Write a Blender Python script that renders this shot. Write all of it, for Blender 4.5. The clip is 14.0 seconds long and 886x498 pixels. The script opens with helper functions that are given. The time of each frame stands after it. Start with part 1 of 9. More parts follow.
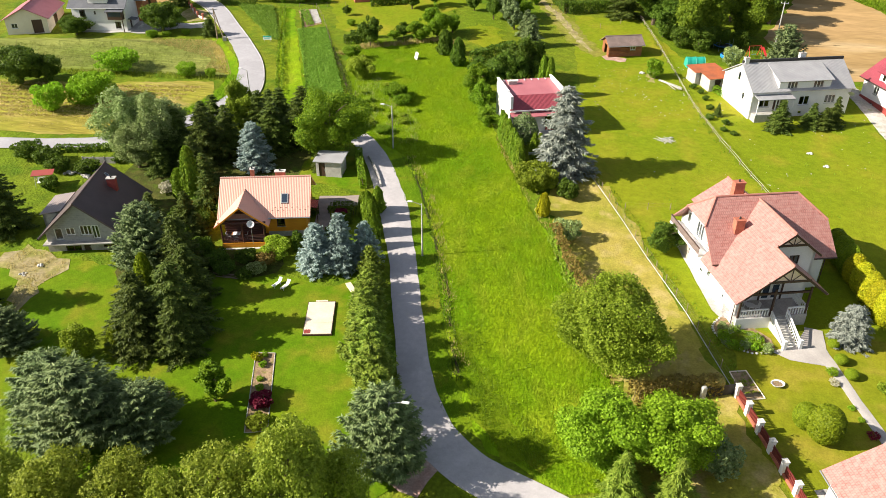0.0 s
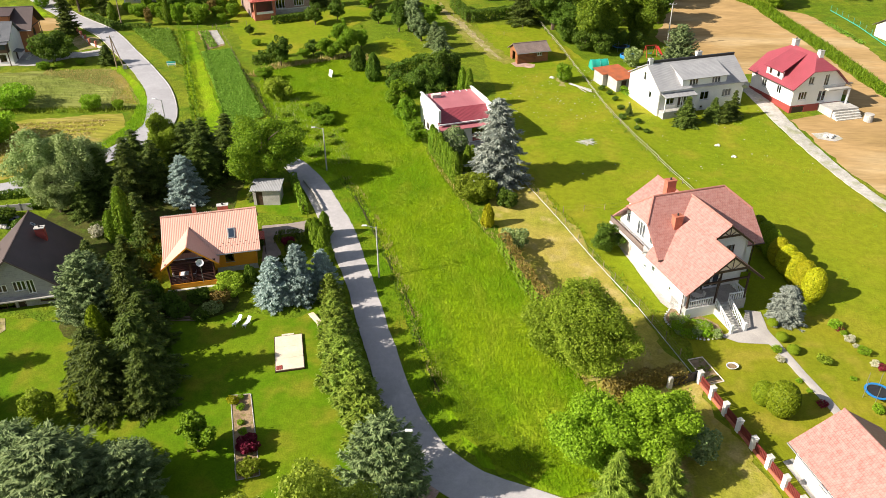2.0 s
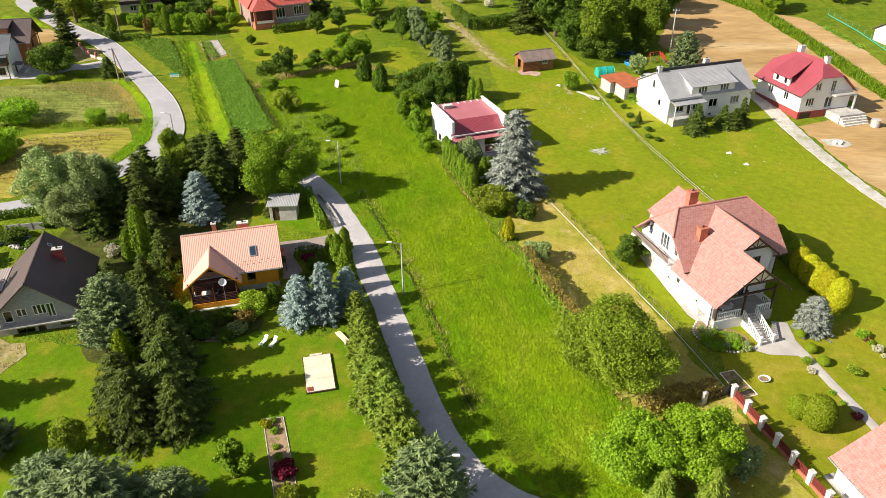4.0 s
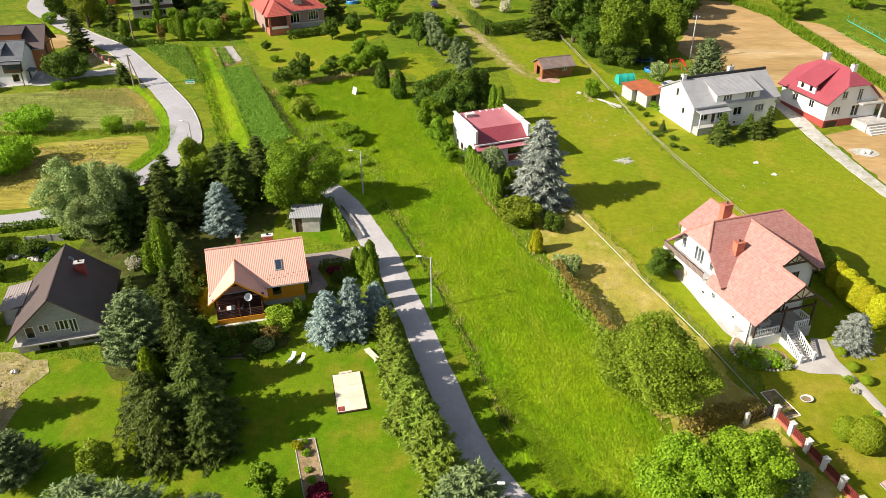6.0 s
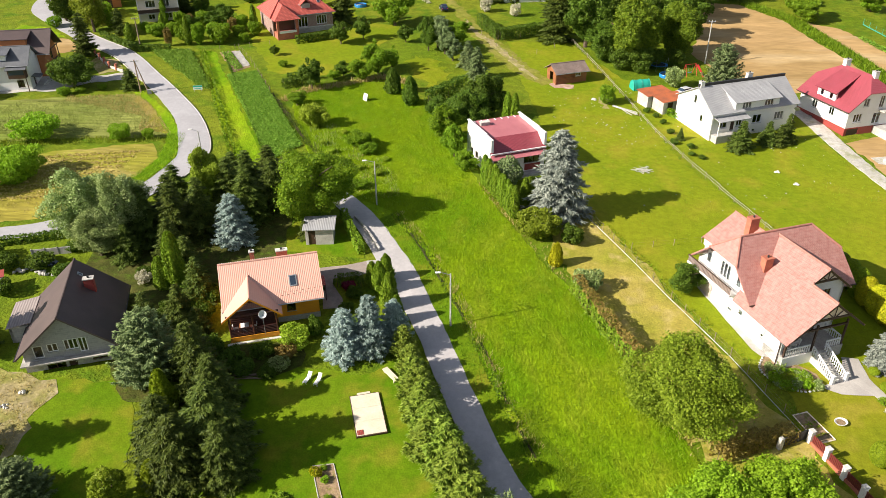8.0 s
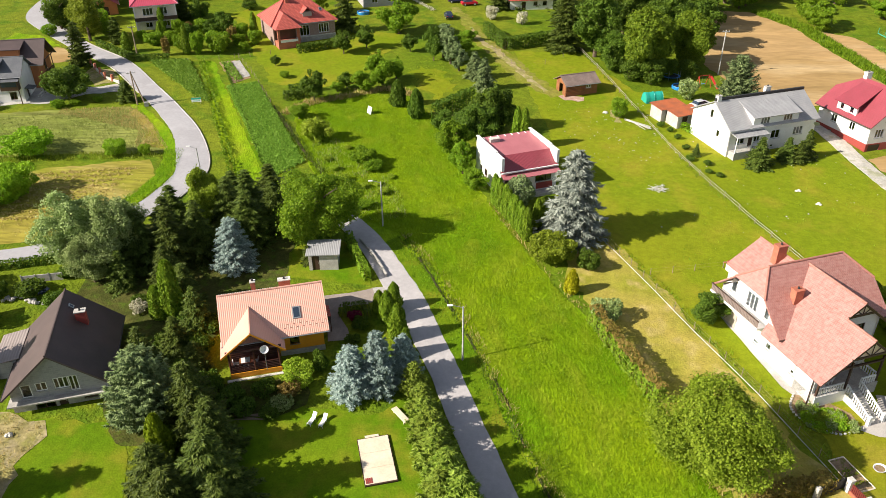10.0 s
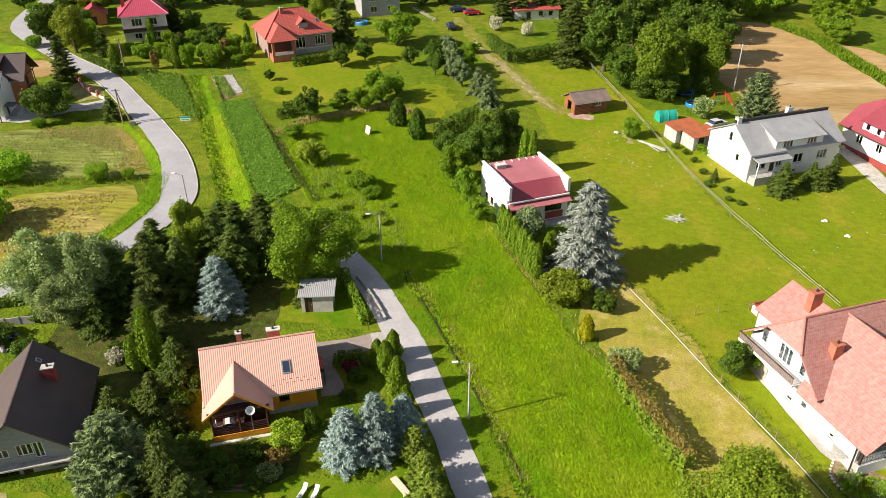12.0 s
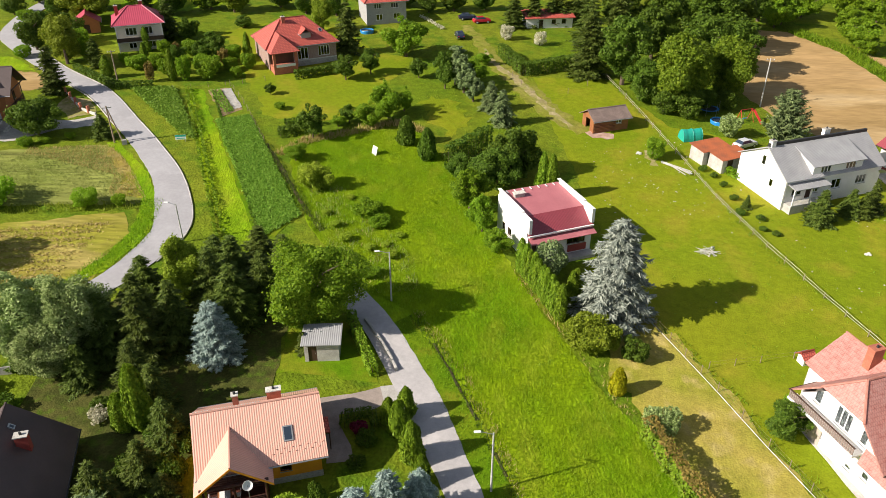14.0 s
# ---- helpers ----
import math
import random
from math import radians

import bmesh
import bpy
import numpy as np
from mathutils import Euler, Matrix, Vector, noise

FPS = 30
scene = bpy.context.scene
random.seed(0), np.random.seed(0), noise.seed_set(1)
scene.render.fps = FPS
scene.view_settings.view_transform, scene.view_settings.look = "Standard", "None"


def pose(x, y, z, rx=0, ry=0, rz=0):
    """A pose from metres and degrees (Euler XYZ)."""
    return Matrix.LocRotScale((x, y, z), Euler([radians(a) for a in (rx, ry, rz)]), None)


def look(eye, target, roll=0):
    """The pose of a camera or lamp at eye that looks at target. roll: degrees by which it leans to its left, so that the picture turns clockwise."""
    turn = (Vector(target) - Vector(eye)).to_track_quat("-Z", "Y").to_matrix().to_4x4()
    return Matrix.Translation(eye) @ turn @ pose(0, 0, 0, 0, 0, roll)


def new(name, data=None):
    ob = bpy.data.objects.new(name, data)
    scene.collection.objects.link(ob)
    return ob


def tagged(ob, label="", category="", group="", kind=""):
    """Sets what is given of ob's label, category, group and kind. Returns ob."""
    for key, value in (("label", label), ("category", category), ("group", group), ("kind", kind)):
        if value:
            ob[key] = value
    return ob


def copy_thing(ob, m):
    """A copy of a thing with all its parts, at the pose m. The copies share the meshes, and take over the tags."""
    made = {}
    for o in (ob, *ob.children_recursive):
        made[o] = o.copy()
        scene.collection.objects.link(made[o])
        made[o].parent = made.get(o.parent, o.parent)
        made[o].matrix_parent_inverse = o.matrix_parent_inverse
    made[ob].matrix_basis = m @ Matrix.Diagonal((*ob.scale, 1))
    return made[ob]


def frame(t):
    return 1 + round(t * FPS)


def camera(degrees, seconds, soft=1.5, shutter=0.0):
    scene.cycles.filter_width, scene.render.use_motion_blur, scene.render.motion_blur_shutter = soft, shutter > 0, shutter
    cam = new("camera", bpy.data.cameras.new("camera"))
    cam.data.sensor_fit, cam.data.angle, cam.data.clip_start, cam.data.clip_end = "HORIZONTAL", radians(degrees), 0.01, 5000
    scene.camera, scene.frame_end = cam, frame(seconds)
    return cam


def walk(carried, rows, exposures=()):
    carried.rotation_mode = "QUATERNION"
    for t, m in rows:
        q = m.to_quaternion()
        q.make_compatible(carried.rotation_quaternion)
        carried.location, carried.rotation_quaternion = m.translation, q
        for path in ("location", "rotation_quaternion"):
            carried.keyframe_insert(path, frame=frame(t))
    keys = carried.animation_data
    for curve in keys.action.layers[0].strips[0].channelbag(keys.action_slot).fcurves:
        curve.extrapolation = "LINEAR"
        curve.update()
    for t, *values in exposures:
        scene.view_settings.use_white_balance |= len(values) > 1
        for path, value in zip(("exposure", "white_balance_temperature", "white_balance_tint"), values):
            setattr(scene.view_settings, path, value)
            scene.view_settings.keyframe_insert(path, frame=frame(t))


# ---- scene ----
cam = camera(62.5, 14.0, 0.85)

PATH = [
    (0, (13.836, -2.073, 43.522), (13.482, -0.395, 42.493), 0.1),
    (0.5, (11.982, -2.404, 44.146), (11.713, -0.71, 43.117), -0.1),
    (1, (9.973, -2.789, 44.773), (9.79, -1.082, 43.746), -0.2),
    (1.5, (8.289, -3.024, 45.302), (8.17, -1.311, 44.277), -0.2),
    (2, (6.639, -2.997, 45.81), (6.572, -1.281, 44.785), -0.3),
    (2.5, (5.301, -2.869, 46.169), (5.264, -1.151, 45.146), -0.4),
    (3, (4.11, -2.572, 46.488), (4.085, -0.853, 45.465), -0.4),
    (5.5, (-0.658, -0.02, 47.094), (-0.687, 1.701, 46.076), -0.5),
    (6, (-1.341, 0.588, 47.135), (-1.371, 2.31, 46.118), -0.4),
    (6.5, (-1.895, 1.23, 47.203), (-1.925, 2.951, 46.185), -0.4),
    (7, (-2.481, 1.944, 47.248), (-2.511, 3.665, 46.23), -0.4),
    (7.5, (-2.931, 2.623, 47.381), (-2.962, 4.344, 46.362), -0.4),
    (8, (-3.419, 3.503, 47.477), (-3.452, 5.224, 46.459), -0.4),
    (10.5, (-5.03, 10.618, 48.129), (-5.06, 12.341, 47.112), -0.3),
    (11, (-5.146, 12.654, 48.236), (-5.175, 14.377, 47.221), -0.3),
    (11.5, (-5.291, 14.846, 48.46), (-5.32, 16.568, 47.442), -0.2),
    (12, (-5.452, 17.133, 48.585), (-5.481, 18.855, 47.567), -0.2),
    (12.5, (-5.724, 19.277, 48.647), (-5.755, 20.999, 47.629), -0.2),
    (13, (-6.186, 21.588, 48.894), (-6.216, 23.307, 47.873), -0.1),
    (13.5, (-6.639, 23.676, 48.86), (-6.67, 25.396, 47.84), -0.1),
    (14, (-7.276, 25.891, 48.976), (-7.307, 27.61, 47.953), -0.1),
]
walk(cam, [(t, look(eye, target, roll)) for t, eye, target, roll in PATH], [(0, 1.03), (3, 0.88), (7, 0.90), (11, 0.80), (14, 0.68)])

# ---------------------------------------------------------------- light
SUN_AZ, SUN_EL = radians(180 + 19.5), radians(32.5)
sun_dir = Vector((math.cos(SUN_AZ) * math.cos(SUN_EL), math.sin(SUN_AZ) * math.cos(SUN_EL), math.sin(SUN_EL)))
world = bpy.data.worlds.new("sky")
scene.world = world
world.use_nodes = True
wn = world.node_tree
sky = wn.nodes.new("ShaderNodeTexSky")
sky.sky_type = "NISHITA"
sky.sun_disc = False
sky.sun_elevation = SUN_EL
sky.sun_rotation = math.pi / 2 - SUN_AZ
wn.nodes["Background"].inputs["Strength"].default_value = 0.068
haze = wn.nodes.new("ShaderNodeHueSaturation")
haze.inputs["Saturation"].default_value = 0.6
wn.links.new(sky.outputs[0], haze.inputs["Color"])
wn.links.new(haze.outputs[0], wn.nodes["Background"].inputs["Color"])
sun = new("sun", bpy.data.lights.new("sun", "SUN"))
sun.data.energy, sun.data.angle, sun.data.color = 5.0, radians(0.6), (1.0, 0.91, 0.78)
sun.matrix_world = look(sun_dir * 200, (0, 0, 0))


# ---------------------------------------------------------------- materials
def ramp(nt, fac, c1, c2):
    n = nt.nodes.new("ShaderNodeMix")
    n.data_type = "RGBA"
    nt.links.new(fac, n.inputs[0])
    for i, c in ((6, c1), (7, c2)):
        if isinstance(c, tuple):
            n.inputs[i].default_value = (*c, 1)
        else:
            nt.links.new(c, n.inputs[i])
    return n.outputs[2]


def noise_fac(nt, scale, lo=0.35, hi=0.65, detail=4, coord="Object", stretch=None):
    tc = nt.nodes.new("ShaderNodeTexCoord")
    src = tc.outputs[coord]
    if stretch:
        mp = nt.nodes.new("ShaderNodeMapping")
        mp.inputs["Scale"].default_value = stretch[:3]
        if len(stretch) > 3:
            mp.inputs["Rotation"].default_value = (0, 0, stretch[3])
        nt.links.new(src, mp.inputs[0])
        src = mp.outputs[0]
    n = nt.nodes.new("ShaderNodeTexNoise")
    n.inputs["Scale"].default_value, n.inputs["Detail"].default_value = scale, detail
    nt.links.new(src, n.inputs[0])
    r = nt.nodes.new("ShaderNodeMapRange")
    r.inputs[1].default_value, r.inputs[2].default_value = lo, hi
    nt.links.new(n.outputs[0], r.inputs[0])
    return r.outputs[0]


def begin(name, rough=0.8, metal=0.0):
    m = bpy.data.materials.new(name)
    m.use_nodes = True
    nt = m.node_tree
    p = nt.nodes["Principled BSDF"]
    p.inputs["Roughness"].default_value, p.inputs["Metallic"].default_value = rough, metal
    return m, nt, p


def bumped(nt, p, fac, strength, dist):
    b = nt.nodes.new("ShaderNodeBump")
    b.inputs["Strength"].default_value, b.inputs["Distance"].default_value = strength, dist
    nt.links.new(fac, b.inputs["Height"])
    nt.links.new(b.outputs[0], p.inputs["Normal"])


def surf(name, c1, c2, big=0.3, fine=4.0, rough=0.8, bump=0.3, dist=0.02, metal=0.0, spread=0.25, stretch=None, c3=None, mid=None):
    """Two colours mixed by a broad noise, with a fine noise over them and as relief."""
    m, nt, p = begin(name, rough, metal)
    col = ramp(nt, noise_fac(nt, big, 0.38, 0.62, 3), c1, c2)
    if c3:
        col = ramp(nt, noise_fac(nt, mid or big * 4, 0.5, 0.68, 5, stretch=stretch), col, c3)
    f = noise_fac(nt, fine, 0.25, 0.75, 5, stretch=stretch)
    hsv = nt.nodes.new("ShaderNodeHueSaturation")
    mr = nt.nodes.new("ShaderNodeMapRange")
    mr.inputs[3].default_value, mr.inputs[4].default_value = 1 - spread, 1 + spread
    nt.links.new(f, mr.inputs[0])
    val = mr.outputs[0]
    if rough >= 0.9:
        m2 = nt.nodes.new("ShaderNodeMapRange")
        m2.inputs[3].default_value, m2.inputs[4].default_value = 1 - 0.7 * spread, 1 + 0.7 * spread
        nt.links.new(noise_fac(nt, fine * 0.23, 0.3, 0.7, 3, stretch=stretch), m2.inputs[0])
        mul = nt.nodes.new("ShaderNodeMath")
        mul.operation = "MULTIPLY"
        nt.links.new(val, mul.inputs[0])
        nt.links.new(m2.outputs[0], mul.inputs[1])
        val = mul.outputs[0]
    nt.links.new(val, hsv.inputs["Value"])
    nt.links.new(col, hsv.inputs["Color"])
    nt.links.new(hsv.outputs[0], p.inputs["Base Color"])
    bumped(nt, p, f, bump, dist)
    if rough >= 0.9:
        p.inputs["Specular IOR Level"].default_value = 0.08
    return m


def leafy(name, c1, c2, trans=0.25, rough=0.55):
    """Leaves: a tint of its own for each spray and a lesser one for each plant, part of the light passing through."""
    m, nt, p = begin(name, rough)
    geo = nt.nodes.new("ShaderNodeNewGeometry")
    info = nt.nodes.new("ShaderNodeObjectInfo")
    col = ramp(nt, geo.outputs["Random Per Island"], c1, c2)
    hsv = nt.nodes.new("ShaderNodeHueSaturation")
    for lo, hi, sock in ((0.492, 0.506, "Hue"), (0.88, 1.14, "Value")):
        mr = nt.nodes.new("ShaderNodeMapRange")
        mr.inputs[3].default_value, mr.inputs[4].default_value = lo, hi
        nt.links.new(info.outputs["Random"], mr.inputs[0])
        nt.links.new(mr.outputs[0], hsv.inputs[sock])
    nt.links.new(col, hsv.inputs["Color"])
    nt.links.new(hsv.outputs[0], p.inputs["Base Color"])
    p.inputs["Specular IOR Level"].default_value = 0.15
    tr = nt.nodes.new("ShaderNodeBsdfTranslucent")
    nt.links.new(hsv.outputs[0], tr.inputs[0])
    mx = nt.nodes.new("ShaderNodeMixShader")
    mx.inputs[0].default_value = trans
    nt.links.new(p.outputs[0], mx.inputs[1])
    nt.links.new(tr.outputs[0], mx.inputs[2])
    nt.links.new(mx.outputs[0], nt.nodes["Material Output"].inputs[0])
    return m


def tiled(name, c1, c2, joint, w, h, rough=0.7, bump=0.6, worn=None):
    """Roof tiles or masonry laid out in metres on the surface."""
    m, nt, p = begin(name, rough)
    uv = nt.nodes.new("ShaderNodeUVMap")
    br = nt.nodes.new("ShaderNodeTexBrick")
    br.inputs["Scale"].default_value = 1
    br.inputs["Brick Width"].default_value, br.inputs["Row Height"].default_value = w, h
    br.inputs["Mortar Size"].default_value, br.inputs["Mortar Smooth"].default_value = 0.12 * h, 0.4
    br.inputs["Color1"].default_value, br.inputs["Color2"].default_value, br.inputs["Mortar"].default_value = (*c1, 1), (*c2, 1), (*joint, 1)
    nt.links.new(uv.outputs[0], br.inputs[0])
    col = br.outputs["Color"]
    if worn:
        col = ramp(nt, noise_fac(nt, 2.4, 0.32, 0.95, 8), col, worn)
    nt.links.new(col, p.inputs["Base Color"])
    inv = nt.nodes.new("ShaderNodeMath")
    inv.operation = "SUBTRACT"
    inv.inputs[0].default_value = 1
    nt.links.new(br.outputs["Fac"], inv.inputs[1])
    bumped(nt, p, inv.outputs[0], bump, 0.03)
    return m


def ribbed(name, c1, c2, pitch, rough=0.45, rows=0.0, metal=0.0):
    """Sheet roofing with ribs down the slope, in metres."""
    m, nt, p = begin(name, rough, metal)
    uv = nt.nodes.new("ShaderNodeUVMap")
    wv = nt.nodes.new("ShaderNodeTexWave")
    wv.bands_direction = "X"
    wv.inputs["Scale"].default_value = 0.314 / pitch
    nt.links.new(uv.outputs[0], wv.inputs[0])
    h = wv.outputs["Fac"]
    if rows:
        w2 = nt.nodes.new("ShaderNodeTexWave")
        w2.bands_direction, w2.wave_profile = "Y", "SAW"
        w2.inputs["Scale"].default_value = 0.314 / rows
        nt.links.new(uv.outputs[0], w2.inputs[0])
        ad = nt.nodes.new("ShaderNodeMath")
        nt.links.new(h, ad.inputs[0])
        nt.links.new(w2.outputs["Fac"], ad.inputs[1])
        h = ad.outputs[0]
    col = ramp(nt, noise_fac(nt, 0.6, 0.35, 0.7, 5), c1, c2)
    dk = nt.nodes.new("ShaderNodeMapRange")
    dk.inputs[2].default_value, dk.inputs[3].default_value = 0.3, 0.88
    nt.links.new(wv.outputs["Fac"], dk.inputs[0])
    hsv = nt.nodes.new("ShaderNodeHueSaturation")
    nt.links.new(dk.outputs[0], hsv.inputs["Value"])
    nt.links.new(col, hsv.inputs["Color"])
    nt.links.new(hsv.outputs[0], p.inputs["Base Color"])
    bumped(nt, p, h, 0.5, 0.04)
    return m


def flat(name, c, rough=0.6, metal=0.0, spread=0.08, fine=6.0):
    return surf(name, c, tuple(v * (1 - spread) for v in c), 0.8, fine, rough, 0.15, 0.005, metal, spread)


# grass and earth
M_ground = surf("rough_grass", (0.115, 0.172, 0.008), (0.158, 0.188, 0.013), 0.05, 3.0, 0.9, 0.8, 0.12, spread=0.3, c3=(0.082, 0.148, 0.007), mid=0.25)
M_meadow = surf("tall_meadow_grass", (0.135, 0.255, 0.004), (0.225, 0.32, 0.006), 0.09, 4.0, 0.9, 0.9, 0.10, spread=0.25, stretch=(1.0, 0.45, 1, 0.3), c3=(0.235, 0.30, 0.014), mid=0.35)
M_lawn = surf("mown_lawn", (0.086, 0.174, 0.003), (0.133, 0.198, 0.006), 0.12, 6, 0.9, 0.5, 0.04, spread=0.18, c3=(0.18, 0.20, 0.013), mid=0.3)
M_pasture = surf("pasture_grass", (0.205, 0.232, 0.010), (0.155, 0.212, 0.007), 0.04, 5, 0.9, 0.6, 0.06, spread=0.17, c3=(0.245, 0.236, 0.018), mid=0.15)
M_sunlawn = surf("sun_worn_lawn", (0.225, 0.218, 0.013), (0.178, 0.205, 0.010), 0.10, 6, 0.9, 0.5, 0.04, spread=0.16, c3=(0.27, 0.235, 0.028), mid=0.3)
M_dry = surf("dry_grass", (0.36, 0.295, 0.065), (0.245, 0.25, 0.028), 0.12, 5, 0.9, 0.6, 0.06, spread=0.2, c3=(0.42, 0.335, 0.12), mid=0.4)
M_hay = surf("hay_field_grass", (0.285, 0.245, 0.042), (0.215, 0.22, 0.026), 0.06, 1.8, 0.9, 0.8, 0.1, spread=0.32, stretch=(0.25, 1.0, 1, 0.35), c3=(0.35, 0.285, 0.085), mid=0.3)
M_crop = surf("green_cereal_crop", (0.17, 0.215, 0.038), (0.225, 0.245, 0.06), 0.07, 1.6, 0.9, 0.9, 0.15, spread=0.38, stretch=(0.12, 1.2, 1, -0.15), c3=(0.29, 0.265, 0.095), mid=0.2)
M_stubble = surf("ripe_stubble_field", (0.42, 0.275, 0.125), (0.34, 0.225, 0.095), 0.05, 1.6, 0.95, 0.7, 0.08, spread=0.16, stretch=(0.25, 1.0, 1, -0.9), c3=(0.47, 0.34, 0.18), mid=0.15)
M_soil = surf("garden_soil", (0.27, 0.185, 0.11), (0.33, 0.235, 0.145), 0.8, 6, 0.95, 0.8, 0.05, c3=(0.18, 0.17, 0.05), mid=2.5)
M_ditch = surf("dark_wet_earth", (0.07, 0.055, 0.03), (0.05, 0.06, 0.02), 0.8, 6, 0.95, 0.7, 0.05)
# forest floor colour darkened to carry the shade of denser conifers
M_shadefloor = surf("needle_litter", (0.055, 0.065, 0.014), (0.085, 0.085, 0.022), 0.4, 5, 0.95, 0.8, 0.05, spread=0.3, c3=(0.07, 0.11, 0.012), mid=1.0)
M_track = surf("trodden_dirt", (0.30, 0.25, 0.12), (0.23, 0.225, 0.06), 0.35, 3, 0.95, 0.7, 0.05, c3=(0.36, 0.30, 0.18), mid=0.8)
M_trodden = surf("worn_grass_and_earth", (0.19, 0.20, 0.025), (0.24, 0.22, 0.055), 0.3, 4, 0.95, 0.7, 0.05, c3=(0.15, 0.19, 0.012), mid=0.6)
M_asphalt = surf("pale_worn_asphalt", (0.375, 0.365, 0.385), (0.345, 0.335, 0.352), 0.14, 9, 0.9, 0.25, 0.01, spread=0.07, c3=(0.40, 0.388, 0.408), mid=0.4)
M_lane = surf("pale_lane_asphalt", (0.45, 0.425, 0.432), (0.405, 0.385, 0.392), 0.18, 9, 0.9, 0.25, 0.01, spread=0.08, c3=(0.485, 0.46, 0.465), mid=0.5)
M_gravel = surf("pale_gravel", (0.52, 0.49, 0.46), (0.42, 0.40, 0.36), 0.4, 10, 0.95, 0.7, 0.03, spread=0.2, c3=(0.33, 0.33, 0.22), mid=0.6)
M_paving = surf("grey_paving", (0.44, 0.41, 0.385), (0.38, 0.35, 0.33), 0.5, 8, 0.85, 0.3, 0.01, spread=0.12)
M_concrete = surf("weathered_concrete", (0.48, 0.46, 0.43), (0.38, 0.36, 0.34), 0.6, 7, 0.9, 0.3, 0.01, spread=0.15)
M_redearth = surf("reddish_gravel", (0.42, 0.27, 0.22), (0.48, 0.36, 0.30), 0.7, 6, 0.95, 0.6, 0.03)
M_yard = surf("pinkish_grey_paving", (0.34, 0.285, 0.255), (0.28, 0.235, 0.21), 0.5, 8, 0.9, 0.3, 0.01, spread=0.12)
# buildings
M_white = surf("white_render", (0.80, 0.79, 0.78), (0.74, 0.73, 0.72), 0.5, 9, 0.85, 0.15, 0.005, spread=0.05)
M_cream = surf("cream_render", (0.72, 0.66, 0.56), (0.66, 0.60, 0.50), 0.5, 9, 0.85, 0.15, 0.005, spread=0.06)
M_infill = flat("pale_timber_infill", (0.86, 0.72, 0.55), 0.7)
M_greywall = tiled("raw_grey_block_wall", (0.34, 0.335, 0.34), (0.27, 0.265, 0.27), (0.36, 0.355, 0.35), 0.5, 0.25, 0.9, 0.4, worn=(0.40, 0.39, 0.385))
M_plinth = surf("stone_plinth", (0.42, 0.40, 0.37), (0.33, 0.31, 0.29), 1.2, 5, 0.9, 0.5, 0.03, spread=0.2)
M_redplinth = flat("red_painted_plinth", (0.30, 0.05, 0.04), 0.7)
M_orange = surf("orange_timber_boarding", (0.74, 0.31, 0.016), (0.68, 0.27, 0.013), 0.7, 5, 0.6, 0.3, 0.01, spread=0.10, stretch=(0.3, 0.3, 6))
M_log = surf("dark_red_brown_logs", (0.085, 0.026, 0.016), (0.055, 0.018, 0.012), 0.6, 4, 0.5, 0.5, 0.02, stretch=(0.3, 0.3, 6))
M_shedwood = surf("brown_log_boards", (0.30, 0.12, 0.045), (0.24, 0.09, 0.035), 0.6, 4, 0.65, 0.5, 0.02, stretch=(0.3, 0.3, 6))
M_timber = flat("dark_brown_timber", (0.06, 0.03, 0.02), 0.6)
M_terracotta = flat("terracotta_render", (0.50, 0.19, 0.07), 0.8)
M_brick = tiled("red_brick", (0.40, 0.15, 0.10), (0.33, 0.12, 0.08), (0.45, 0.38, 0.33), 0.26, 0.08, 0.85, 0.4)
M_brickgrey = tiled("brown_grey_brick", (0.32, 0.20, 0.17), (0.28, 0.17, 0.14), (0.4, 0.35, 0.32), 0.26, 0.08, 0.85, 0.4)
R_orange = ribbed("salmon_sheet_roof", (0.72, 0.40, 0.315), (0.68, 0.37, 0.29), 0.2, 0.4, 0.0)
M_chimney = surf("terracotta_brickwork", (0.45, 0.15, 0.09), (0.37, 0.12, 0.075), 1.5, 9, 0.85, 0.4, 0.01, spread=0.2)
R_brown = surf("dark_brown_roof_sheet", (0.088, 0.060, 0.058), (0.072, 0.050, 0.049), 0.5, 9, 0.6, 0.25, 0.01, spread=0.1)
R_tile = tiled("pale_red_roof_tiles", (0.43, 0.185, 0.158), (0.385, 0.158, 0.134), (0.29, 0.112, 0.094), 0.24, 0.33, 0.55, 0.5, worn=(0.50, 0.295, 0.26))
R_ridge = surf("orange_red_ridge_tiles", (0.42, 0.185, 0.145), (0.36, 0.15, 0.115), 1.5, 6, 0.7, 0.3, 0.01, spread=0.15)
M_screen = flat("grey_brown_balcony_boards", (0.26, 0.20, 0.18), 0.7, spread=0.15)
R_maroon = ribbed("maroon_sheet_roof", (0.30, 0.055, 0.075), (0.26, 0.05, 0.065), 0.2, 0.4, 0.35)
R_flat = surf("faded_maroon_sheet", (0.44, 0.15, 0.17), (0.39, 0.125, 0.145), 0.4, 6, 0.5, 0.15, 0.01, spread=0.06)
R_grey = ribbed("pale_grey_sheet", (0.36, 0.36, 0.375), (0.29, 0.29, 0.305), 0.22, 0.6)
R_lean = ribbed("grey_brown_sheet", (0.30, 0.25, 0.24), (0.24, 0.20, 0.19), 0.3, 0.6)
R_rust = ribbed("rusty_orange_sheet", (0.46, 0.125, 0.045), (0.28, 0.09, 0.045), 0.25, 0.7)
R_red = tiled("bright_red_tiles", (0.58, 0.125, 0.095), (0.50, 0.10, 0.075), (0.26, 0.045, 0.035), 0.3, 0.36, 0.6, 0.6)
R_pink = ribbed("raspberry_sheet_roof", (0.48, 0.07, 0.12), (0.43, 0.06, 0.10), 0.4, 0.45)
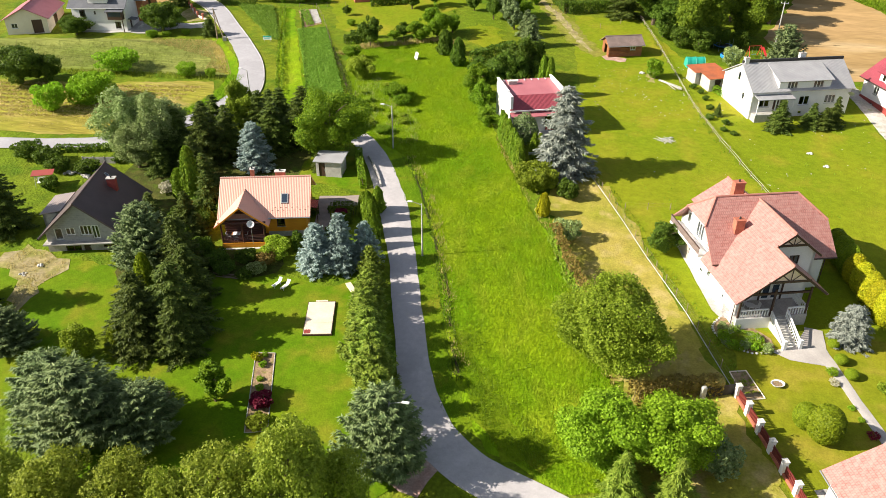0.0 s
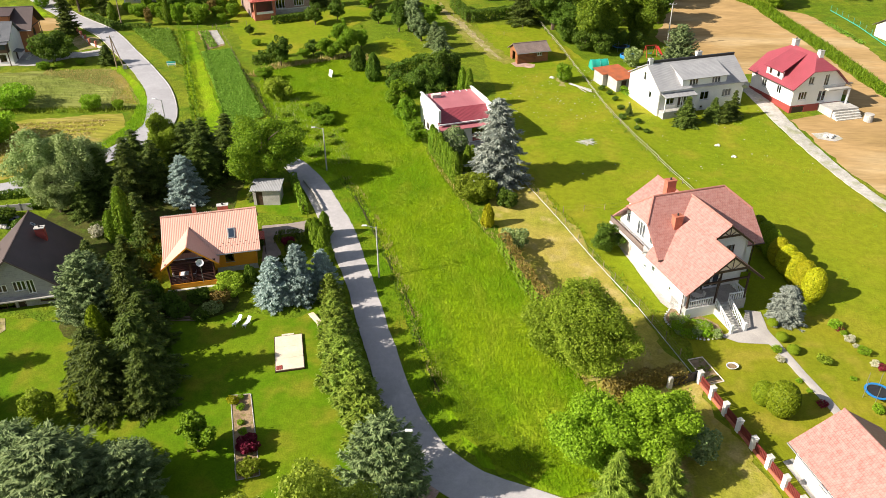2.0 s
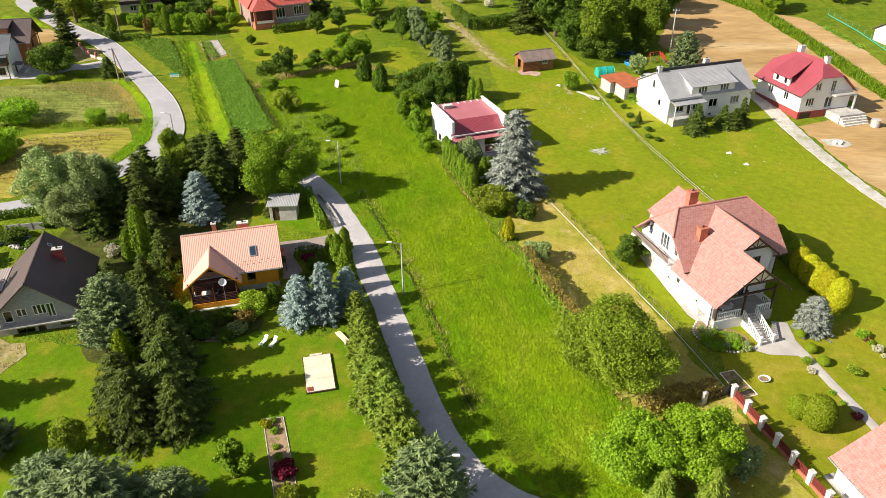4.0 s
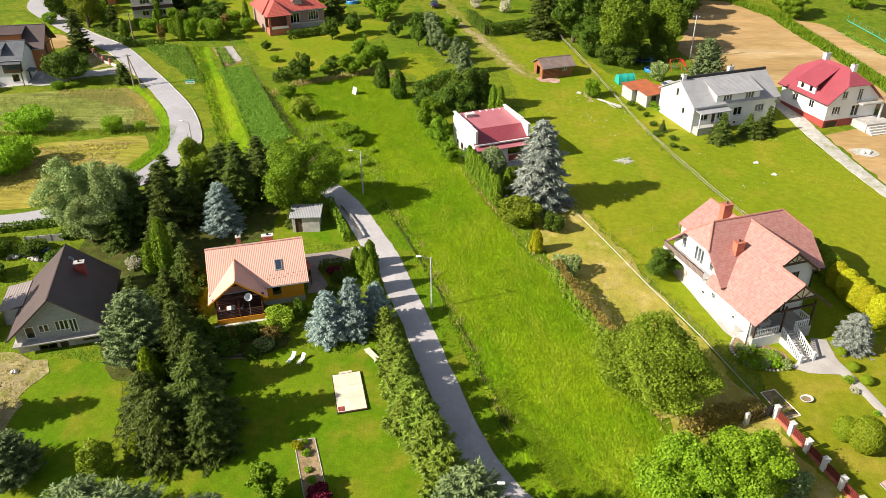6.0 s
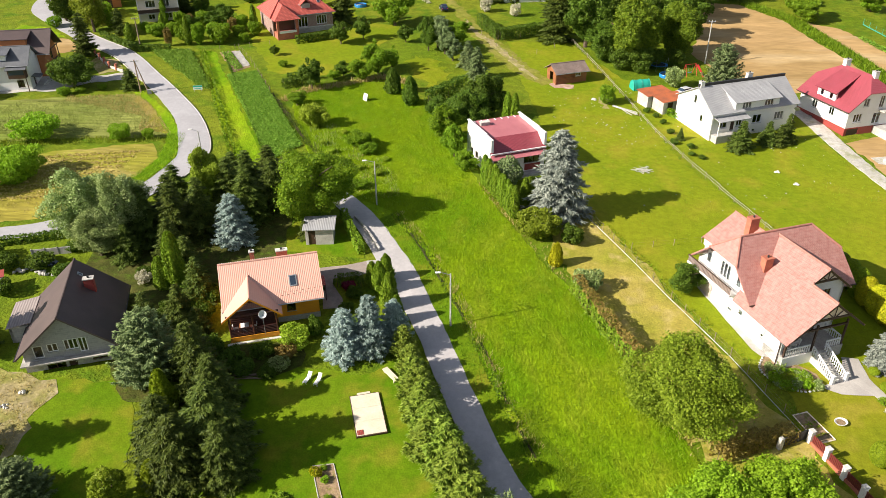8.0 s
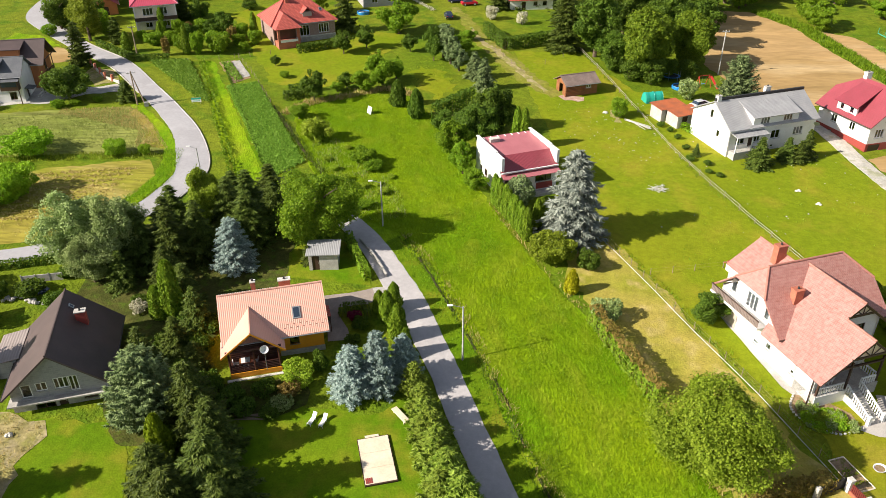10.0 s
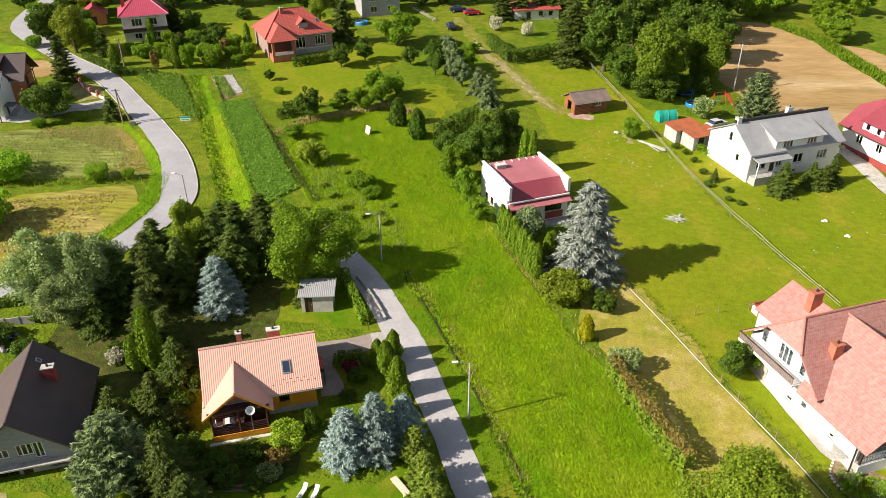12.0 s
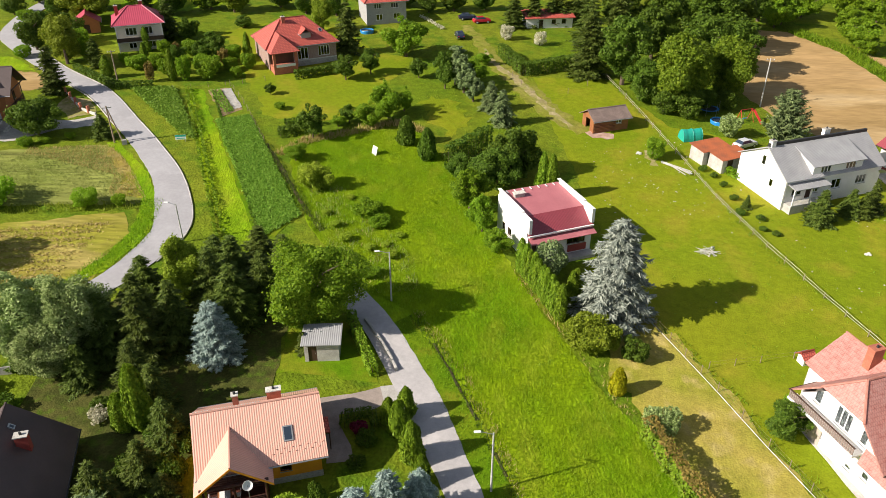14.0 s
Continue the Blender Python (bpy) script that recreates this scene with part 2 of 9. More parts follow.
R_slate = surf("dark_slate_sheet", (0.12, 0.125, 0.14), (0.09, 0.095, 0.11), 0.5, 8, 0.6, 0.3, 0.01)
R_shed = surf("grey_brown_felt", (0.22, 0.16, 0.14), (0.17, 0.125, 0.11), 0.7, 7, 0.85, 0.4, 0.01)
M_frame = flat("white_window_frame", (0.8, 0.8, 0.8), 0.4)
M_curtain = surf("white_net_curtain", (0.66, 0.66, 0.65), (0.52, 0.52, 0.52), 1.5, 12, 0.9, 0.3, 0.01, spread=0.12, stretch=(6, 6, 0.4))
M_darkframe = flat("brown_window_frame", (0.07, 0.035, 0.02), 0.5)
M_metal = flat("galvanised_steel", (0.45, 0.46, 0.47), 0.45, 0.8)
M_black = flat("black_sheet", (0.025, 0.025, 0.027), 0.6)
M_pole = surf("grey_concrete_pole", (0.50, 0.49, 0.46), (0.42, 0.41, 0.39), 0.7, 8, 0.9, 0.2, 0.01)
M_woodpole = flat("weathered_wood", (0.28, 0.21, 0.15), 0.85, spread=0.2)
M_palepole = surf("bleached_wood_pole", (0.44, 0.40, 0.33), (0.34, 0.30, 0.24), 1.2, 9, 0.9, 0.4, 0.01, spread=0.2)
M_teal = flat("teal_plastic_sheet", (0.02, 0.36, 0.28), 0.45)
M_blue = flat("blue_plastic", (0.02, 0.22, 0.55), 0.4)
M_redpaint = flat("red_paint", (0.55, 0.04, 0.03), 0.45)
M_fencered = flat("dark_red_fence_slats", (0.16, 0.025, 0.022), 0.6)
M_palestone = surf("pale_stone", (0.62, 0.60, 0.56), (0.50, 0.48, 0.44), 2.0, 12, 0.9, 0.5, 0.02)
M_board = surf("pale_plywood", (0.74, 0.635, 0.50), (0.66, 0.555, 0.42), 0.6, 5, 0.7, 0.2, 0.004, spread=0.1)
M_tyre = flat("black_rubber", (0.02, 0.02, 0.02), 0.8)
M_silver = flat("silver_car_paint", (0.62, 0.63, 0.65), 0.3, 0.15)
M_darkcar = flat("dark_blue_car_paint", (0.02, 0.025, 0.06), 0.25)
M_redcar = flat("red_car_paint", (0.5, 0.02, 0.04), 0.25)
M_bark = surf("grey_brown_bark", (0.16, 0.12, 0.085), (0.11, 0.085, 0.06), 1.5, 8, 0.95, 0.8, 0.05)
M_glass, gnt, gp = begin("window_glass", 0.04)
gp.inputs["Base Color"].default_value = (0.55, 0.6, 0.62, 1)
gp.inputs["Transmission Weight"].default_value = 1.0
# plants
L_edge = leafy("deep_green_leaves", (0.095, 0.165, 0.010), (0.215, 0.295, 0.022), 0.36)
L_walnut = leafy("fresh_green_leaves", (0.11, 0.215, 0.010), (0.25, 0.38, 0.020), 0.38)
L_lime = leafy("bright_green_leaves", (0.165, 0.30, 0.012), (0.33, 0.52, 0.03), 0.38)
L_olive = leafy("olive_green_leaves", (0.15, 0.215, 0.013), (0.31, 0.38, 0.034), 0.38)
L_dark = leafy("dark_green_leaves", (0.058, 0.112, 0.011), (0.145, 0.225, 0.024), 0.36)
L_willow = leafy("grey_green_leaves", (0.165, 0.24, 0.062), (0.42, 0.50, 0.20), 0.35)
L_spruce = leafy("dark_spruce_needles", (0.045, 0.076, 0.011), (0.130, 0.172, 0.028), 0.2)
L_pine = leafy("blue_green_pine_needles", (0.10, 0.155, 0.055), (0.27, 0.34, 0.14), 0.2)
L_blue = leafy("silver_blue_needles", (0.185, 0.262, 0.238), (0.44, 0.535, 0.485), 0.25)
L_silver = leafy("silver_grey_needles", (0.13, 0.155, 0.13), (0.37, 0.395, 0.335), 0.15)
L_thuja = leafy("green_thuja_sprays", (0.10, 0.18, 0.010), (0.24, 0.35, 0.024), 0.25)
L_birch = leafy("yellow_olive_leaves", (0.15, 0.21, 0.017), (0.35, 0.41, 0.05), 0.38)
L_oak = leafy("sunlit_olive_leaves", (0.145, 0.225, 0.013), (0.30, 0.39, 0.032), 0.38)
L_row = leafy("light_conifer_sprays", (0.11, 0.18, 0.016), (0.29, 0.37, 0.05), 0.25)
L_gold = leafy("golden_yellow_sprays", (0.27, 0.31, 0.008), (0.52, 0.48, 0.015), 0.3)
L_globe = leafy("olive_clipped_sprays", (0.12, 0.185, 0.006), (0.25, 0.32, 0.014), 0.25)
L_weep = leafy("yellow_green_willow_leaves", (0.22, 0.32, 0.02), (0.42, 0.54, 0.05), 0.4)
L_crop = leafy("pale_green_ears", (0.21, 0.25, 0.055), (0.36, 0.385, 0.12), 0.3)
L_copper = leafy("copper_brown_leaves", (0.16, 0.125, 0.03), (0.31, 0.225, 0.055), 0.25)
L_plum = leafy("dark_red_leaves", (0.10, 0.008, 0.02), (0.24, 0.02, 0.05), 0.15)
L_grass = leafy("meadow_grass_blades", (0.185, 0.30, 0.004), (0.245, 0.355, 0.008), 0.45)
L_straw = leafy("straw_coloured_blades", (0.38, 0.31, 0.10), (0.58, 0.46, 0.19), 0.3)
L_flower = leafy("pale_flowers", (0.48, 0.48, 0.33), (0.70, 0.66, 0.50), 0.3)
L_potato = leafy("potato_leaves", (0.13, 0.26, 0.022), (0.27, 0.43, 0.055), 0.35)


# ---------------------------------------------------------------- building helpers
def gz(x, y):
    """Height of the ground: a hillside that rises away from the valley, with slight swells."""
    far = max(0.0, y - 230)
    return -0.794 - 0.019 * x + 0.0654 * (y - 90) + 0.07 * math.sin(x * 0.21 + 1) * math.sin(y * 0.19) + 0.0006 * min(far, 400) ** 2 * 0.5


def link_mesh(name, bm, mat, parent=None, label=""):
    me = bpy.data.meshes.new(name)
    bm.to_mesh(me)
    bm.free()
    me.materials.append(mat)
    ob = new(name, me)
    ob.parent = parent
    if label:
        ob["label"] = label
    return ob


def part(name, bm, mat, parent, label=""):
    return link_mesh(name, bm, mat, parent, label)


def thing(name, m, label, category, group="", kind=""):
    ob = new(name)
    ob.empty_display_size = 0.3
    ob.matrix_world = m
    return tagged(ob, label, category, group, kind)


def at(x, y, rot=0.0, dz=0.0):
    return pose(x, y, gz(x, y) + dz, 0, 0, rot)


def box(bm, x0, x1, y0, y1, z0, z1):
    v = [bm.verts.new((x, y, z)) for z in (z0, z1) for x, y in ((x0, y0), (x1, y0), (x1, y1), (x0, y1))]
    for q in ((3, 2, 1, 0), (4, 5, 6, 7), (0, 1, 5, 4), (1, 2, 6, 5), (2, 3, 7, 6), (3, 0, 4, 7)):
        bm.faces.new([v[i] for i in q])
    return v


def boxm(*dims, bevel=0.0):
    bm = bmesh.new()
    box(bm, *dims)
    if bevel:
        bmesh.ops.bevel(bm, geom=bm.edges[:], offset=bevel, segments=1, affect="EDGES")
    return bm


def rod(bm, a, b, r0, r1=None, n=6):
    """A tapered round bar from a to b."""
    a, b = Vector(a), Vector(b)
    q = (b - a).to_track_quat("Z", "Y")
    r1 = r0 if r1 is None else r1
    rings = []
    for p, r in ((a, r0), (b, r1)):
        rings.append([bm.verts.new(p + q @ Vector((r * math.cos(k * math.tau / n), r * math.sin(k * math.tau / n), 0))) for k in range(n)])
    for k in range(n):
        bm.faces.new((rings[0][k], rings[0][(k + 1) % n], rings[1][(k + 1) % n], rings[1][k]))
    bm.faces.new(rings[0][::-1])
    bm.faces.new(rings[1])


def rodm(a, b, r0, r1=None, n=6):
    bm = bmesh.new()
    rod(bm, a, b, r0, r1, n)
    return bm


def slab(bm, pts, th):
    """A roof plane: corners seen counter-clockwise from outside, the first two along the eave; thickness inwards; laid out in metres."""
    pts = [Vector(p) for p in pts]
    uv = bm.loops.layers.uv.verify()
    n = (pts[1] - pts[0]).cross(pts[2] - pts[0]).normalized()
    e = (pts[1] - pts[0]).normalized()
    s = n.cross(e)
    top = [bm.verts.new(p) for p in pts]
    low = [bm.verts.new(p - n * th) for p in pts]
    faces = [bm.faces.new(top), bm.faces.new(low[::-1])]
    for i in range(len(pts)):
        j = (i + 1) % len(pts)
        faces.append(bm.faces.new((top[j], top[i], low[i], low[j])))
    for f in faces:
        for l in f.loops:
            d = l.vert.co - pts[0]
            l[uv].uv = (d.dot(e), d.dot(s))


def slabm(pts, th=0.12):
    bm = bmesh.new()
    slab(bm, pts, th)
    return bm


def wall(parent, a, b, z0, tops, mat, holes=(), th=0.3, name="wall", label=""):
    """A wall from a to b, outside on its right hand, with openings (u0, u1, z0, z1) through it; tops is a height or a profile [(u, z), ...]."""
    a, b = Vector((*a, 0)), Vector((*b, 0))
    d = (b - a).normalized()
    n = Vector((d.y, -d.x, 0))
    L = (b - a).length
    prof = [(0, tops), (L, tops)] if not isinstance(tops, list) else tops
    up = lambda u: float(np.interp(u, [q[0] for q in prof], [q[1] for q in prof]))
    us = sorted({0, L, *(q[0] for q in prof), *(h for q in holes for h in q[:2])})
    bm = bmesh.new()
    uvl = bm.loops.layers.uv.verify()

    def quad(*ps):
        f = bm.faces.new([bm.verts.new(a + d * u + Vector((0, 0, z)) - n * t) for u, z, t in ps])
        for l, (u, z, t) in zip(f.loops, ps):
            l[uvl].uv = (u + t, z)

    for u0, u1 in zip(us, us[1:]):
        mid = (u0 + u1) / 2
        cuts = sorted((h[2], h[3]) for h in holes if h[0] <= mid <= h[1])
        lo = z0
        spans = []
        for c0, c1 in cuts:
            if c0 > lo:
                spans.append((lo, c0, c0))
            lo = c1
        spans.append((lo, up(u0 + 1e-4), up(u1 - 1e-4)))
        for s0, ta, tb in spans:
            quad((u0, s0, 0), (u1, s0, 0), (u1, tb, 0), (u0, ta, 0))
            quad((u1, s0, th), (u0, s0, th), (u0, ta, th), (u1, tb, th))
            quad((u0, ta, 0), (u1, tb, 0), (u1, tb, th), (u0, ta, th))
            quad((u0, s0, th), (u1, s0, th), (u1, s0, 0), (u0, s0, 0))
    for h in holes:
        for u, s in ((h[0], 1), (h[1], -1)):
            ps = [(u, h[2], 0), (u, h[3], 0), (u, h[3], th), (u, h[2], th)]
            quad(*(ps if s > 0 else ps[::-1]))
    quad((0, z0, th), (0, z0, 0), (0, up(0), 0), (0, up(0), th))
    quad((L, z0, 0), (L, z0, th), (L, up(L), th), (L, up(L), 0))
    return part(name, bm, mat, parent, label)


def window(parent, a, b, hole, mat, bars=1, cross=False, th=0.3, name="window", curtain=False):
    """A framed pane set back in an opening of the wall a-b, with its sill."""
    a, b = Vector((*a, 0)), Vector((*b, 0))
    d = (b - a).normalized()
    m = Matrix(((d.x, -d.y, 0, a.x), (d.y, d.x, 0, a.y), (0, 0, 1, 0), (0, 0, 0, 1)))
    u0, u1, z0, z1 = hole
    bm, w = bmesh.new(), 0.1
    y0, y1 = 0.06, 0.13
    rings = []
    for y in (y0, y1):
        for k in (0, w):
            rings.append([bm.verts.new(p) for p in ((u0 + k, y, z0 + k), (u1 - k, y, z0 + k), (u1 - k, y, z1 - k), (u0 + k, y, z1 - k))])
    fo, fi, bo, bi = rings
    for k in range(4):
        n = (k + 1) % 4
        for q in ((fo[k], fo[n], fi[n], fi[k]), (bo[n], bo[k], bi[k], bi[n]), (fo[n], fo[k], bo[k], bo[n]), (fi[k], fi[n], bi[n], bi[k])):
            bm.faces.new(q)
    bm.transform(m)
    fr = part(name, bm, mat, parent)
    for k in range(1, bars + 1):
        u = u0 + (u1 - u0) * k / (bars + 1)
        bm = boxm(u - 0.055, u + 0.055, y0 - 0.004, y1, z0 + w, z1 - w)
        bm.transform(m)
        part("mullion", bm, mat, fr)
    if cross:
        z = z0 + (z1 - z0) * 0.68
        bm = boxm(u0 + w, u1 - w, y0 + 0.004, y1, z - 0.03, z + 0.03)
        bm.transform(m)
        part("transom", bm, mat, fr)
    bm = boxm(u0 + w, u1 - w, 0.09, 0.105, z0 + w, z1 - w)
    bm.transform(m)
    part("pane", bm, M_glass, fr)
    if curtain:
        bm = boxm(u0 + 0.02, u1 - 0.02, 0.2, 0.215, z0 + 0.02, z1 - 0.02)
        bm.transform(m)
        part("curtain", bm, M_curtain, fr, "white net curtain")
    bm = boxm(u0 - 0.06, u1 + 0.06, -0.08, 0.06, z0 - 0.05, z0 - 0.004)
    bm.transform(m)
    part("sill", bm, M_metal, fr)
    return fr


def door(parent, a, b, hole, mat):
    a, b = Vector((*a, 0)), Vector((*b, 0))
    d = (b - a).normalized()
    m = Matrix(((d.x, -d.y, 0, a.x), (d.y, d.x, 0, a.y), (0, 0, 1, 0), (0, 0, 0, 1)))
    u0, u1, z0, z1 = hole
    bm = boxm(u0, u1, 0.1, 0.16, z0, z1)
    bm.transform(m)
    leaf = part("door", bm, mat, parent)
    bm = boxm(u1 - 0.16, u1 - 0.11, 0.05, 0.1, z0 + 0.95, z0 + 1.1)
    bm.transform(m)
    part("handle", bm, M_metal, leaf)


def walls4(parent, x0, x1, y0, y1, z0, tops, mat, holes, frame_mat=None, bars=1, th=0.3, curtain=False):
    """Four walls round a rectangle: front (-y), right, back, left; tops and holes by side."""
    fm = frame_mat or M_frame
    c = [(x0, y0), (x1, y0), (x1, y1), (x0, y1)]
    inset = [(0, 0), (th, -th), (0, 0), (th, -th)]
    for k, side in enumerate(("front", "right", "back", "left")):
        a, b = Vector((*c[k], 0)), Vector((*c[(k + 1) % 4], 0))
        d = (b - a).normalized()
        a2, b2 = a + d * inset[k][0], b + d * inset[k][1]
        hs = holes.get(side, [])
        t = tops[side] if isinstance(tops, dict) else tops
        wall(parent, a2[:2], b2[:2], z0, t, mat, [h[:4] for h in hs], th)
        for h in hs:
            if len(h) > 4 and h[4] == "door":
                door(parent, a2[:2], b2[:2], h[:4], M_timber)
            elif len(h) > 4 and h[4] == "open":
                pass
            else:
                window(parent, a2[:2], b2[:2], h[:4], fm, h[4] if len(h) > 4 else bars, curtain=curtain)


def gable_roof(parent, x0, x1, y0, y1, ze, zr, mat, th=0.14, along="x", label=""):
    """Two slopes with the ridge along x or y, a ridge cap and gutters."""
    if along == "x":
        ym = (y0 + y1) / 2
        A = [(x0, y0, ze), (x1, y0, ze), (x1, ym, zr), (x0, ym, zr)]
        B = [(x1, y1, ze), (x0, y1, ze), (x0, ym, zr), (x1, ym, zr)]
        r0, r1 = (x0, ym, zr), (x1, ym, zr)
        g = [((x0, y0 - 0.06, ze - 0.08), (x1, y0 - 0.06, ze - 0.08)), ((x0, y1 + 0.06, ze - 0.08), (x1, y1 + 0.06, ze - 0.08))]
    else:
        xm = (x0 + x1) / 2
        A = [(x0, y1, ze), (x0, y0, ze), (xm, y0, zr), (xm, y1, zr)]
        B = [(x1, y0, ze), (x1, y1, ze), (xm, y1, zr), (xm, y0, zr)]
        r0, r1 = (xm, y0, zr), (xm, y1, zr)
        g = [((x0 - 0.06, y0, ze - 0.08), (x0 - 0.06, y1, ze - 0.08)), ((x1 + 0.06, y0, ze - 0.08), (x1 + 0.06, y1, ze - 0.08))]
    for q in (A, B):
        part("roof_slope", slabm(q, th), mat, parent, label)
    part("ridge_cap", rodm(Vector(r0) + Vector((0, 0, 0.01)), Vector(r1) + Vector((0, 0, 0.01)), 0.11, None, 6), mat, parent)
    for p, q in g:
        part("gutter", rodm(p, q, 0.07), M_metal, parent)


def hip_roof(parent, x0, x1, y0, y1, ze, zr, inset, mat, th=0.14):
    ym = (y0 + y1) / 2
    a, b = (x0 + inset, ym, zr), (x1 - inset, ym, zr)
    for q in ([(x0, y0, ze), (x1, y0, ze), b, a], [(x1, y1, ze), (x0, y1, ze), a, b], [(x1, y0, ze), (x1, y1, ze), b], [(x0, y1, ze), (x0, y0, ze), a]):
        part("roof_slope", slabm(q, th), mat, parent)
    up = Vector((0, 0, 0.02))
    for p, q in ((a, b), ((x0, y0, ze), a), ((x0, y1, ze), a), ((x1, y0, ze), b), ((x1, y1, ze), b)):
        part("ridge_cap", rodm(Vector(p) + up, Vector(q) + up, 0.1), mat, parent)
    part("gutter", rodm((x0, y0 - 0.05, ze - 0.1), (x1, y0 - 0.05, ze - 0.1), 0.07), M_metal, parent)
    part("gutter", rodm((x1 + 0.05, y0, ze - 0.1), (x1 + 0.05, y1, ze - 0.1), 0.07), M_metal, parent)


def chimney(parent, x, y, z0, z1, mat, w=0.35, d=0.35, cap=None):
    c = part("chimney", boxm(x - w, x + w, y - d, y + d, z0, z1), mat, parent)
    part("chimney_cap", boxm(x - w - 0.07, x + w + 0.07, y - d - 0.07, y + d + 0.07, z1 + 0.002, z1 + 0.1), cap or M_concrete, c)
    part("flue", rodm((x, y, z1 + 0.1), (x, y, z1 + 0.35), 0.12, 0.1, 8), M_black, c)


def roof_window(parent, p, e, s, w, h):
    """A skylight lying in a roof plane: p its lower middle, e along the eave, s up the slope."""
    p, e, s = Vector(p), Vector(e).normalized(), Vector(s).normalized()
    n = e.cross(s)
    a = [p - e * w / 2, p + e * w / 2, p + e * w / 2 + s * h, p - e * w / 2 + s * h]
    fr = part("roof_window", slabm([q + n * 0.09 for q in a], 0.1), M_metal, parent)
    k = 0.12
    b = [a[0] + (e + s) * k, a[1] + (s - e) * k, a[2] - (e + s) * k, a[3] + (e - s) * k]
    part("pane", slabm([q + n * 0.1 for q in b], 0.006), M_skyglass, fr)


M_skyglass, _, sgp = begin("dark_glossy_glass", 0.06)
sgp.inputs["Base Color"].default_value = (0.03, 0.045, 0.07, 1)


def railing(parent, p, q, h, mat, gap=0.16, name="railing", r=0.02):
    """A rail on upright bars from p to q (bottom points)."""
    p, q = Vector(p), Vector(q)
    bm = bmesh.new()
    up = Vector((0, 0, h))
    rod(bm, p + up, q + up, r * 1.6)
    n = max(2, int((q - p).length / gap))
    for k in range(n + 1):
        w = p.lerp(q, k / n)
        rod(bm, w, w + up, r, None, 4)
    return part(name, bm, mat, parent)


# ---------------------------------------------------------------- ground
def axis(near0, near1, step, far):
    core = list(np.arange(near0, near1 + 0.1, step))
    grow, out, w = step, [], 0.0
    while w < far:
        grow *= 1.5
        w += grow
        out.append(w)
    return [near0 - v for v in out[::-1]] + core + [near1 + v for v in out]


def ground_sheet():
    xs, ys = axis(-128, 120, 4, 1800), axis(12, 240, 4, 1800)
    vs = [(x, y, gz(x, y)) for y in ys for x in xs]
    n = len(xs)
    fs = [(j * n + i, j * n + i + 1, (j + 1) * n + i + 1, (j + 1) * n + i) for j in range(len(ys) - 1) for i in range(n - 1)]
    me = bpy.data.meshes.new("ground")
    me.from_pydata(vs, [], fs)
    me.materials.append(M_ground)
    me.polygons.foreach_set("use_smooth", [True] * len(fs))
    tagged(new("ground", me), "hillside of uneven green grass with worn patches", "ground", kind="structure")


ground_sheet()


def spline(pts, step=1.5):
    """A smooth line through points of the plan."""
    pts = [np.array(p, float) for p in pts]
    pts = [2 * pts[0] - pts[1], *pts, 2 * pts[-1] - pts[-2]]
    out = []
    for a, b, c, d in zip(pts, pts[1:], pts[2:], pts[3:]):
        n = max(2, int(np.linalg.norm((c - b)[:2]) / step))
        for k in range(n):
            t = k / n
            out.append(0.5 * (2 * b + (c - a) * t + (2 * a - 5 * b + 4 * c - d) * t * t + (3 * b - a - 3 * c + d) * t**3))
    return out + [pts[-2]]


def patch(name, pts, mat, dz, label, category, rough_edge=0.35, step=2.0, kind="structure"):
    """A piece of ground cover that follows the slope, with an uneven border."""
    rnd = random.Random(name + label)
    closed = [np.array(p, float) for p in pts]
    border = []
    for a, b in zip(closed, closed[1:] + closed[:1]):
        n = max(1, int(np.linalg.norm(b - a) / 1.2))
        border += [a + (b - a) * k / n + np.array([rnd.uniform(-1, 1), rnd.uniform(-1, 1)]) * rough_edge * (0.4 if k == 0 else 1) for k in range(n)]
    bm = bmesh.new()
    f = bm.faces.new([bm.verts.new((p[0], p[1], 0)) for p in border])
    bmesh.ops.triangulate(bm, faces=[f])
    for ax in (0, 1):
        lo = min(p[ax] for p in border)
        hi = max(p[ax] for p in border)
        c = math.ceil(lo / 4) * 4
        while c < hi:
            co, no = [0, 0, 0], [0, 0, 0]
            co[ax], no[ax] = c, 1
            bmesh.ops.bisect_plane(bm, geom=bm.verts[:] + bm.edges[:] + bm.faces[:], plane_co=co, plane_no=no)
            c += 4
    for v in bm.verts:
        v.co.z = gz(v.co.x, v.co.y) + dz
    bmesh.ops.recalc_face_normals(bm, faces=bm.faces[:])
    if bm.faces and sum(f.normal.z for f in bm.faces) < 0:
        bmesh.ops.reverse_faces(bm, faces=bm.faces[:])
    ob = link_mesh(name, bm, mat)
    return tagged(ob, label, category, kind=kind)


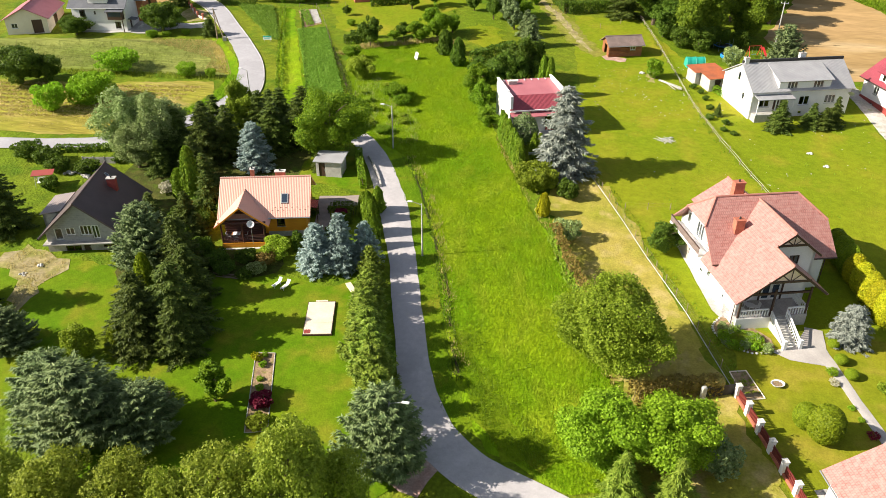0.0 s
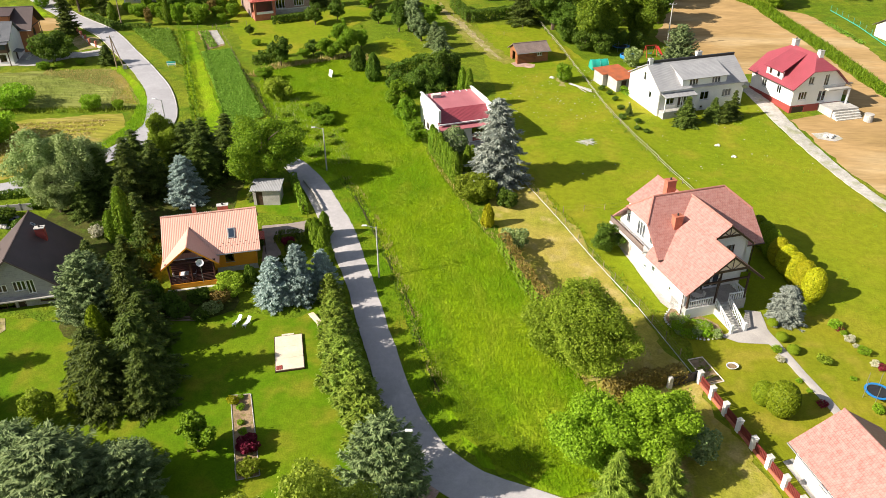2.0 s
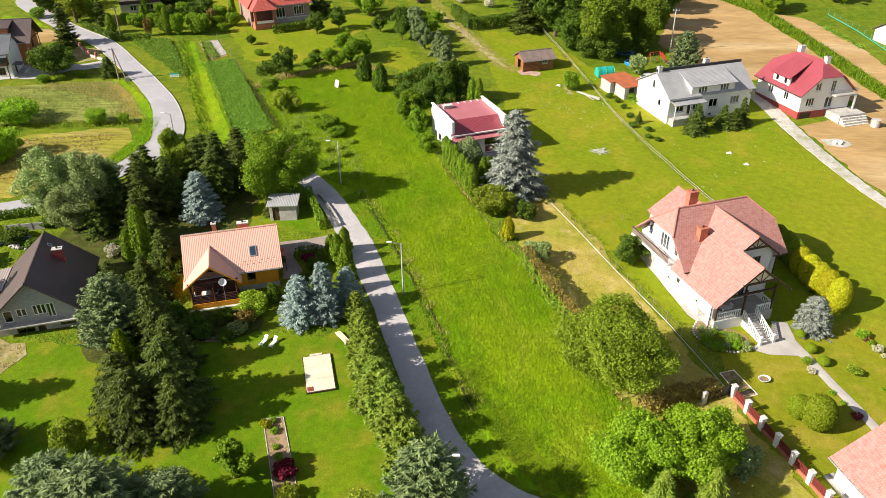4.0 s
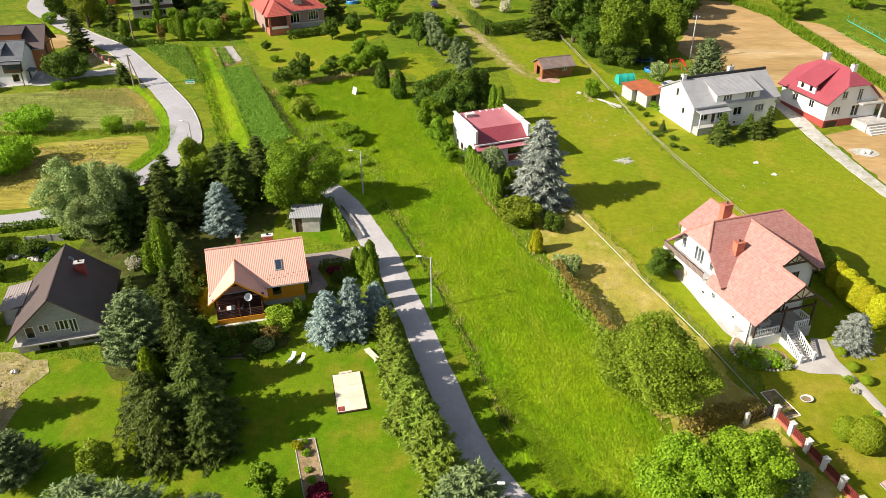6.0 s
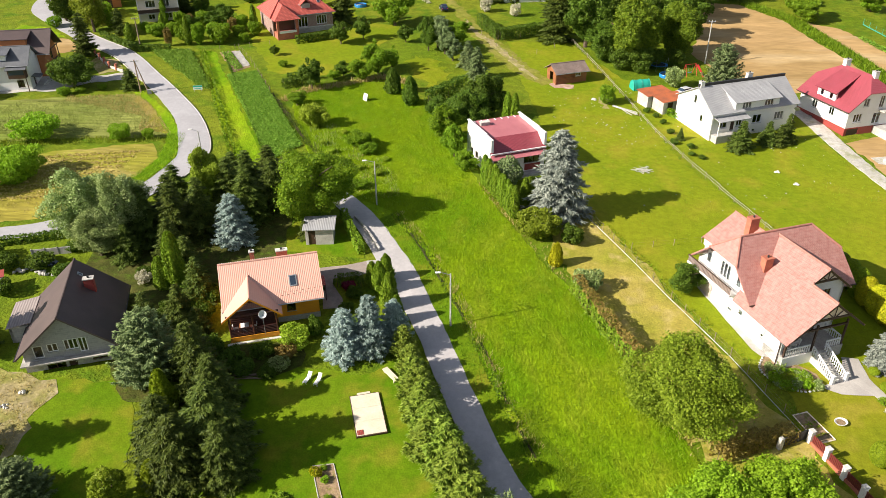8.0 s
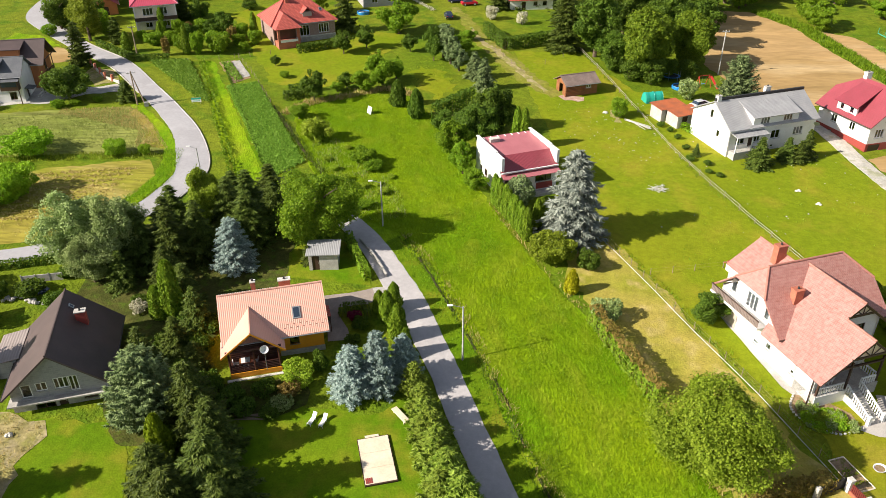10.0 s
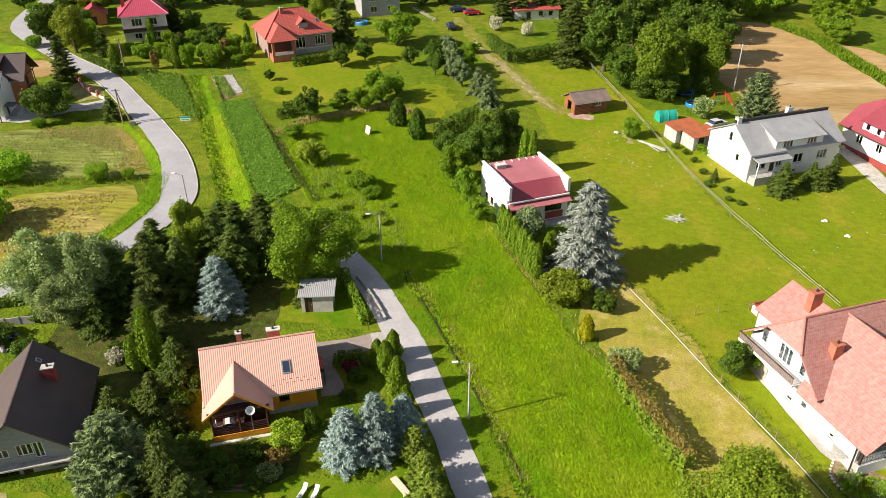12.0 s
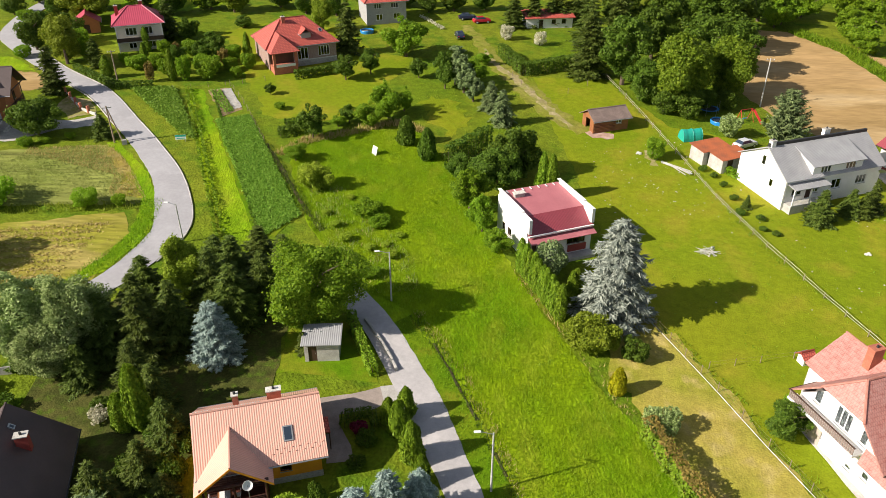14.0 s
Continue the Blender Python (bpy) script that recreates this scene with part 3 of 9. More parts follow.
def ribbon(name, pts, mat, dz, label, category, ragged=0.06, th=0.12):
    """A road: points (x, y, half width) smoothed, with a slight crown and worn edges."""
    rnd = random.Random(name)
    line = spline(pts, 1.0)
    bm = bmesh.new()
    rows = []
    for i, p in enumerate(line):
        a, b = line[max(0, i - 1)], line[min(len(line) - 1, i + 1)]
        d = (b - a)[:2]
        d /= np.linalg.norm(d)
        nrm = np.array([-d[1], d[0]])
        row = []
        for k in (-1, -0.5, 0, 0.5, 1):
            w = p[2] + (rnd.uniform(-ragged, ragged) if abs(k) == 1 else 0)
            q = p[:2] + nrm * w * k
            row.append(bm.verts.new((q[0], q[1], gz(q[0], q[1]) + dz + 0.03 * (1 - abs(k)))))
        for k in (0, -1):
            c = row[k].co
            row.append(bm.verts.new((c.x, c.y, c.z - th)))
        rows.append(row)
    for r, s in zip(rows, rows[1:]):
        for k in range(4):
            bm.faces.new((r[k + 1], r[k], s[k], s[k + 1]))
        bm.faces.new((r[0], r[5], s[5], s[0]))
        bm.faces.new((r[6], r[4], s[4], s[6]))
    bmesh.ops.recalc_face_normals(bm, faces=bm.faces[:])
    return tagged(link_mesh(name, bm, mat), label, category, kind="structure")


patch("pasture", [(14, 98), (20.5, 83), (23.5, 75), (27.5, 66), (36, 63), (38, 36), (68, 36), (63.5, 98), (59, 116), (58, 132), (40, 142), (30, 146), (22, 168), (8, 168), (9, 150), (11, 132), (12, 118)], M_pasture, 0.02, "sunlit mown yellow-green pasture", "pasture")
patch("meadow", [(-14, 92.3), (-9.5, 84.5), (-4.8, 70.5), (-0.6, 57.5), (2.3, 49.3), (8.2, 42.9), (15.7, 40), (19.5, 41), (19, 52), (15.5, 63.5), (11, 75.5), (6, 87), (0.5, 102), (-4, 115), (-8, 131), (-14, 143), (-33, 141), (-33, 130), (-27, 112), (-19, 99)], M_meadow, 0.03, "strip of tall bright green meadow grass", "meadow")
patch("ditch_verge", [(-12.2, 93.8), (-7.6, 85.2), (-3.1, 73.1), (1.0, 59.4), (3.8, 50.7), (6.6, 45.4), (5.0, 43.4), (2.6, 47.5), (0.8, 52), (-0.8, 57), (-2.6, 62), (-4.8, 69.3), (-7, 75.4), (-9, 81), (-11.2, 86), (-14.4, 92)], M_lawn, 0.045, "dark green verge between lane and ditch", "verge", 0.3)
patch("lawn", [(-29, 66), (-22, 63.5), (-13, 62), (-8, 65), (-5.5, 58), (-2, 48), (2, 38), (-6, 30), (-24, 30), (-29, 44), (-31, 56)], M_lawn, 0.03, "closely mown emerald garden lawn", "lawn")
patch("lawn", [(-50, 61), (-36, 60), (-33, 50), (-37, 34), (-60, 36), (-62, 58)], M_lawn, 0.03, "mown lawn below the grey block house", "lawn")
patch("lawn", [(-26, 84), (-15, 83), (-17, 92), (-25, 93)], M_lawn, 0.03, "small mown lawn round the grey shed", "lawn")
patch("lawn", [(30, 54), (31, 65), (41, 64), (47, 66), (52, 52), (46, 38), (35, 38)], M_sunlawn, 0.05, "light green front garden lawn", "lawn")
patch("dry_grass", [(12, 97), (15.5, 97), (20, 84), (25, 68), (29.6, 55), (31.6, 48), (34.6, 39), (24, 36), (20.5, 42), (20, 52), (16.3, 64), (12, 76), (9, 86)], M_dry, 0.04, "strip of sun-dried yellowish grass", "grass strip", 0.8)
# conifer shade is put into this dark floor; the label seeds its border
patch("forest_floor", [(-49, 76), (-41, 64), (-36.5, 58), (-30.5, 56.5), (-29.8, 66), (-31.6, 72), (-30.6, 79), (-26, 80.5), (-25.6, 84), (-26, 94), (-29, 100.5), (-45, 97.5), (-49.5, 88)], M_shadefloor, 0.05, "dark needle litter and moss under the conifers", "forest floor", 0.6)
# this bed's dark ground likewise has the conifers' shadow painted in
patch("forest_floor", [(-31, 60), (-23, 61.5), (-19.5, 63.2), (-19.6, 67.2), (-29, 65.8)], M_shadefloor, 0.055, "dark shrub bed before the log porch", "shrub bed", 0.4)
patch("hay_field", [(-51, 97.5), (-60, 91.5), (-66, 89.5), (-100, 86), (-104, 106), (-76, 108.6), (-53, 114.5), (-49.3, 108)], M_hay, 0.03, "mown hay field with yellow swathes", "field")
patch("crop_field", [(-50.5, 117), (-75, 114.5), (-112, 110), (-115, 124), (-87, 130.5), (-62, 135)], M_crop, 0.03, "field of pale green cereal crop", "field")
patch("ripe_field", [(62, 201), (56, 184), (47.5, 162), (50, 150), (58, 139), (66, 142), (79, 128), (83, 130), (80, 160), (76.5, 187), (70, 200)], M_stubble, 0.03, "ripe tan stubble field", "field")
patch("field_strip", [(70.2, 200), (76.7, 187), (80.2, 160), (83.2, 130), (86.5, 132.5), (84.5, 160), (81, 188), (74, 202)], M_ground, 0.035, "narrow weedy green strip between the ripe fields", "grass strip")
patch("ripe_field", [(81.6, 186), (84.8, 160), (86.8, 133), (92, 142), (92.5, 160), (88, 181)], M_stubble, 0.03, "ripe tan strip field", "field")
patch("building_plot", [(62.2, 119), (64.4, 101), (67.6, 90), (84, 84), (98, 110), (94, 124), (80, 138), (74, 124)], M_stubble, 0.03, "bare sandy building plot with dry stubble", "building plot")
ribbon("track", [(-5, 200, 1.2), (-1.2, 186, 1.8), (0.6, 176, 2.1), (4.8, 166.4, 2.3), (8.0, 156.8, 2.3), (11.0, 149.2, 2.2), (15, 143.4, 1.6)], M_trodden, 0.045, "broad worn grass track over the slope", "track", 0.5, 0.05)
ribbon("track", [(-1.0, 184, 0.5), (0.8, 175, 0.8), (5.0, 166, 1.0), (8.1, 156.8, 0.9), (10.8, 149.6, 0.9), (13, 145.4, 0.6)], M_track, 0.06, "bare earth line of the worn track", "track", 0.35, 0.05)
patch("track", [(-14.0, 155.4), (-8.5, 156.9), (-4.4, 148.2), (-8.3, 139.2), (-11.9, 146.8)], M_pasture, 0.03, "worn yellowish grass under the fruit trees", "worn grass", 1.4)
patch("track", [(23.6, 137.4), (25.4, 136.6), (25.0, 131.6), (23.2, 132.0)], M_track, 0.035, "bare earth patch beside the rail fence", "bare patch", 0.8)
patch("track", [(14.5, 143.9), (19.8, 143.0), (19.4, 141.2), (15.6, 141.4)], M_redearth, 0.05, "bare pinkish earth before the log shed", "bare patch", 0.5)
patch("lawn", [(-60, 192), (-53, 198), (-33, 196), (-26, 183), (-16.5, 176), (-21, 160), (-24.5, 147.5), (-33, 145.5), (-40, 147), (-45.5, 158), (-49, 167)], M_pasture, 0.03, "sunlit lawn round the red-roofed house", "lawn", 0.8)
patch("upper_field", [(-96, 236), (-90.5, 213), (-87.2, 203), (-80.5, 208), (-72, 206.5), (-66, 212), (-60, 236)], M_meadow, 0.04, "bright green field above the village gardens", "field", 0.8)
patch("soil_bed", [(-16.3, 50.2), (-14.4, 50.5), (-11.2, 41), (-13.1, 40.4)], M_soil, 0.06, "narrow garden bed edged in the lawn", "flower bed", 0.1)
patch("soil_bed", [(29.9, 57.6), (31.5, 58.1), (32.8, 54.6), (31.0, 54.05)], M_soil, 0.07, "small vegetable bed with brown soil", "vegetable bed", 0.1)
patch("soil_bed", [(-26, 43), (-22, 43.5), (-21, 39), (-25, 38)], M_soil, 0.06, "bare patch of garden soil", "vegetable bed", 0.3)
patch("driveway", [(-20.6, 80.6), (-17.5, 81.3), (-14.6, 82.4), (-14.0, 80.2), (-15.0, 79.3), (-18.4, 78.5), (-18.1, 77.2), (-16.8, 74.8), (-16.3, 73.0), (-18.7, 72.6), (-19.4, 76.2)], M_yard, 0.06, "pinkish-grey paved yard beside the orange house", "driveway", 0.08)
patch("driveway", [(-14.7, 82.4), (-11.8, 82.9), (-11.2, 81.2), (-14.1, 80.1)], M_concrete, 0.075, "pale concrete mouth of the drive at the lane", "driveway", 0.06)
patch("house_apron", [(25.6, 80), (27.2, 80.6), (32.2, 66.3), (30.3, 65.0), (29.0, 67.0)], M_concrete, 0.09, "pale concrete strip beside the white house wall", "paving", 0.05)
patch("house_apron", [(35.2, 44.6), (36.3, 45.0), (39.4, 34), (38.3, 33.6)], M_concrete, 0.07, "pale concrete strip beside the garage", "paving", 0.05)
patch("yard", [(-92, 133), (-78.6, 135.4), (-72.7, 140.5), (-67.7, 141.7), (-68.9, 145.7), (-73.8, 143.6), (-84.9, 145), (-92, 150)], M_concrete, 0.03, "worn grey yard of the white and terracotta house", "yard")
patch("yard", [(-73, 152), (-70, 146.6), (-73.8, 144.2), (-78, 149), (-78, 153.4)], M_track, 0.03, "trodden verge behind the pillar fence", "yard")
patch("yellow_verge", [(-100, 165.3), (-88.9, 164.7), (-83.1, 157.4), (-91.0, 154.5), (-101, 158)], M_stubble, 0.04, "dry tan grass plot", "grass plot")
patch("yellow_verge", [(-104, 174.2), (-97.3, 172.5), (-89.7, 165.6), (-104, 165.8)], M_meadow, 0.04, "bright green grass plot by the road", "grass plot")
patch("reddish_verge", [(0.5, 44.5), (2.4, 44.6), (4.6, 40), (3.4, 37), (0.6, 38)], M_redearth, 0.05, "reddish gravel verge beside the lane", "verge", 0.3)

ribbon("lane", [(-25.5, 101.5, 1.6), (-21, 98.8, 1.7), (-18, 95.4, 1.7), (-15.6, 91.6, 1.75), (-12.6, 85.4, 1.85), (-10.4, 80.6, 1.95), (-8.2, 74.8, 1.75), (-6, 68.8, 1.6), (-3.7, 61.5, 1.6), (-2.0, 56.5, 1.6), (-0.4, 51.5, 1.65), (1.4, 47.2, 1.8), (3.7, 43.4, 2.0), (6.8, 40.9, 2.0), (10.6, 39.4, 1.9), (15, 38, 1.8), (30, 33, 1.8)], M_lane, 0.08, "narrow pale asphalt lane with worn edges", "lane")
ribbon("road", [(-108, 215, 1.9), (-108.5, 204, 1.9), (-107.6, 194, 2.0), (-104.6, 186, 2.6), (-99.5, 179.3, 2.1), (-86.5, 166.5, 1.9), (-73.2, 155.5, 1.9), (-62.5, 142, 1.95), (-55.6, 132.8, 2.05), (-50.2, 124.5, 2.2), (-46.3, 115, 2.5), (-45.3, 109.5, 2.4), (-46.8, 103.5, 2.1), (-48.5, 99.4, 1.9), (-51, 95.6, 1.75), (-54.4, 92, 1.65), (-58.6, 88.8, 1.6), (-63.5, 87, 1.6), (-75, 84.5, 1.7), (-130, 76, 1.8)], M_asphalt, 0.12, "winding pale asphalt village road", "road")
KERB = [(-97.8, 180.9), (-85.1, 168.1), (-71.7, 156.9), (-60.9, 143.2), (-54.0, 134.0), (-48.3, 125.5), (-43.8, 115.7), (-42.8, 109.4), (-44.5, 103.0)]
ribbon("kerb", [(x, y, 0.09) for x, y in KERB], M_concrete, 0.16, "pale concrete kerb along the village road", "kerb", 0.02, 0.2)
ribbon("kerb", [(-88.0, 164.9, 0.09), (-74.7, 153.9, 0.09), (-64.1, 140.8, 0.09)], M_concrete, 0.15, "pale concrete kerb by the pillar fence", "kerb", 0.02, 0.2)
ribbon("gravel_lane", [(58, 137, 1.6), (59.6, 131.5, 1.7), (60.8, 114.5, 1.4), (62.6, 101.5, 1.2), (65.2, 91.5, 1.1), (71, 72, 1.1)], M_gravel, 0.07, "pale gravel lane beside the white house", "lane", 0.09)
ribbon("garden_path", [(39.2, 66, 0.9), (38.9, 62.8, 1.0), (39.8, 60.8, 0.6), (41.1, 56, 0.5), (42.4, 51.6, 0.5), (43.5, 46, 0.5)], M_paving, 0.09, "grey paved garden path", "path", 0.03)
patch("forecourt", [(34.2, 61.6), (36.0, 60.6), (39.6, 60.4), (40.0, 64.8), (38.2, 65.5), (36.6, 62.6)], M_paving, 0.08, "grey paved forecourt below the steps", "paving", 0.05)


# ---------------------------------------------------------------- plants
def quads_mesh(name, c, u, v, mat, parent, label=""):
    """Many small three-cornered leaf sprays at c, spanned by u (root to tip) and v (across)."""
    n = len(c)
    co = np.empty((n, 3, 3))
    co[:, 0], co[:, 1], co[:, 2] = c - u * 0.7 - v, c - u * 0.5 + v, c + u * 1.2
    me = bpy.data.meshes.new(name)
    me.vertices.add(3 * n)
    me.vertices.foreach_set("co", co.ravel())
    me.loops.add(3 * n)
    me.loops.foreach_set("vertex_index", np.arange(3 * n))
    me.polygons.add(n)
    me.polygons.foreach_set("loop_start", np.arange(0, 3 * n, 3))
    me.polygons.foreach_set("loop_total", np.full(n, 3))
    me.update()
    me.validate()
    me.materials.append(mat)
    ob = new(name, me)
    ob.parent = parent
    if label:
        ob["label"] = label
    return ob


def unit(a):
    return a / np.maximum(np.linalg.norm(a, axis=1, keepdims=True), 1e-6)


def sprays(rng, c, nrm, size, jitter=0.7, long=1.0):
    """Two half-axes for each leaf face: mainly facing nrm, turned at random."""
    n = unit(nrm + jitter * rng.normal(size=c.shape))
    t = unit(np.cross(n, rng.normal(size=c.shape)))
    b = np.cross(n, t)
    s = size * rng.uniform(0.6, 1.35, (len(c), 1))
    return t * s * long, b * s


def blob_points(rng, blobs, count, shell=0.75):
    """Points in the outer part of several overlapping ellipsoids, and their outward ways."""
    w = np.array([b[3] * b[4] for b in blobs])
    k = rng.choice(len(blobs), count, p=w / w.sum())
    B = np.array(blobs)[k]
    d = unit(rng.normal(size=(count, 3)))
    r = (shell + (1.04 - shell) * rng.random((count, 1)) ** 0.6)
    rad = np.stack([B[:, 3], B[:, 3], B[:, 4]], 1)
    p = B[:, :3] + d * rad * r
    keep = np.ones(count, bool)
    for b in blobs:
        q = (p - np.array(b[:3])) / np.array([b[3], b[3], b[4]])
        keep &= (q**2).sum(1) > 0.45
    return p[keep], unit(d / rad)[keep]


def trunk_mesh(rng, h, r, limbs, reach):
    bm = bmesh.new()
    p = Vector((0, 0, -0.3))
    steps = 4
    for k in range(steps):
        q = Vector((rng.normal() * 0.04 * h * 0.3, rng.normal() * 0.04 * h * 0.3, h * (k + 1) / steps))
        rod(bm, p, q, r * (1 - 0.7 * k / steps), r * (1 - 0.7 * (k + 1) / steps), 7)
        p = q
    for k in range(limbs):
        z = h * (0.35 + 0.55 * k / max(1, limbs))
        a = k * 2.4 + rng.uniform(-0.3, 0.3)
        e = Vector((math.cos(a) * reach * rng.uniform(0.6, 0.95), math.sin(a) * reach * rng.uniform(0.6, 0.95), z + reach * rng.uniform(0.3, 0.8)))
        s = Vector((0, 0, z))
        m = s.lerp(e, 0.5) + Vector((0, 0, 0.06 * reach))
        rod(bm, s, m, r * 0.4, r * 0.25, 5)
        rod(bm, m, e, r * 0.25, r * 0.06, 5)
    return bm


def broadleaf(x, y, h, r, leaf, label, count=6000, size=0.2, base=0.22, seed=1, category="tree", group="", lumps=16, name="broadleaf_tree", tall=1.0):
    """A tree with a trunk, limbs and a lumpy crown of separate leaf sprays in many clumps, with gaps between them."""
    rng = np.random.default_rng(seed)
    t = thing(name, at(x, y), label, category, group)
    part("trunk", trunk_mesh(rng, h * 0.75, 0.035 * h, 7, r * 0.8), M_bark, t)
    zc, rz = h * (base + 1) / 2, h * (1 - base) / 2
    blobs = [(0, 0, zc, r * 0.42, rz * 0.5)]
    for k in range(int(lumps * 2.6)):
        d = rng.normal(size=3)
        d /= np.linalg.norm(d)
        s = rng.uniform(0.15, 0.36)
        o = (1 - s) * rng.uniform(0.78, 1.18)
        flat_ = 1 - 0.25 * max(0, -d[2])
        blobs.append((d[0] * r * o * flat_, d[1] * r * o * flat_, zc + d[2] * rz * (1 - s), r * s, min(rz, r) * s * rng.uniform(0.7, 1.0) * tall))
    c, n = blob_points(rng, blobs, int(count * 3.6), 0.6)
    c = c + n * (rng.random((len(c), 1)) < 0.15) * rng.uniform(0, 0.12 * r, (len(c), 1))
    th = np.arctan2(c[:, 1], c[:, 0])
    zz = (c[:, 2] - zc) / rz
    ph = rng.uniform(0, math.tau, 5)
    warp = 1 + 0.12 * np.sin(2 * th + ph[0] + zz) + 0.11 * np.sin(3 * th + ph[1] - 2 * zz) + 0.09 * np.sin(5 * th + ph[2] + 3 * zz)
    c[:, :2] *= warp[:, None]
    c[:, 2] += 0.10 * rz * np.sin(th + ph[3]) * zz + 0.06 * rz * np.sin(3 * th + ph[4]) * np.maximum(zz, 0)
    u, v = sprays(rng, c, n * 0.9 + np.array([0, 0, 0.3]), size * 0.66, 0.6, 1.1)
    quads_mesh("crown", c, u, v, leaf, t)
    return t


def spruce(x, y, h, r, leaf, label, seed=1, tiers=26, size=0.24, category="spruce", group="", droop=0.35, base=0.06, name="spruce_tree", full=1.0, power=0.85, arms=11):
    """A conifer: a straight trunk and uneven tiers of drooping boughs set with needle sprays."""
    rng = np.random.default_rng(seed)
    t = thing(name, at(x, y), label, category, group)
    part("trunk", rodm((0, 0, -0.3), (0, 0, h * 0.97), 0.022 * h, 0.02, 7), M_bark, t)
    C, U, V = [], [], []
    for k in range(tiers):
        f = base + (1 - base) * (k + rng.uniform(-0.4, 0.4)) / tiers
        f = min(max(f, base), 0.985)
        reach = r * (1 - (f - base) / (1 - base)) ** power + 0.05 * r
        m = max(4, int(arms * (0.4 + 0.6 * reach / r)))
        for j in range(m):
            a = (j + rng.uniform(-0.5, 0.5)) * math.tau / m + k * 0.7
            ln = reach * rng.uniform(0.45, 1.25)
            out = np.array([math.cos(a), math.sin(a), 0])
            side = np.array([-out[1], out[0], 0])
            z0 = h * f
            ns = max(4, int(ln / (size * 0.55) * full))
            s = np.linspace(0.2, 1, ns)[:, None]
            tilt = droop * rng.uniform(0.6, 1.4)
            drop = -tilt * ln * s**1.5 + 0.16 * ln * s**4 + 0.02 * h
            mid = out * ln * s + np.array([0, 0, 1]) * (z0 + drop)
            wide = 0.30 * ln * (1.05 - s) + 0.5 * size
            for lat in (-1, -0.5, 0.5, 1):
                w = wide * rng.uniform(0.5, 1.1, s.shape)
                d = unit(out * 0.9 + side * lat * 0.9 + np.array([0, 0, -0.25]) + 0.3 * rng.normal(size=mid.shape))
                n = unit(np.array([0, 0, 1.0]) + 0.5 * out + 0.5 * rng.normal(size=mid.shape))
                c = mid + side * lat * w - np.array([0, 0, 1]) * (abs(lat) * 0.3 * w + rng.uniform(-0.03, 0.12, s.shape))
                sc = size * rng.uniform(0.7, 1.35, s.shape)
                C.append(c)
                U.append(d * sc * 0.95)
                V.append(unit(np.cross(n, d)) * sc * 0.34)
    quads_mesh("crown", np.concatenate(C), np.concatenate(U), np.concatenate(V), leaf, t)
    return t


def column(x, y, h, r, leaf, label, seed=1, count=1500, size=0.16, category="thuja", group="", name="thuja", power=0.5):
    """A dense upright evergreen: a pointed column of upright sprays round a short trunk."""
    rng = np.random.default_rng(seed)
    t = thing(name, at(x, y), label, category, group)
    part("trunk", rodm((0, 0, -0.2), (0, 0, h * 0.8), 0.02 * h + 0.03, 0.02, 6), M_bark, t)
    count = int(count * 2.2)
    f = rng.random(count) ** 1.1
    a = rng.random(count) * math.tau
    lump = 1 + 0.12 * np.sin(a * 3 + f * 9 + seed) + 0.08 * np.sin(a * 7 + seed)
    rad = r * np.minimum(1, (0.55 + 2.2 * f)) * (1 - f) ** power * lump * rng.uniform(0.72, 1.04, count) + 0.02
    c = np.stack([rad * np.cos(a), rad * np.sin(a), 0.03 * h + f * 0.97 * h], 1)
    n = np.stack([np.cos(a), np.sin(a), np.full(count, 0.35)], 1)
    n = unit(n + 0.45 * rng.normal(size=n.shape))
    up = unit(np.array([0, 0, 1.0]) + 0.35 * rng.normal(size=n.shape))
    w = unit(np.cross(n, up))
    s = size * rng.uniform(0.6, 1.3, (count, 1))
    quads_mesh("crown", c, up * s * 1.2, w * s * 0.6, leaf, t)
    return t


def bush(x, y, h, r, leaf, label, seed=1, count=1500, size=0.15, category="bush", group="", name="bush", lumps=9, smooth=False):
    rng = np.random.default_rng(seed)
    t = thing(name, at(x, y), label, category, group)
    bm = bmesh.new()
    for k in range(5):
        a = k * 1.26
        rod(bm, (0.1 * math.cos(a), 0.1 * math.sin(a), -0.2), (0.5 * r * math.cos(a), 0.5 * r * math.sin(a), h * 0.7), 0.05, 0.015, 5)
    part("stem", bm, M_bark, t)
    blobs = [(0, 0, h * 0.5, r * (0.95 if smooth else 0.7), h * 0.5)]
    for k in range(0 if smooth else 2 * lumps):
        a = rng.uniform(0, math.tau)
        s = rng.uniform(0.2, 0.45)
        zz = rng.uniform(0.3, 0.85) * h
        blobs.append((math.cos(a) * r * (1 - s), math.sin(a) * r * (1 - s), min(zz, h - s * h * 0.5), r * s, h * s * 0.5))
    c, n = blob_points(rng, blobs, int(count * 3.0), 0.9 if smooth else 0.65)
    c[:, 2] = np.maximum(c[:, 2], 0.05)
    u, v = sprays(rng, c, n + np.array([0, 0, 0.2]), size * 0.72, 0.5 if smooth else 1.1)
    quads_mesh("crown", c, u, v, leaf, t)
    return t


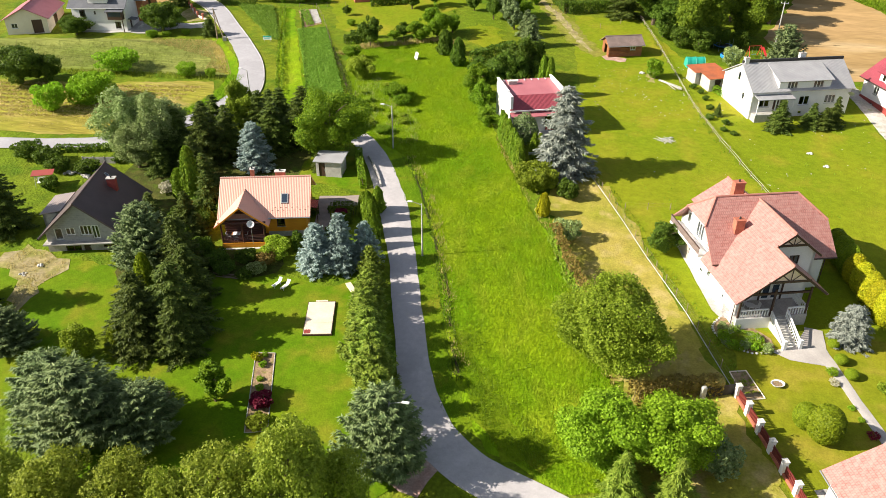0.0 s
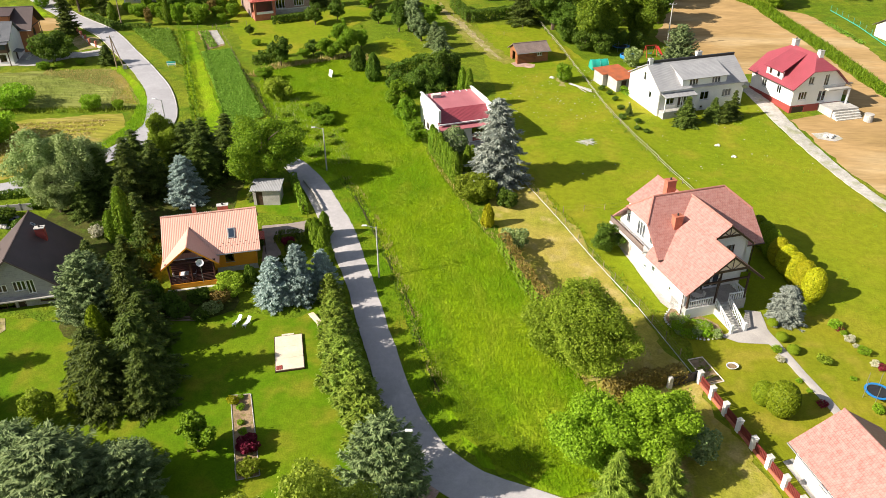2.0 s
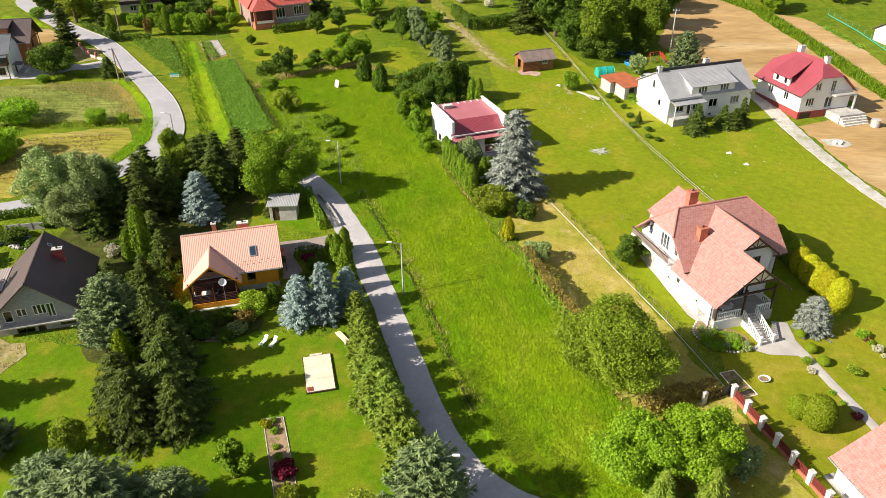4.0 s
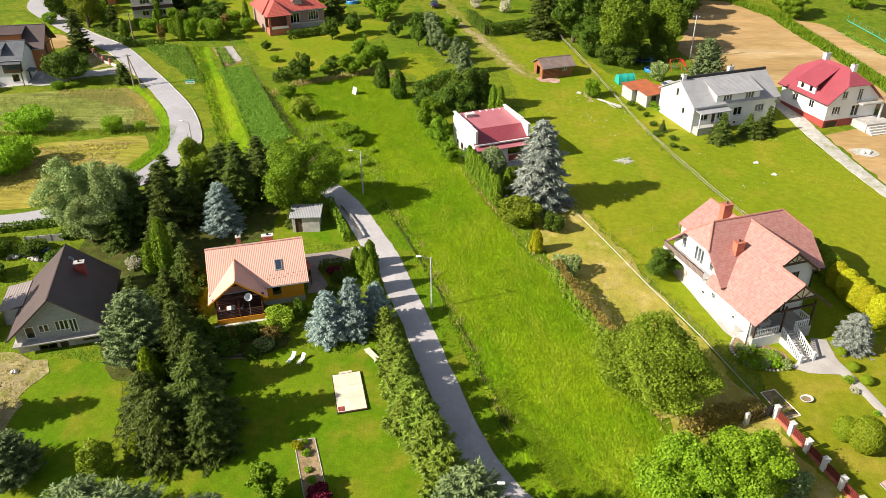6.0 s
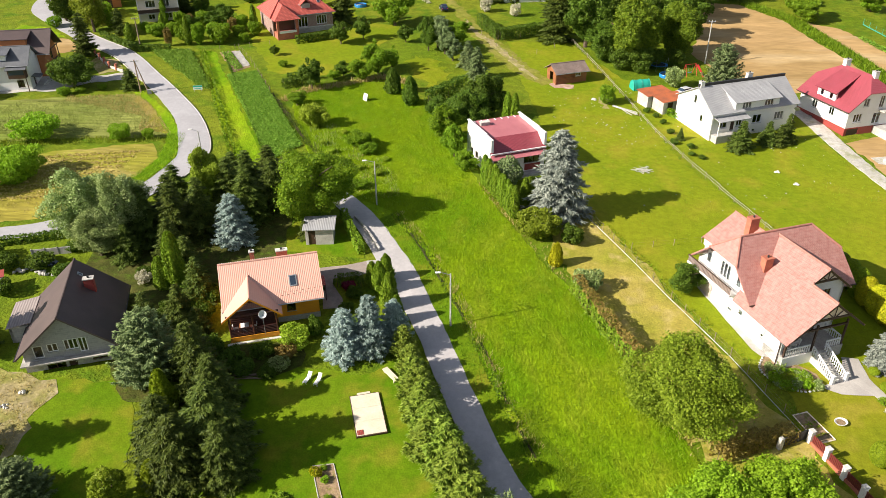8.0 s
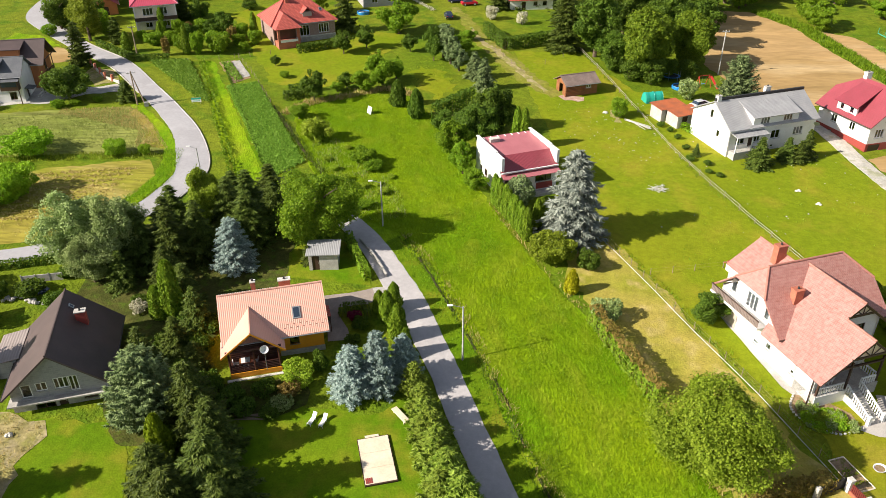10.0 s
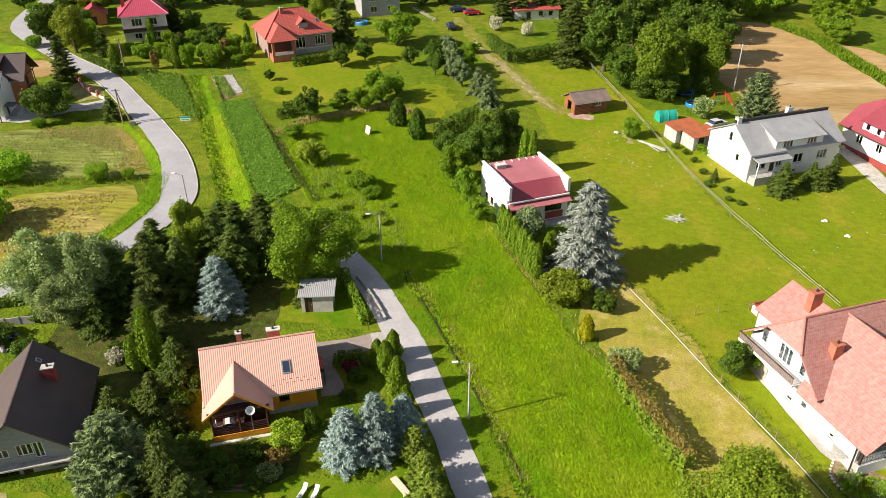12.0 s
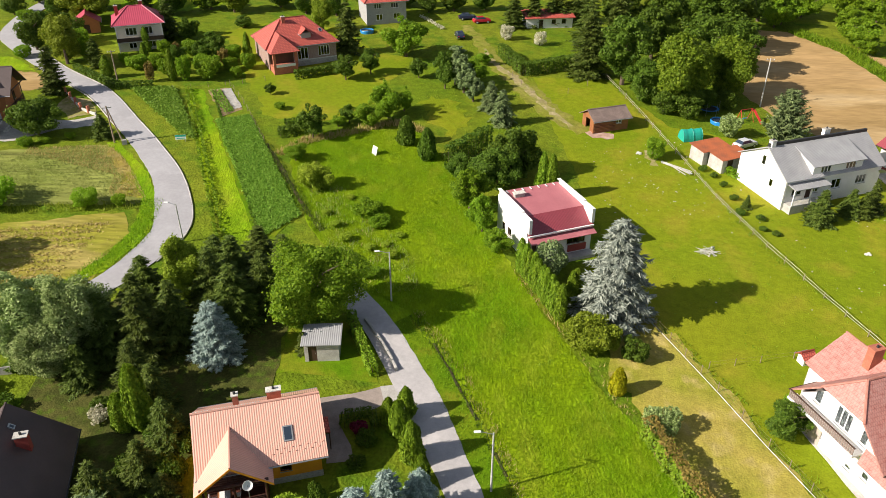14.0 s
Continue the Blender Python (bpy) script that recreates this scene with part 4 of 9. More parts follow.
def hedge(pts, h, w, leaf, label, seed=1, density=26, size=0.13, top=None, group="", name="hedge", bumps=0.12):
    """A clipped hedge along a line of the plan, with its own stems inside; top: other leaves on its crown."""
    rng = np.random.default_rng(seed)
    x0, y0 = pts[0][:2]
    t = thing(name, at(x0, y0), label, "hedge", group)
    z0 = gz(x0, y0)
    line = [np.array(p[:2], float) for p in pts]
    seg = [(a, b) for a, b in zip(line, line[1:])]
    bm = bmesh.new()
    C, N, top_c = [], [], []
    for a, b in seg:
        L = np.linalg.norm(b - a)
        d = (b - a) / L
        nr = np.array([-d[1], d[0]])
        for k in range(int(L / 0.6)):
            p = a + d * (k + 0.5) * 0.6
            g = gz(*p) - z0
            rod(bm, (p[0] - x0, p[1] - y0, g - 0.1), (p[0] - x0 + rng.uniform(-0.1, 0.1), p[1] - y0, g + h * 0.8), 0.04, 0.02, 4)
        n = int(L * (2 * h + w) * density * 2.2)
        s = rng.random(n) * L
        per = rng.random(n) * (2 * h + w)
        lump = 1 + bumps * np.sin(s * 1.9 + seed) + bumps * np.sin(s * 4.7) + rng.uniform(-0.15, 0.05, n)
        lat = np.where(per < h, -w / 2, np.where(per > h + w, w / 2, per - h - w / 2)) * lump
        zz = np.where(per < h, per, np.where(per > h + w, 2 * h + w - per, h)) * (0.94 + 0.06 * lump)
        q = a + s[:, None] * d + lat[:, None] * nr
        g = np.array([gz(px, py) for px, py in q]) - z0
        C.append(np.stack([q[:, 0] - x0, q[:, 1] - y0, g + zz + 0.05], 1))
        side = np.where(per < h, -1.0, np.where(per > h + w, 1.0, 0.0))
        N.append(np.stack([nr[0] * side, nr[1] * side, np.where(side == 0, 1.0, 0.25)], 1))
        top_c.append(zz > h * 0.95)
    part("stem", bm, M_bark, t)
    C, N, T = np.concatenate(C), np.concatenate(N), np.concatenate(top_c)
    u, v = sprays(rng, C, N, size * 0.9, 0.6)
    if top:
        quads_mesh("hedge_side", C[~T], u[~T], v[~T], leaf, t)
        quads_mesh("hedge_top", C[T], u[T] * 1.2, v[T] * 1.2, top, t, "copper-brown young shoots")
    else:
        quads_mesh("hedge_leaves", C, u, v, leaf, t)
    return t


def copies(first, rows, h0, r0, label=""):
    """Copies of a plant at rows of (x, y, height, radius), each turned and scaled."""
    for k, (x, y, h, r) in enumerate(rows):
        s = Matrix.Diagonal((r / r0, r / r0, h / h0, 1))
        c = copy_thing(first, at(x, y, (k * 77 + 31) % 360) @ s)
        if label:
            c["label"] = label


# ---------------------------------------------------------------- trees and hedges
# dark conifers between the two left-hand houses and on the grey house's lawn
S1 = spruce(-25.2, 51.4, 8.6, 3.7, L_spruce, "dark green spruce on the garden lawn", 11, 28, 0.24, group="dark spruces", power=0.62, arms=14)
copies(S1, [(-27.8, 48.8, 7.2, 3.4), (-23.7, 48.8, 6.6, 2.6), (-29.4, 60.0, 8.2, 3.0), (-26.6, 56.6, 7.2, 2.8), (-30.4, 52.2, 6.2, 2.8), (-56.2, 64.4, 10.0, 3.4), (-49.5, 50.0, 9.0, 3.2)], 8.6, 3.7)
YC = column(-31.3, 56.0, 5.6, 1.5, L_globe, "olive-yellow upright evergreen before the dark spruces", 128, 2200, 0.16, "evergreen", group="olive evergreens", name="upright_evergreen")
copies(YC, [(-29.6, 47.4, 3.4, 1.4)], 5.6, 1.5)
S2 = spruce(-39.5, 85.6, 8.8, 2.9, L_spruce, "dark green spruce in the dense shelter belt", 12, 22, 0.27, group="shelter belt spruces", power=0.72, arms=12)
copies(S2, [(-34.5, 93.9, 8.3, 2.9), (-31.6, 91.8, 7.9, 3.0), (-43.8, 86.4, 7.7, 2.8), (-46.4, 86.3, 5.2, 2.2), (-33.3, 98.7, 6.9, 2.6), (-29, 95.2, 7.3, 2.6), (-37, 88.2, 8.2, 2.6), (-41.5, 89.7, 7.7, 2.6), (-36, 78.7, 5.6, 1.8), (-47.5, 91.2, 5.2, 2.2), (-33.5, 74.5, 5.6, 1.8), (-34.5, 70.5, 4.7, 1.7), (-36.5, 66.5, 6.5, 2.1), (-31.8, 68.2, 3.4, 1.4), (-38.5, 80.7, 6.9, 2.2), (-44.5, 81.7, 5.2, 1.8), (-42.5, 94.7, 6.5, 2.6), (-27.5, 99.7, 6.5, 2.6), (-31, 102.2, 6.0, 2.6), (-36, 100.7, 5.6, 2.5)], 8.8, 2.6)
broadleaf(-38.0, 94.4, 9.8, 2.6, L_olive, "tall narrow olive-green tree in the shelter belt", 9000, 0.15, 0.03, 129, lumps=18, tall=1.3)
spruce(-23.3, 87.2, 2.8, 0.9, L_spruce, "small dark spruce beside the grey shed", 13, 14, 0.2)
PN = spruce(0.0, 39.2, 8.8, 3.5, L_pine, "blue-green pine at the lane's bend", 14, 30, 0.24, "pine", "blue-green pines", -0.28, 0.03, "pine_tree", 1.05, 0.5, 15)
copies(PN, [(-26.4, 36.8, 8.0, 4.4), (-21.4, 38.2, 5.8, 3.2), (-34.3, 61.0, 8.2, 3.4), (-30.8, 39.2, 6.4, 3.4), (-40.4, 45.4, 5.0, 2.6)], 8.8, 3.5)
BL = broadleaf(-20.3, 26.9, 10.7, 3.2, L_birch, "weeping yellow-olive tree at the foot of the garden", 8500, 0.13, 0.02, 15, "tree", "weeping olive trees", 22, tall=1.5)
copies(BL, [(-15.7, 27.9, 10.5, 3.0), (-8.6, 29.4, 11.3, 3.3), (-4.1, 30.6, 13.4, 3.2), (-11.9, 27.7, 10.2, 2.5), (-1.2, 33, 9.2, 2.2), (-26, 27, 10, 3)], 10.7, 3.2)
RW = spruce(-5.4, 52.9, 5.4, 2.1, L_row, "loose light green conifer in the row beside the lane", 16, 22, 0.22, "conifer", "conifers along the lane", -0.25, 0.02, "conifer", 1.0, 0.6, 12)
copies(RW, [(-7.9, 62.3, 3.8, 1.5), (-7.0, 58.3, 4.6, 1.9), (-6.4, 55.5, 5.4, 2.0), (-4.3, 50.3, 5.9, 2.2), (-3.2, 47.5, 5.9, 2.3), (-8.8, 65.2, 3.9, 1.4), (-2.0, 44.7, 5.7, 2.2), (-6.1, 51.5, 4.3, 1.7), (-7.6, 60.3, 4.0, 1.6)], 5.4, 2.1)
T1 = column(-36.7, 76.4, 7.4, 1.35, L_thuja, "tall slender green thuja behind the brown roof", 17, 3400, 0.18, group="tall thujas", power=0.35)
copies(T1, [(-38.3, 76.0, 4.4, 1.1)], 7.4, 1.35)
T2 = column(-11.8, 78.6, 3.6, 1.1, L_thuja, "yellow-green thuja beside the lane", 18, 1500, 0.14, group="thujas by the drive")
copies(T2, [(-12.4, 76.3, 4.1, 1.2), (-11.0, 73.3, 4.7, 1.3), (-10.0, 70.6, 3.6, 1.0), (-13.4, 77.6, 3.2, 1.0)], 3.6, 1.1)
B1 = spruce(-15.1, 64.9, 6.2, 2.2, L_blue, "silvery blue spruce on the orange house's lawn", 19, 26, 0.17, "blue spruce", "blue spruces on the lawn", arms=19, power=0.6, droop=0.22, full=1.2)
copies(B1, [(-12.5, 65.7, 7.4, 2.1), (-10.0, 67.2, 5.8, 1.8), (-32.3, 86.4, 7.0, 2.6)], 6.2, 2.2)
spruce(10.8, 94.3, 12.8, 4.2, L_silver, "broad silver-grey spruce beside the flat-roofed house", 20, 32, 0.36, "blue spruce", arms=15, power=0.5, droop=0.42)
spruce(42.3, 64.9, 4.4, 2.0, L_silver, "low bushy blue spruce beside the garden path", 21, 22, 0.19, "blue spruce", arms=20, power=0.45, droop=0.3)
B2 = spruce(0.8, 145.6, 6.4, 2.4, L_pine, "hanging blue spruce beside the dirt track", 22, 18, 0.3, "blue spruce", "blue spruces by the track", power=0.55, droop=0.8)
copies(B2, [(-0.9, 151.6, 5.6, 2.3)], 6.4, 2.4)
broadleaf(-22.5, 91.8, 10.4, 5.2, L_walnut, "round fresh green walnut tree at the lane's bend", 18000, 0.165, 0.06, 23, lumps=20)
broadleaf(18.5, 56.4, 9.5, 5.5, L_oak, "wide olive-green tree in the dry grass", 26000, 0.14, 0.02, 24, lumps=26)
LM = broadleaf(18.4, 43.7, 7.1, 3.9, L_lime, "bright green maple beside the meadow", 17000, 0.14, 0.08, 25, "tree", "bright green maples", 20)
copies(LM, [(23.8, 44.7, 6.9, 4.0)], 7.1, 3.9)
FT = broadleaf(33.2, 155.2, 13.7, 5.8, L_edge, "large broad green tree on the wood's edge", 11000, 0.29, 0.0, 26, "tree", "trees on the wood's edge", 22)
copies(FT, [(43.6, 160.2, 11.8, 4.8)], 13.7, 5.8)
WB = bush(33.9, 150.2, 5.0, 2.6, L_dark, "dark shrub under the wood's edge", 122, 1800, 0.2, group="wood edge shrubs")
copies(WB, [(30.2, 152.0, 4.4, 2.4), (37.6, 153.8, 4.0, 2.2), (27.6, 157.2, 5.0, 2.6), (42, 154.2, 3.6, 2.0)], 5.0, 2.6)
WL = broadleaf(-50.8, 85.3, 10.4, 4.2, L_willow, "grey-green willow beside the road", 12000, 0.16, 0.08, 27, "willow", "grey-green willows", 24)
copies(WL, [(-46.2, 85.9, 10.0, 3.6), (-48.4, 82.6, 7.0, 3.0)], 10.4, 4.2)
FB = bush(-72.7, 115.9, 3.5, 4.0, L_lime, "rounded green bush on the field edge", 28, 2600, 0.2, group="field bushes")
copies(FB, [(-59, 116, 2.3, 2.0), (-54.2, 116.2, 1.6, 1.0), (-68.1, 102.3, 4.6, 3.7), (-68.4, 100.7, 4.0, 3.2), (-72.9, 97.3, 4.3, 2.7)], 3.5, 4.0)
FD = broadleaf(-85.1, 105.7, 7.0, 4.4, L_dark, "dark green tree in the hay field", 4500, 0.22, 0.05, 29, "tree", "dark field trees", 12)
copies(FD, [(-81.5, 107.8, 5.1, 3.2), (-75.7, 137.6, 6.2, 4.4), (-92, 131.6, 4.0, 3.4)], 7.0, 4.4)
F1 = spruce(-80.6, 154.5, 9.0, 2.6, L_spruce, "dark ragged spruce beside the village road", 30, 20, 0.34, group="roadside spruces", power=0.6, base=0.12)
copies(F1, [(-64.8, 137.1, 4.0, 1.7), (-29.9, 179.1, 10.9, 2.8), (-70.1, 186.9, 8.4, 2.8), (-78.5, 168.0, 6.0, 1.8), (-101, 205, 8, 2.6), (-81.2, 202.5, 7, 2.4)], 9.0, 2.6)
OR = broadleaf(-28.6, 164.4, 5.0, 2.4, L_dark, "small leafy fruit tree in the orchard", 2400, 0.17, 0.12, 31, "fruit tree", "orchard trees", 9)
copies(OR, [(-24.1, 168.0, 5.1, 2.0), (-14.5, 166.5, 3.9, 1.7), (-9.3, 161.1, 7.4, 2.2), (-41.6, 156.4, 2.2, 1.0), (-30.7, 138.4, 5.9, 2.5), (-25.5, 145.0, 3.2, 1.6)], 5.0, 2.4)
OL = broadleaf(-19.0, 147.4, 7.0, 2.7, L_walnut, "leafy green fruit tree above the meadow", 3600, 0.17, 0.03, 77, "fruit tree", "green orchard trees", 12)
copies(OL, [(-21.7, 143.7, 4.8, 2.4), (-32.2, 130.8, 3.3, 1.8), (-27.2, 143.4, 2.2, 1.3), (-17.7, 178.3, 8.3, 4.5), (-3.2, 164.6, 5.2, 2.2), (-1.4, 174.2, 3.0, 1.6), (-16.4, 150.4, 4.6, 1.8)], 7.0, 2.7)
OB = broadleaf(-5.7, 159.4, 7.2, 2.1, L_pine, "blue-green conifer in the orchard's row", 2600, 0.19, 0.03, 78, "conifer", "blue-green orchard conifers", 10, "conifer")
copies(OB, [(-4.0, 155.5, 5.5, 1.8), (-7.1, 179.8, 2.1, 2.0), (-7.4, 163.5, 6.2, 1.9)], 7.2, 2.1)
SC = bush(-19.2, 114.8, 2.4, 2.1, L_walnut, "wild green scrub on the meadow's edge", 32, 2600, 0.15, group="meadow scrub")
copies(SC, [(-17.6, 101.2, 1.1, 1.3), (-17.4, 112.6, 1.6, 1.6)], 2.4, 2.1)
SD = bush(-15.4, 105.2, 0.9, 0.9, L_weep, "pale low scrub on the meadow's edge", 79, 800, 0.1, group="pale scrub")
copies(SD, [(-21.6, 108.7, 1.0, 0.88), (-14.5, 110.0, 0.57, 0.68), (-12.9, 99.3, 0.57, 0.54), (-18.2, 106.9, 0.72, 0.78), (-23.4, 112.0, 0.86, 0.78), (-16.2, 107.7, 0.57, 0.64), (-20.4, 104.1, 0.65, 0.68), (-25.0, 115.1, 0.72, 0.68), (-26.4, 122.3, 0.65, 0.68), (-30.2, 127.0, 1.43, 0.83), (-22.2, 119.5, 0.51, 0.64)], 0.9, 0.9)
broadleaf(-27.4, 122.6, 4.0, 2.5, L_weep, "yellow-green weeping willow by the meadow", 3200, 0.17, 0.02, 33, "willow", "", 12, "weeping_willow", 1.7)
T3 = column(-15.2, 137.4, 4.7, 1.7, L_dark, "dark egg-shaped evergreen on the meadow", 34, 1500, 0.2, group="dark evergreens", power=0.4)
copies(T3, [(-11.6, 132.2, 5.1, 1.6)], 4.7, 1.7)
DK = broadleaf(-1, 123.3, 6.4, 3.4, L_dark, "dark green tree behind the flat-roofed house", 5500, 0.19, 0.04, 35, "tree", "trees behind the flat roof", 14)
copies(DK, [(1.9, 126.8, 8.0, 3.8), (-6.5, 125.5, 4.4, 2.0)], 6.4, 3.4)
DG = broadleaf(-5.2, 117.5, 6.0, 2.6, L_walnut, "fresh green tree behind the flat-roofed house", 4600, 0.17, 0.04, 80, "tree", "green trees behind the flat roof", 14)
copies(DG, [(-3.6, 111.7, 5.4, 2.0), (-1.8, 106.8, 3.6, 1.8)], 6.0, 2.6)
T4 = column(6.5, 120.6, 7.0, 1.3, L_thuja, "pair of green thujas behind the flat roof", 36, 1500, 0.2, group="thujas behind the flat roof")
copies(T4, [(5.3, 120.9, 7.1, 1.2)], 7.0, 1.3)
T5 = column(1.0, 102.6, 4.8, 0.8, L_thuja, "slim clipped green thuja in the row", 37, 900, 0.13, group="thuja row by the flat roof", power=0.35)
copies(T5, [(1.0 + 3.7 * k / 9 + 0.1 * (k % 2), 102.6 - 9.0 * k / 9, 4.9 - 0.04 * (k % 3) * 5, 0.8) for k in range(1, 10)] + [(6.5, 96.8, 4.4, 0.8), (7.2, 98.3, 3.8, 0.7)], 4.8, 0.8)
bush(4.6, 101.8, 5.2, 2.0, L_pine, "blue-green juniper against the white wall", 38, 2200, 0.17)
bush(7.7, 88.9, 3.7, 3.0, L_olive, "large round olive-green shrub", 39, 3600, 0.17)
G1 = column(9.3, 82.3, 3.2, 0.95, L_gold, "bright golden yellow thuja", 40, 1500, 0.13, group="golden thujas", power=0.4)
GR = bush(46.5, 68.4, 4.4, 1.35, L_gold, "round clipped golden evergreen beside the house", 99, 2600, 0.12, group="golden evergreen row", smooth=True)
copies(GR, [(46.1, 70.2, 4.2, 1.3), (45.7, 72.0, 4.0, 1.35), (45.4, 73.8, 3.9, 1.3), (45.0, 75.5, 3.8, 1.3)], 4.4, 1.35)
GN = bush(44.7, 77.1, 4.0, 1.3, L_globe, "clipped green evergreen in the golden row", 100, 2400, 0.12, group="green evergreen row", smooth=True)
copies(GN, [(44.3, 78.8, 4.0, 1.3), (43.9, 80.5, 3.8, 1.3)], 4.0, 1.3)
bush(12.0, 87.4, 2.6, 1.5, L_dark, "dark shrub with reddish twigs", 41, 1200, 0.16)
broadleaf(24.4, 77.2, 3.9, 2.2, L_dark, "small dark green fruit tree at the garden fence", 4200, 0.12, 0.1, 42, "fruit tree", lumps=14)
bush(26.4, 80.6, 1.6, 1.1, L_lime, "light green shrub beside the villa", 136, 700, 0.11)
bush(12.6, 77.5, 2.6, 1.8, L_willow, "greyish shrub at the hedge's end", 43, 1400, 0.15)
TP = bush(36.9, 50.5, 3.7, 1.6, L_globe, "big clipped olive-green evergreen globe", 44, 4600, 0.12, group="clipped globes", smooth=True)
copies(TP, [(35.6, 51.8, 2.6, 1.1), (40.8, 61.2, 1.0, 0.68), (41.3, 59.2, 1.0, 0.68), (40.6, 63.6, 0.9, 0.6), (47.6, 48.2, 1.4, 0.8)], 3.7, 1.6)
W1 = spruce(43.4, 116.2, 5.0, 2.3, L_spruce, "dark spruce before the long white house", 45, 20, 0.26, group="spruces before the white house")
copies(W1, [(48.6, 118.4, 4.0, 1.8), (52.2, 119.6, 4.9, 1.6), (34.4, 119.4, 2.2, 0.8), (50.4, 118.0, 3.6, 1.7)], 5.0, 2.3)
spruce(47.6, 141.4, 9.0, 3.5, L_pine, "blue-green pine behind the long white house", 46, 22, 0.32, "pine", "", -0.2, 0.04, "pine_tree", 1.0, 0.5, 14)
bush(39.1, 142.9, 3.8, 1.9, L_willow, "grey-green shrub beside the silver car", 101, 1500, 0.16)
bush(24.5, 134.1, 3.4, 1.6, L_walnut, "leafy shrub at the rail fence", 102, 1300, 0.16, group="rail fence shrubs")
W2 = spruce(19.5, 40.4, 5.4, 1.9, L_row, "young spruce before the bright maples", 47, 20, 0.22, group="young spruces")
copies(W2, [(23.7, 40.4, 5.6, 2.0)], 5.4, 1.9)
bush(27.6, 44.7, 3.6, 1.7, L_pine, "drooping blue-green shrub on dry grass", 48, 1500, 0.15)
D1 = spruce(19.1, 169.4, 14.2, 4.2, L_spruce, "tall dark spruce of the wood", 49, 24, 0.4, group="wood spruces", power=0.7)
copies(D1, [(6.2, 199.5, 7.6, 3), (11.0, 201, 8.5, 3), (16.2, 203, 9, 3.2), (27.5, 184.7, 14.1, 4.5), (21, 204, 11, 3.6), (22, 190, 12, 3.8), (48.2, 192.8, 13, 3.8), (58.3, 198, 12.5, 3.8)], 14.2, 4.2)
D2 = broadleaf(25.1, 165.3, 13.5, 4.9, L_dark, "tall dark broadleaf tree of the wood", 4200, 0.32, 0.08, 50, "tree", "wood trees", 16)
copies(D2, [(33.4, 178.2, 11.5, 4.5), (38.8, 190, 12.4, 5.6), (47.7, 186, 13.9, 6.2), (56, 198, 11.3, 5.8), (42, 172, 12, 5.0), (50, 172, 11, 4.5), (30, 194, 12, 5), (66, 208, 10, 5), (27, 158, 8, 3.5)], 13.5, 4.9)
FL = broadleaf(82.5, 190.1, 6.8, 4.2, L_walnut, "leafy green tree on the field edge", 3200, 0.26, 0.06, 51, "tree", "field-edge trees", 12)
copies(FL, [(70.8, 206, 6.4, 4.5), (83.8, 200.0, 6.3, 3.6), (95.3, 209.2, 6.6, 5), (82.0, 185.1, 4.6, 2.6), (68.1, 203, 7.5, 3.4), (78, 212, 7, 4.5), (90, 216, 7, 5), (102, 196, 6, 4)], 6.8, 4.2)
UG = broadleaf(-85.2, 169.7, 10.0, 3.9, L_olive, "light green tree beside the village road", 5000, 0.22, 0.04, 103, "tree", "roadside trees", 14)
copies(UG, [(-92.0, 196.0, 8.5, 5.5), (-37.4, 193.4, 7.7, 2.6), (-84, 208, 8, 4.5), (-60.7, 206, 7, 4.0)], 10.0, 3.9)
UD = broadleaf(-94.9, 177.2, 7.5, 3.4, L_dark, "dark leafy tree in the upper gardens", 2200, 0.27, 0.04, 104, "tree", "upper garden trees", 12)
copies(UD, [(-101.5, 201.1, 6.5, 3.0), (-90, 183.5, 6.0, 3.0), (-89.5, 175, 5.0, 2.4), (-111.3, 200.3, 5.4, 2.8), (-97.5, 189.5, 5.5, 3.0), (-99, 183.5, 3.5, 2.2), (-65.2, 185.5, 5.0, 2.2), (-58.8, 179.5, 4.1, 2.1), (-50.7, 210.9, 6.5, 3.9), (-43.5, 206.3, 6.0, 3.4), (-67, 208, 6.5, 4), (-75, 204, 6.5, 4), (-56, 194.8, 3, 2.0), (-14.0, 209.4, 5.0, 2.6), (-7.8, 210.8, 6.0, 3.4), (0.0, 212.4, 6, 3), (-30, 214, 7, 4), (-20.5, 214, 6, 4), (-55.5, 173.7, 5.0, 1.6), (-59.0, 173.5, 3.9, 2.0), (-63.5, 172.0, 3.6, 1.8), (-93.5, 206, 7, 4), (-110, 210, 7, 4), (-36, 205, 6, 3)], 7.5, 3.4)
YT = broadleaf(-17.3, 43.4, 4.6, 1.7, L_walnut, "young bright green fruit tree on the lawn", 2600, 0.16, 0.06, 52, "fruit tree", "", 10)
bush(-32.9, 46.0, 4.0, 1.6, L_olive, "olive evergreen on the lower lawn", 53, 1800, 0.15)
bush(-20.9, 66.3, 2.2, 1.8, L_weep, "yellow-green shrub before the orange house", 54, 1500, 0.13)
bush(-21.4, 64.6, 1.5, 1.2, L_copper, "reddish-brown shrub before the orange house", 55, 800, 0.12)
bush(-12.9, 43.9, 1.4, 1.15, L_plum, "dark red shrub in the garden bed", 56, 1100, 0.12)
bush(-12.2, 41.4, 1.2, 1.1, L_olive, "olive shrub in the garden bed", 57, 900, 0.12)
bush(-15.8, 49.3, 0.8, 0.6, L_gold, "yellow flowering clump in the garden bed", 58, 350, 0.09)
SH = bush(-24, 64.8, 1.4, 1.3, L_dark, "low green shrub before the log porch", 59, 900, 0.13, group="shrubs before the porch")
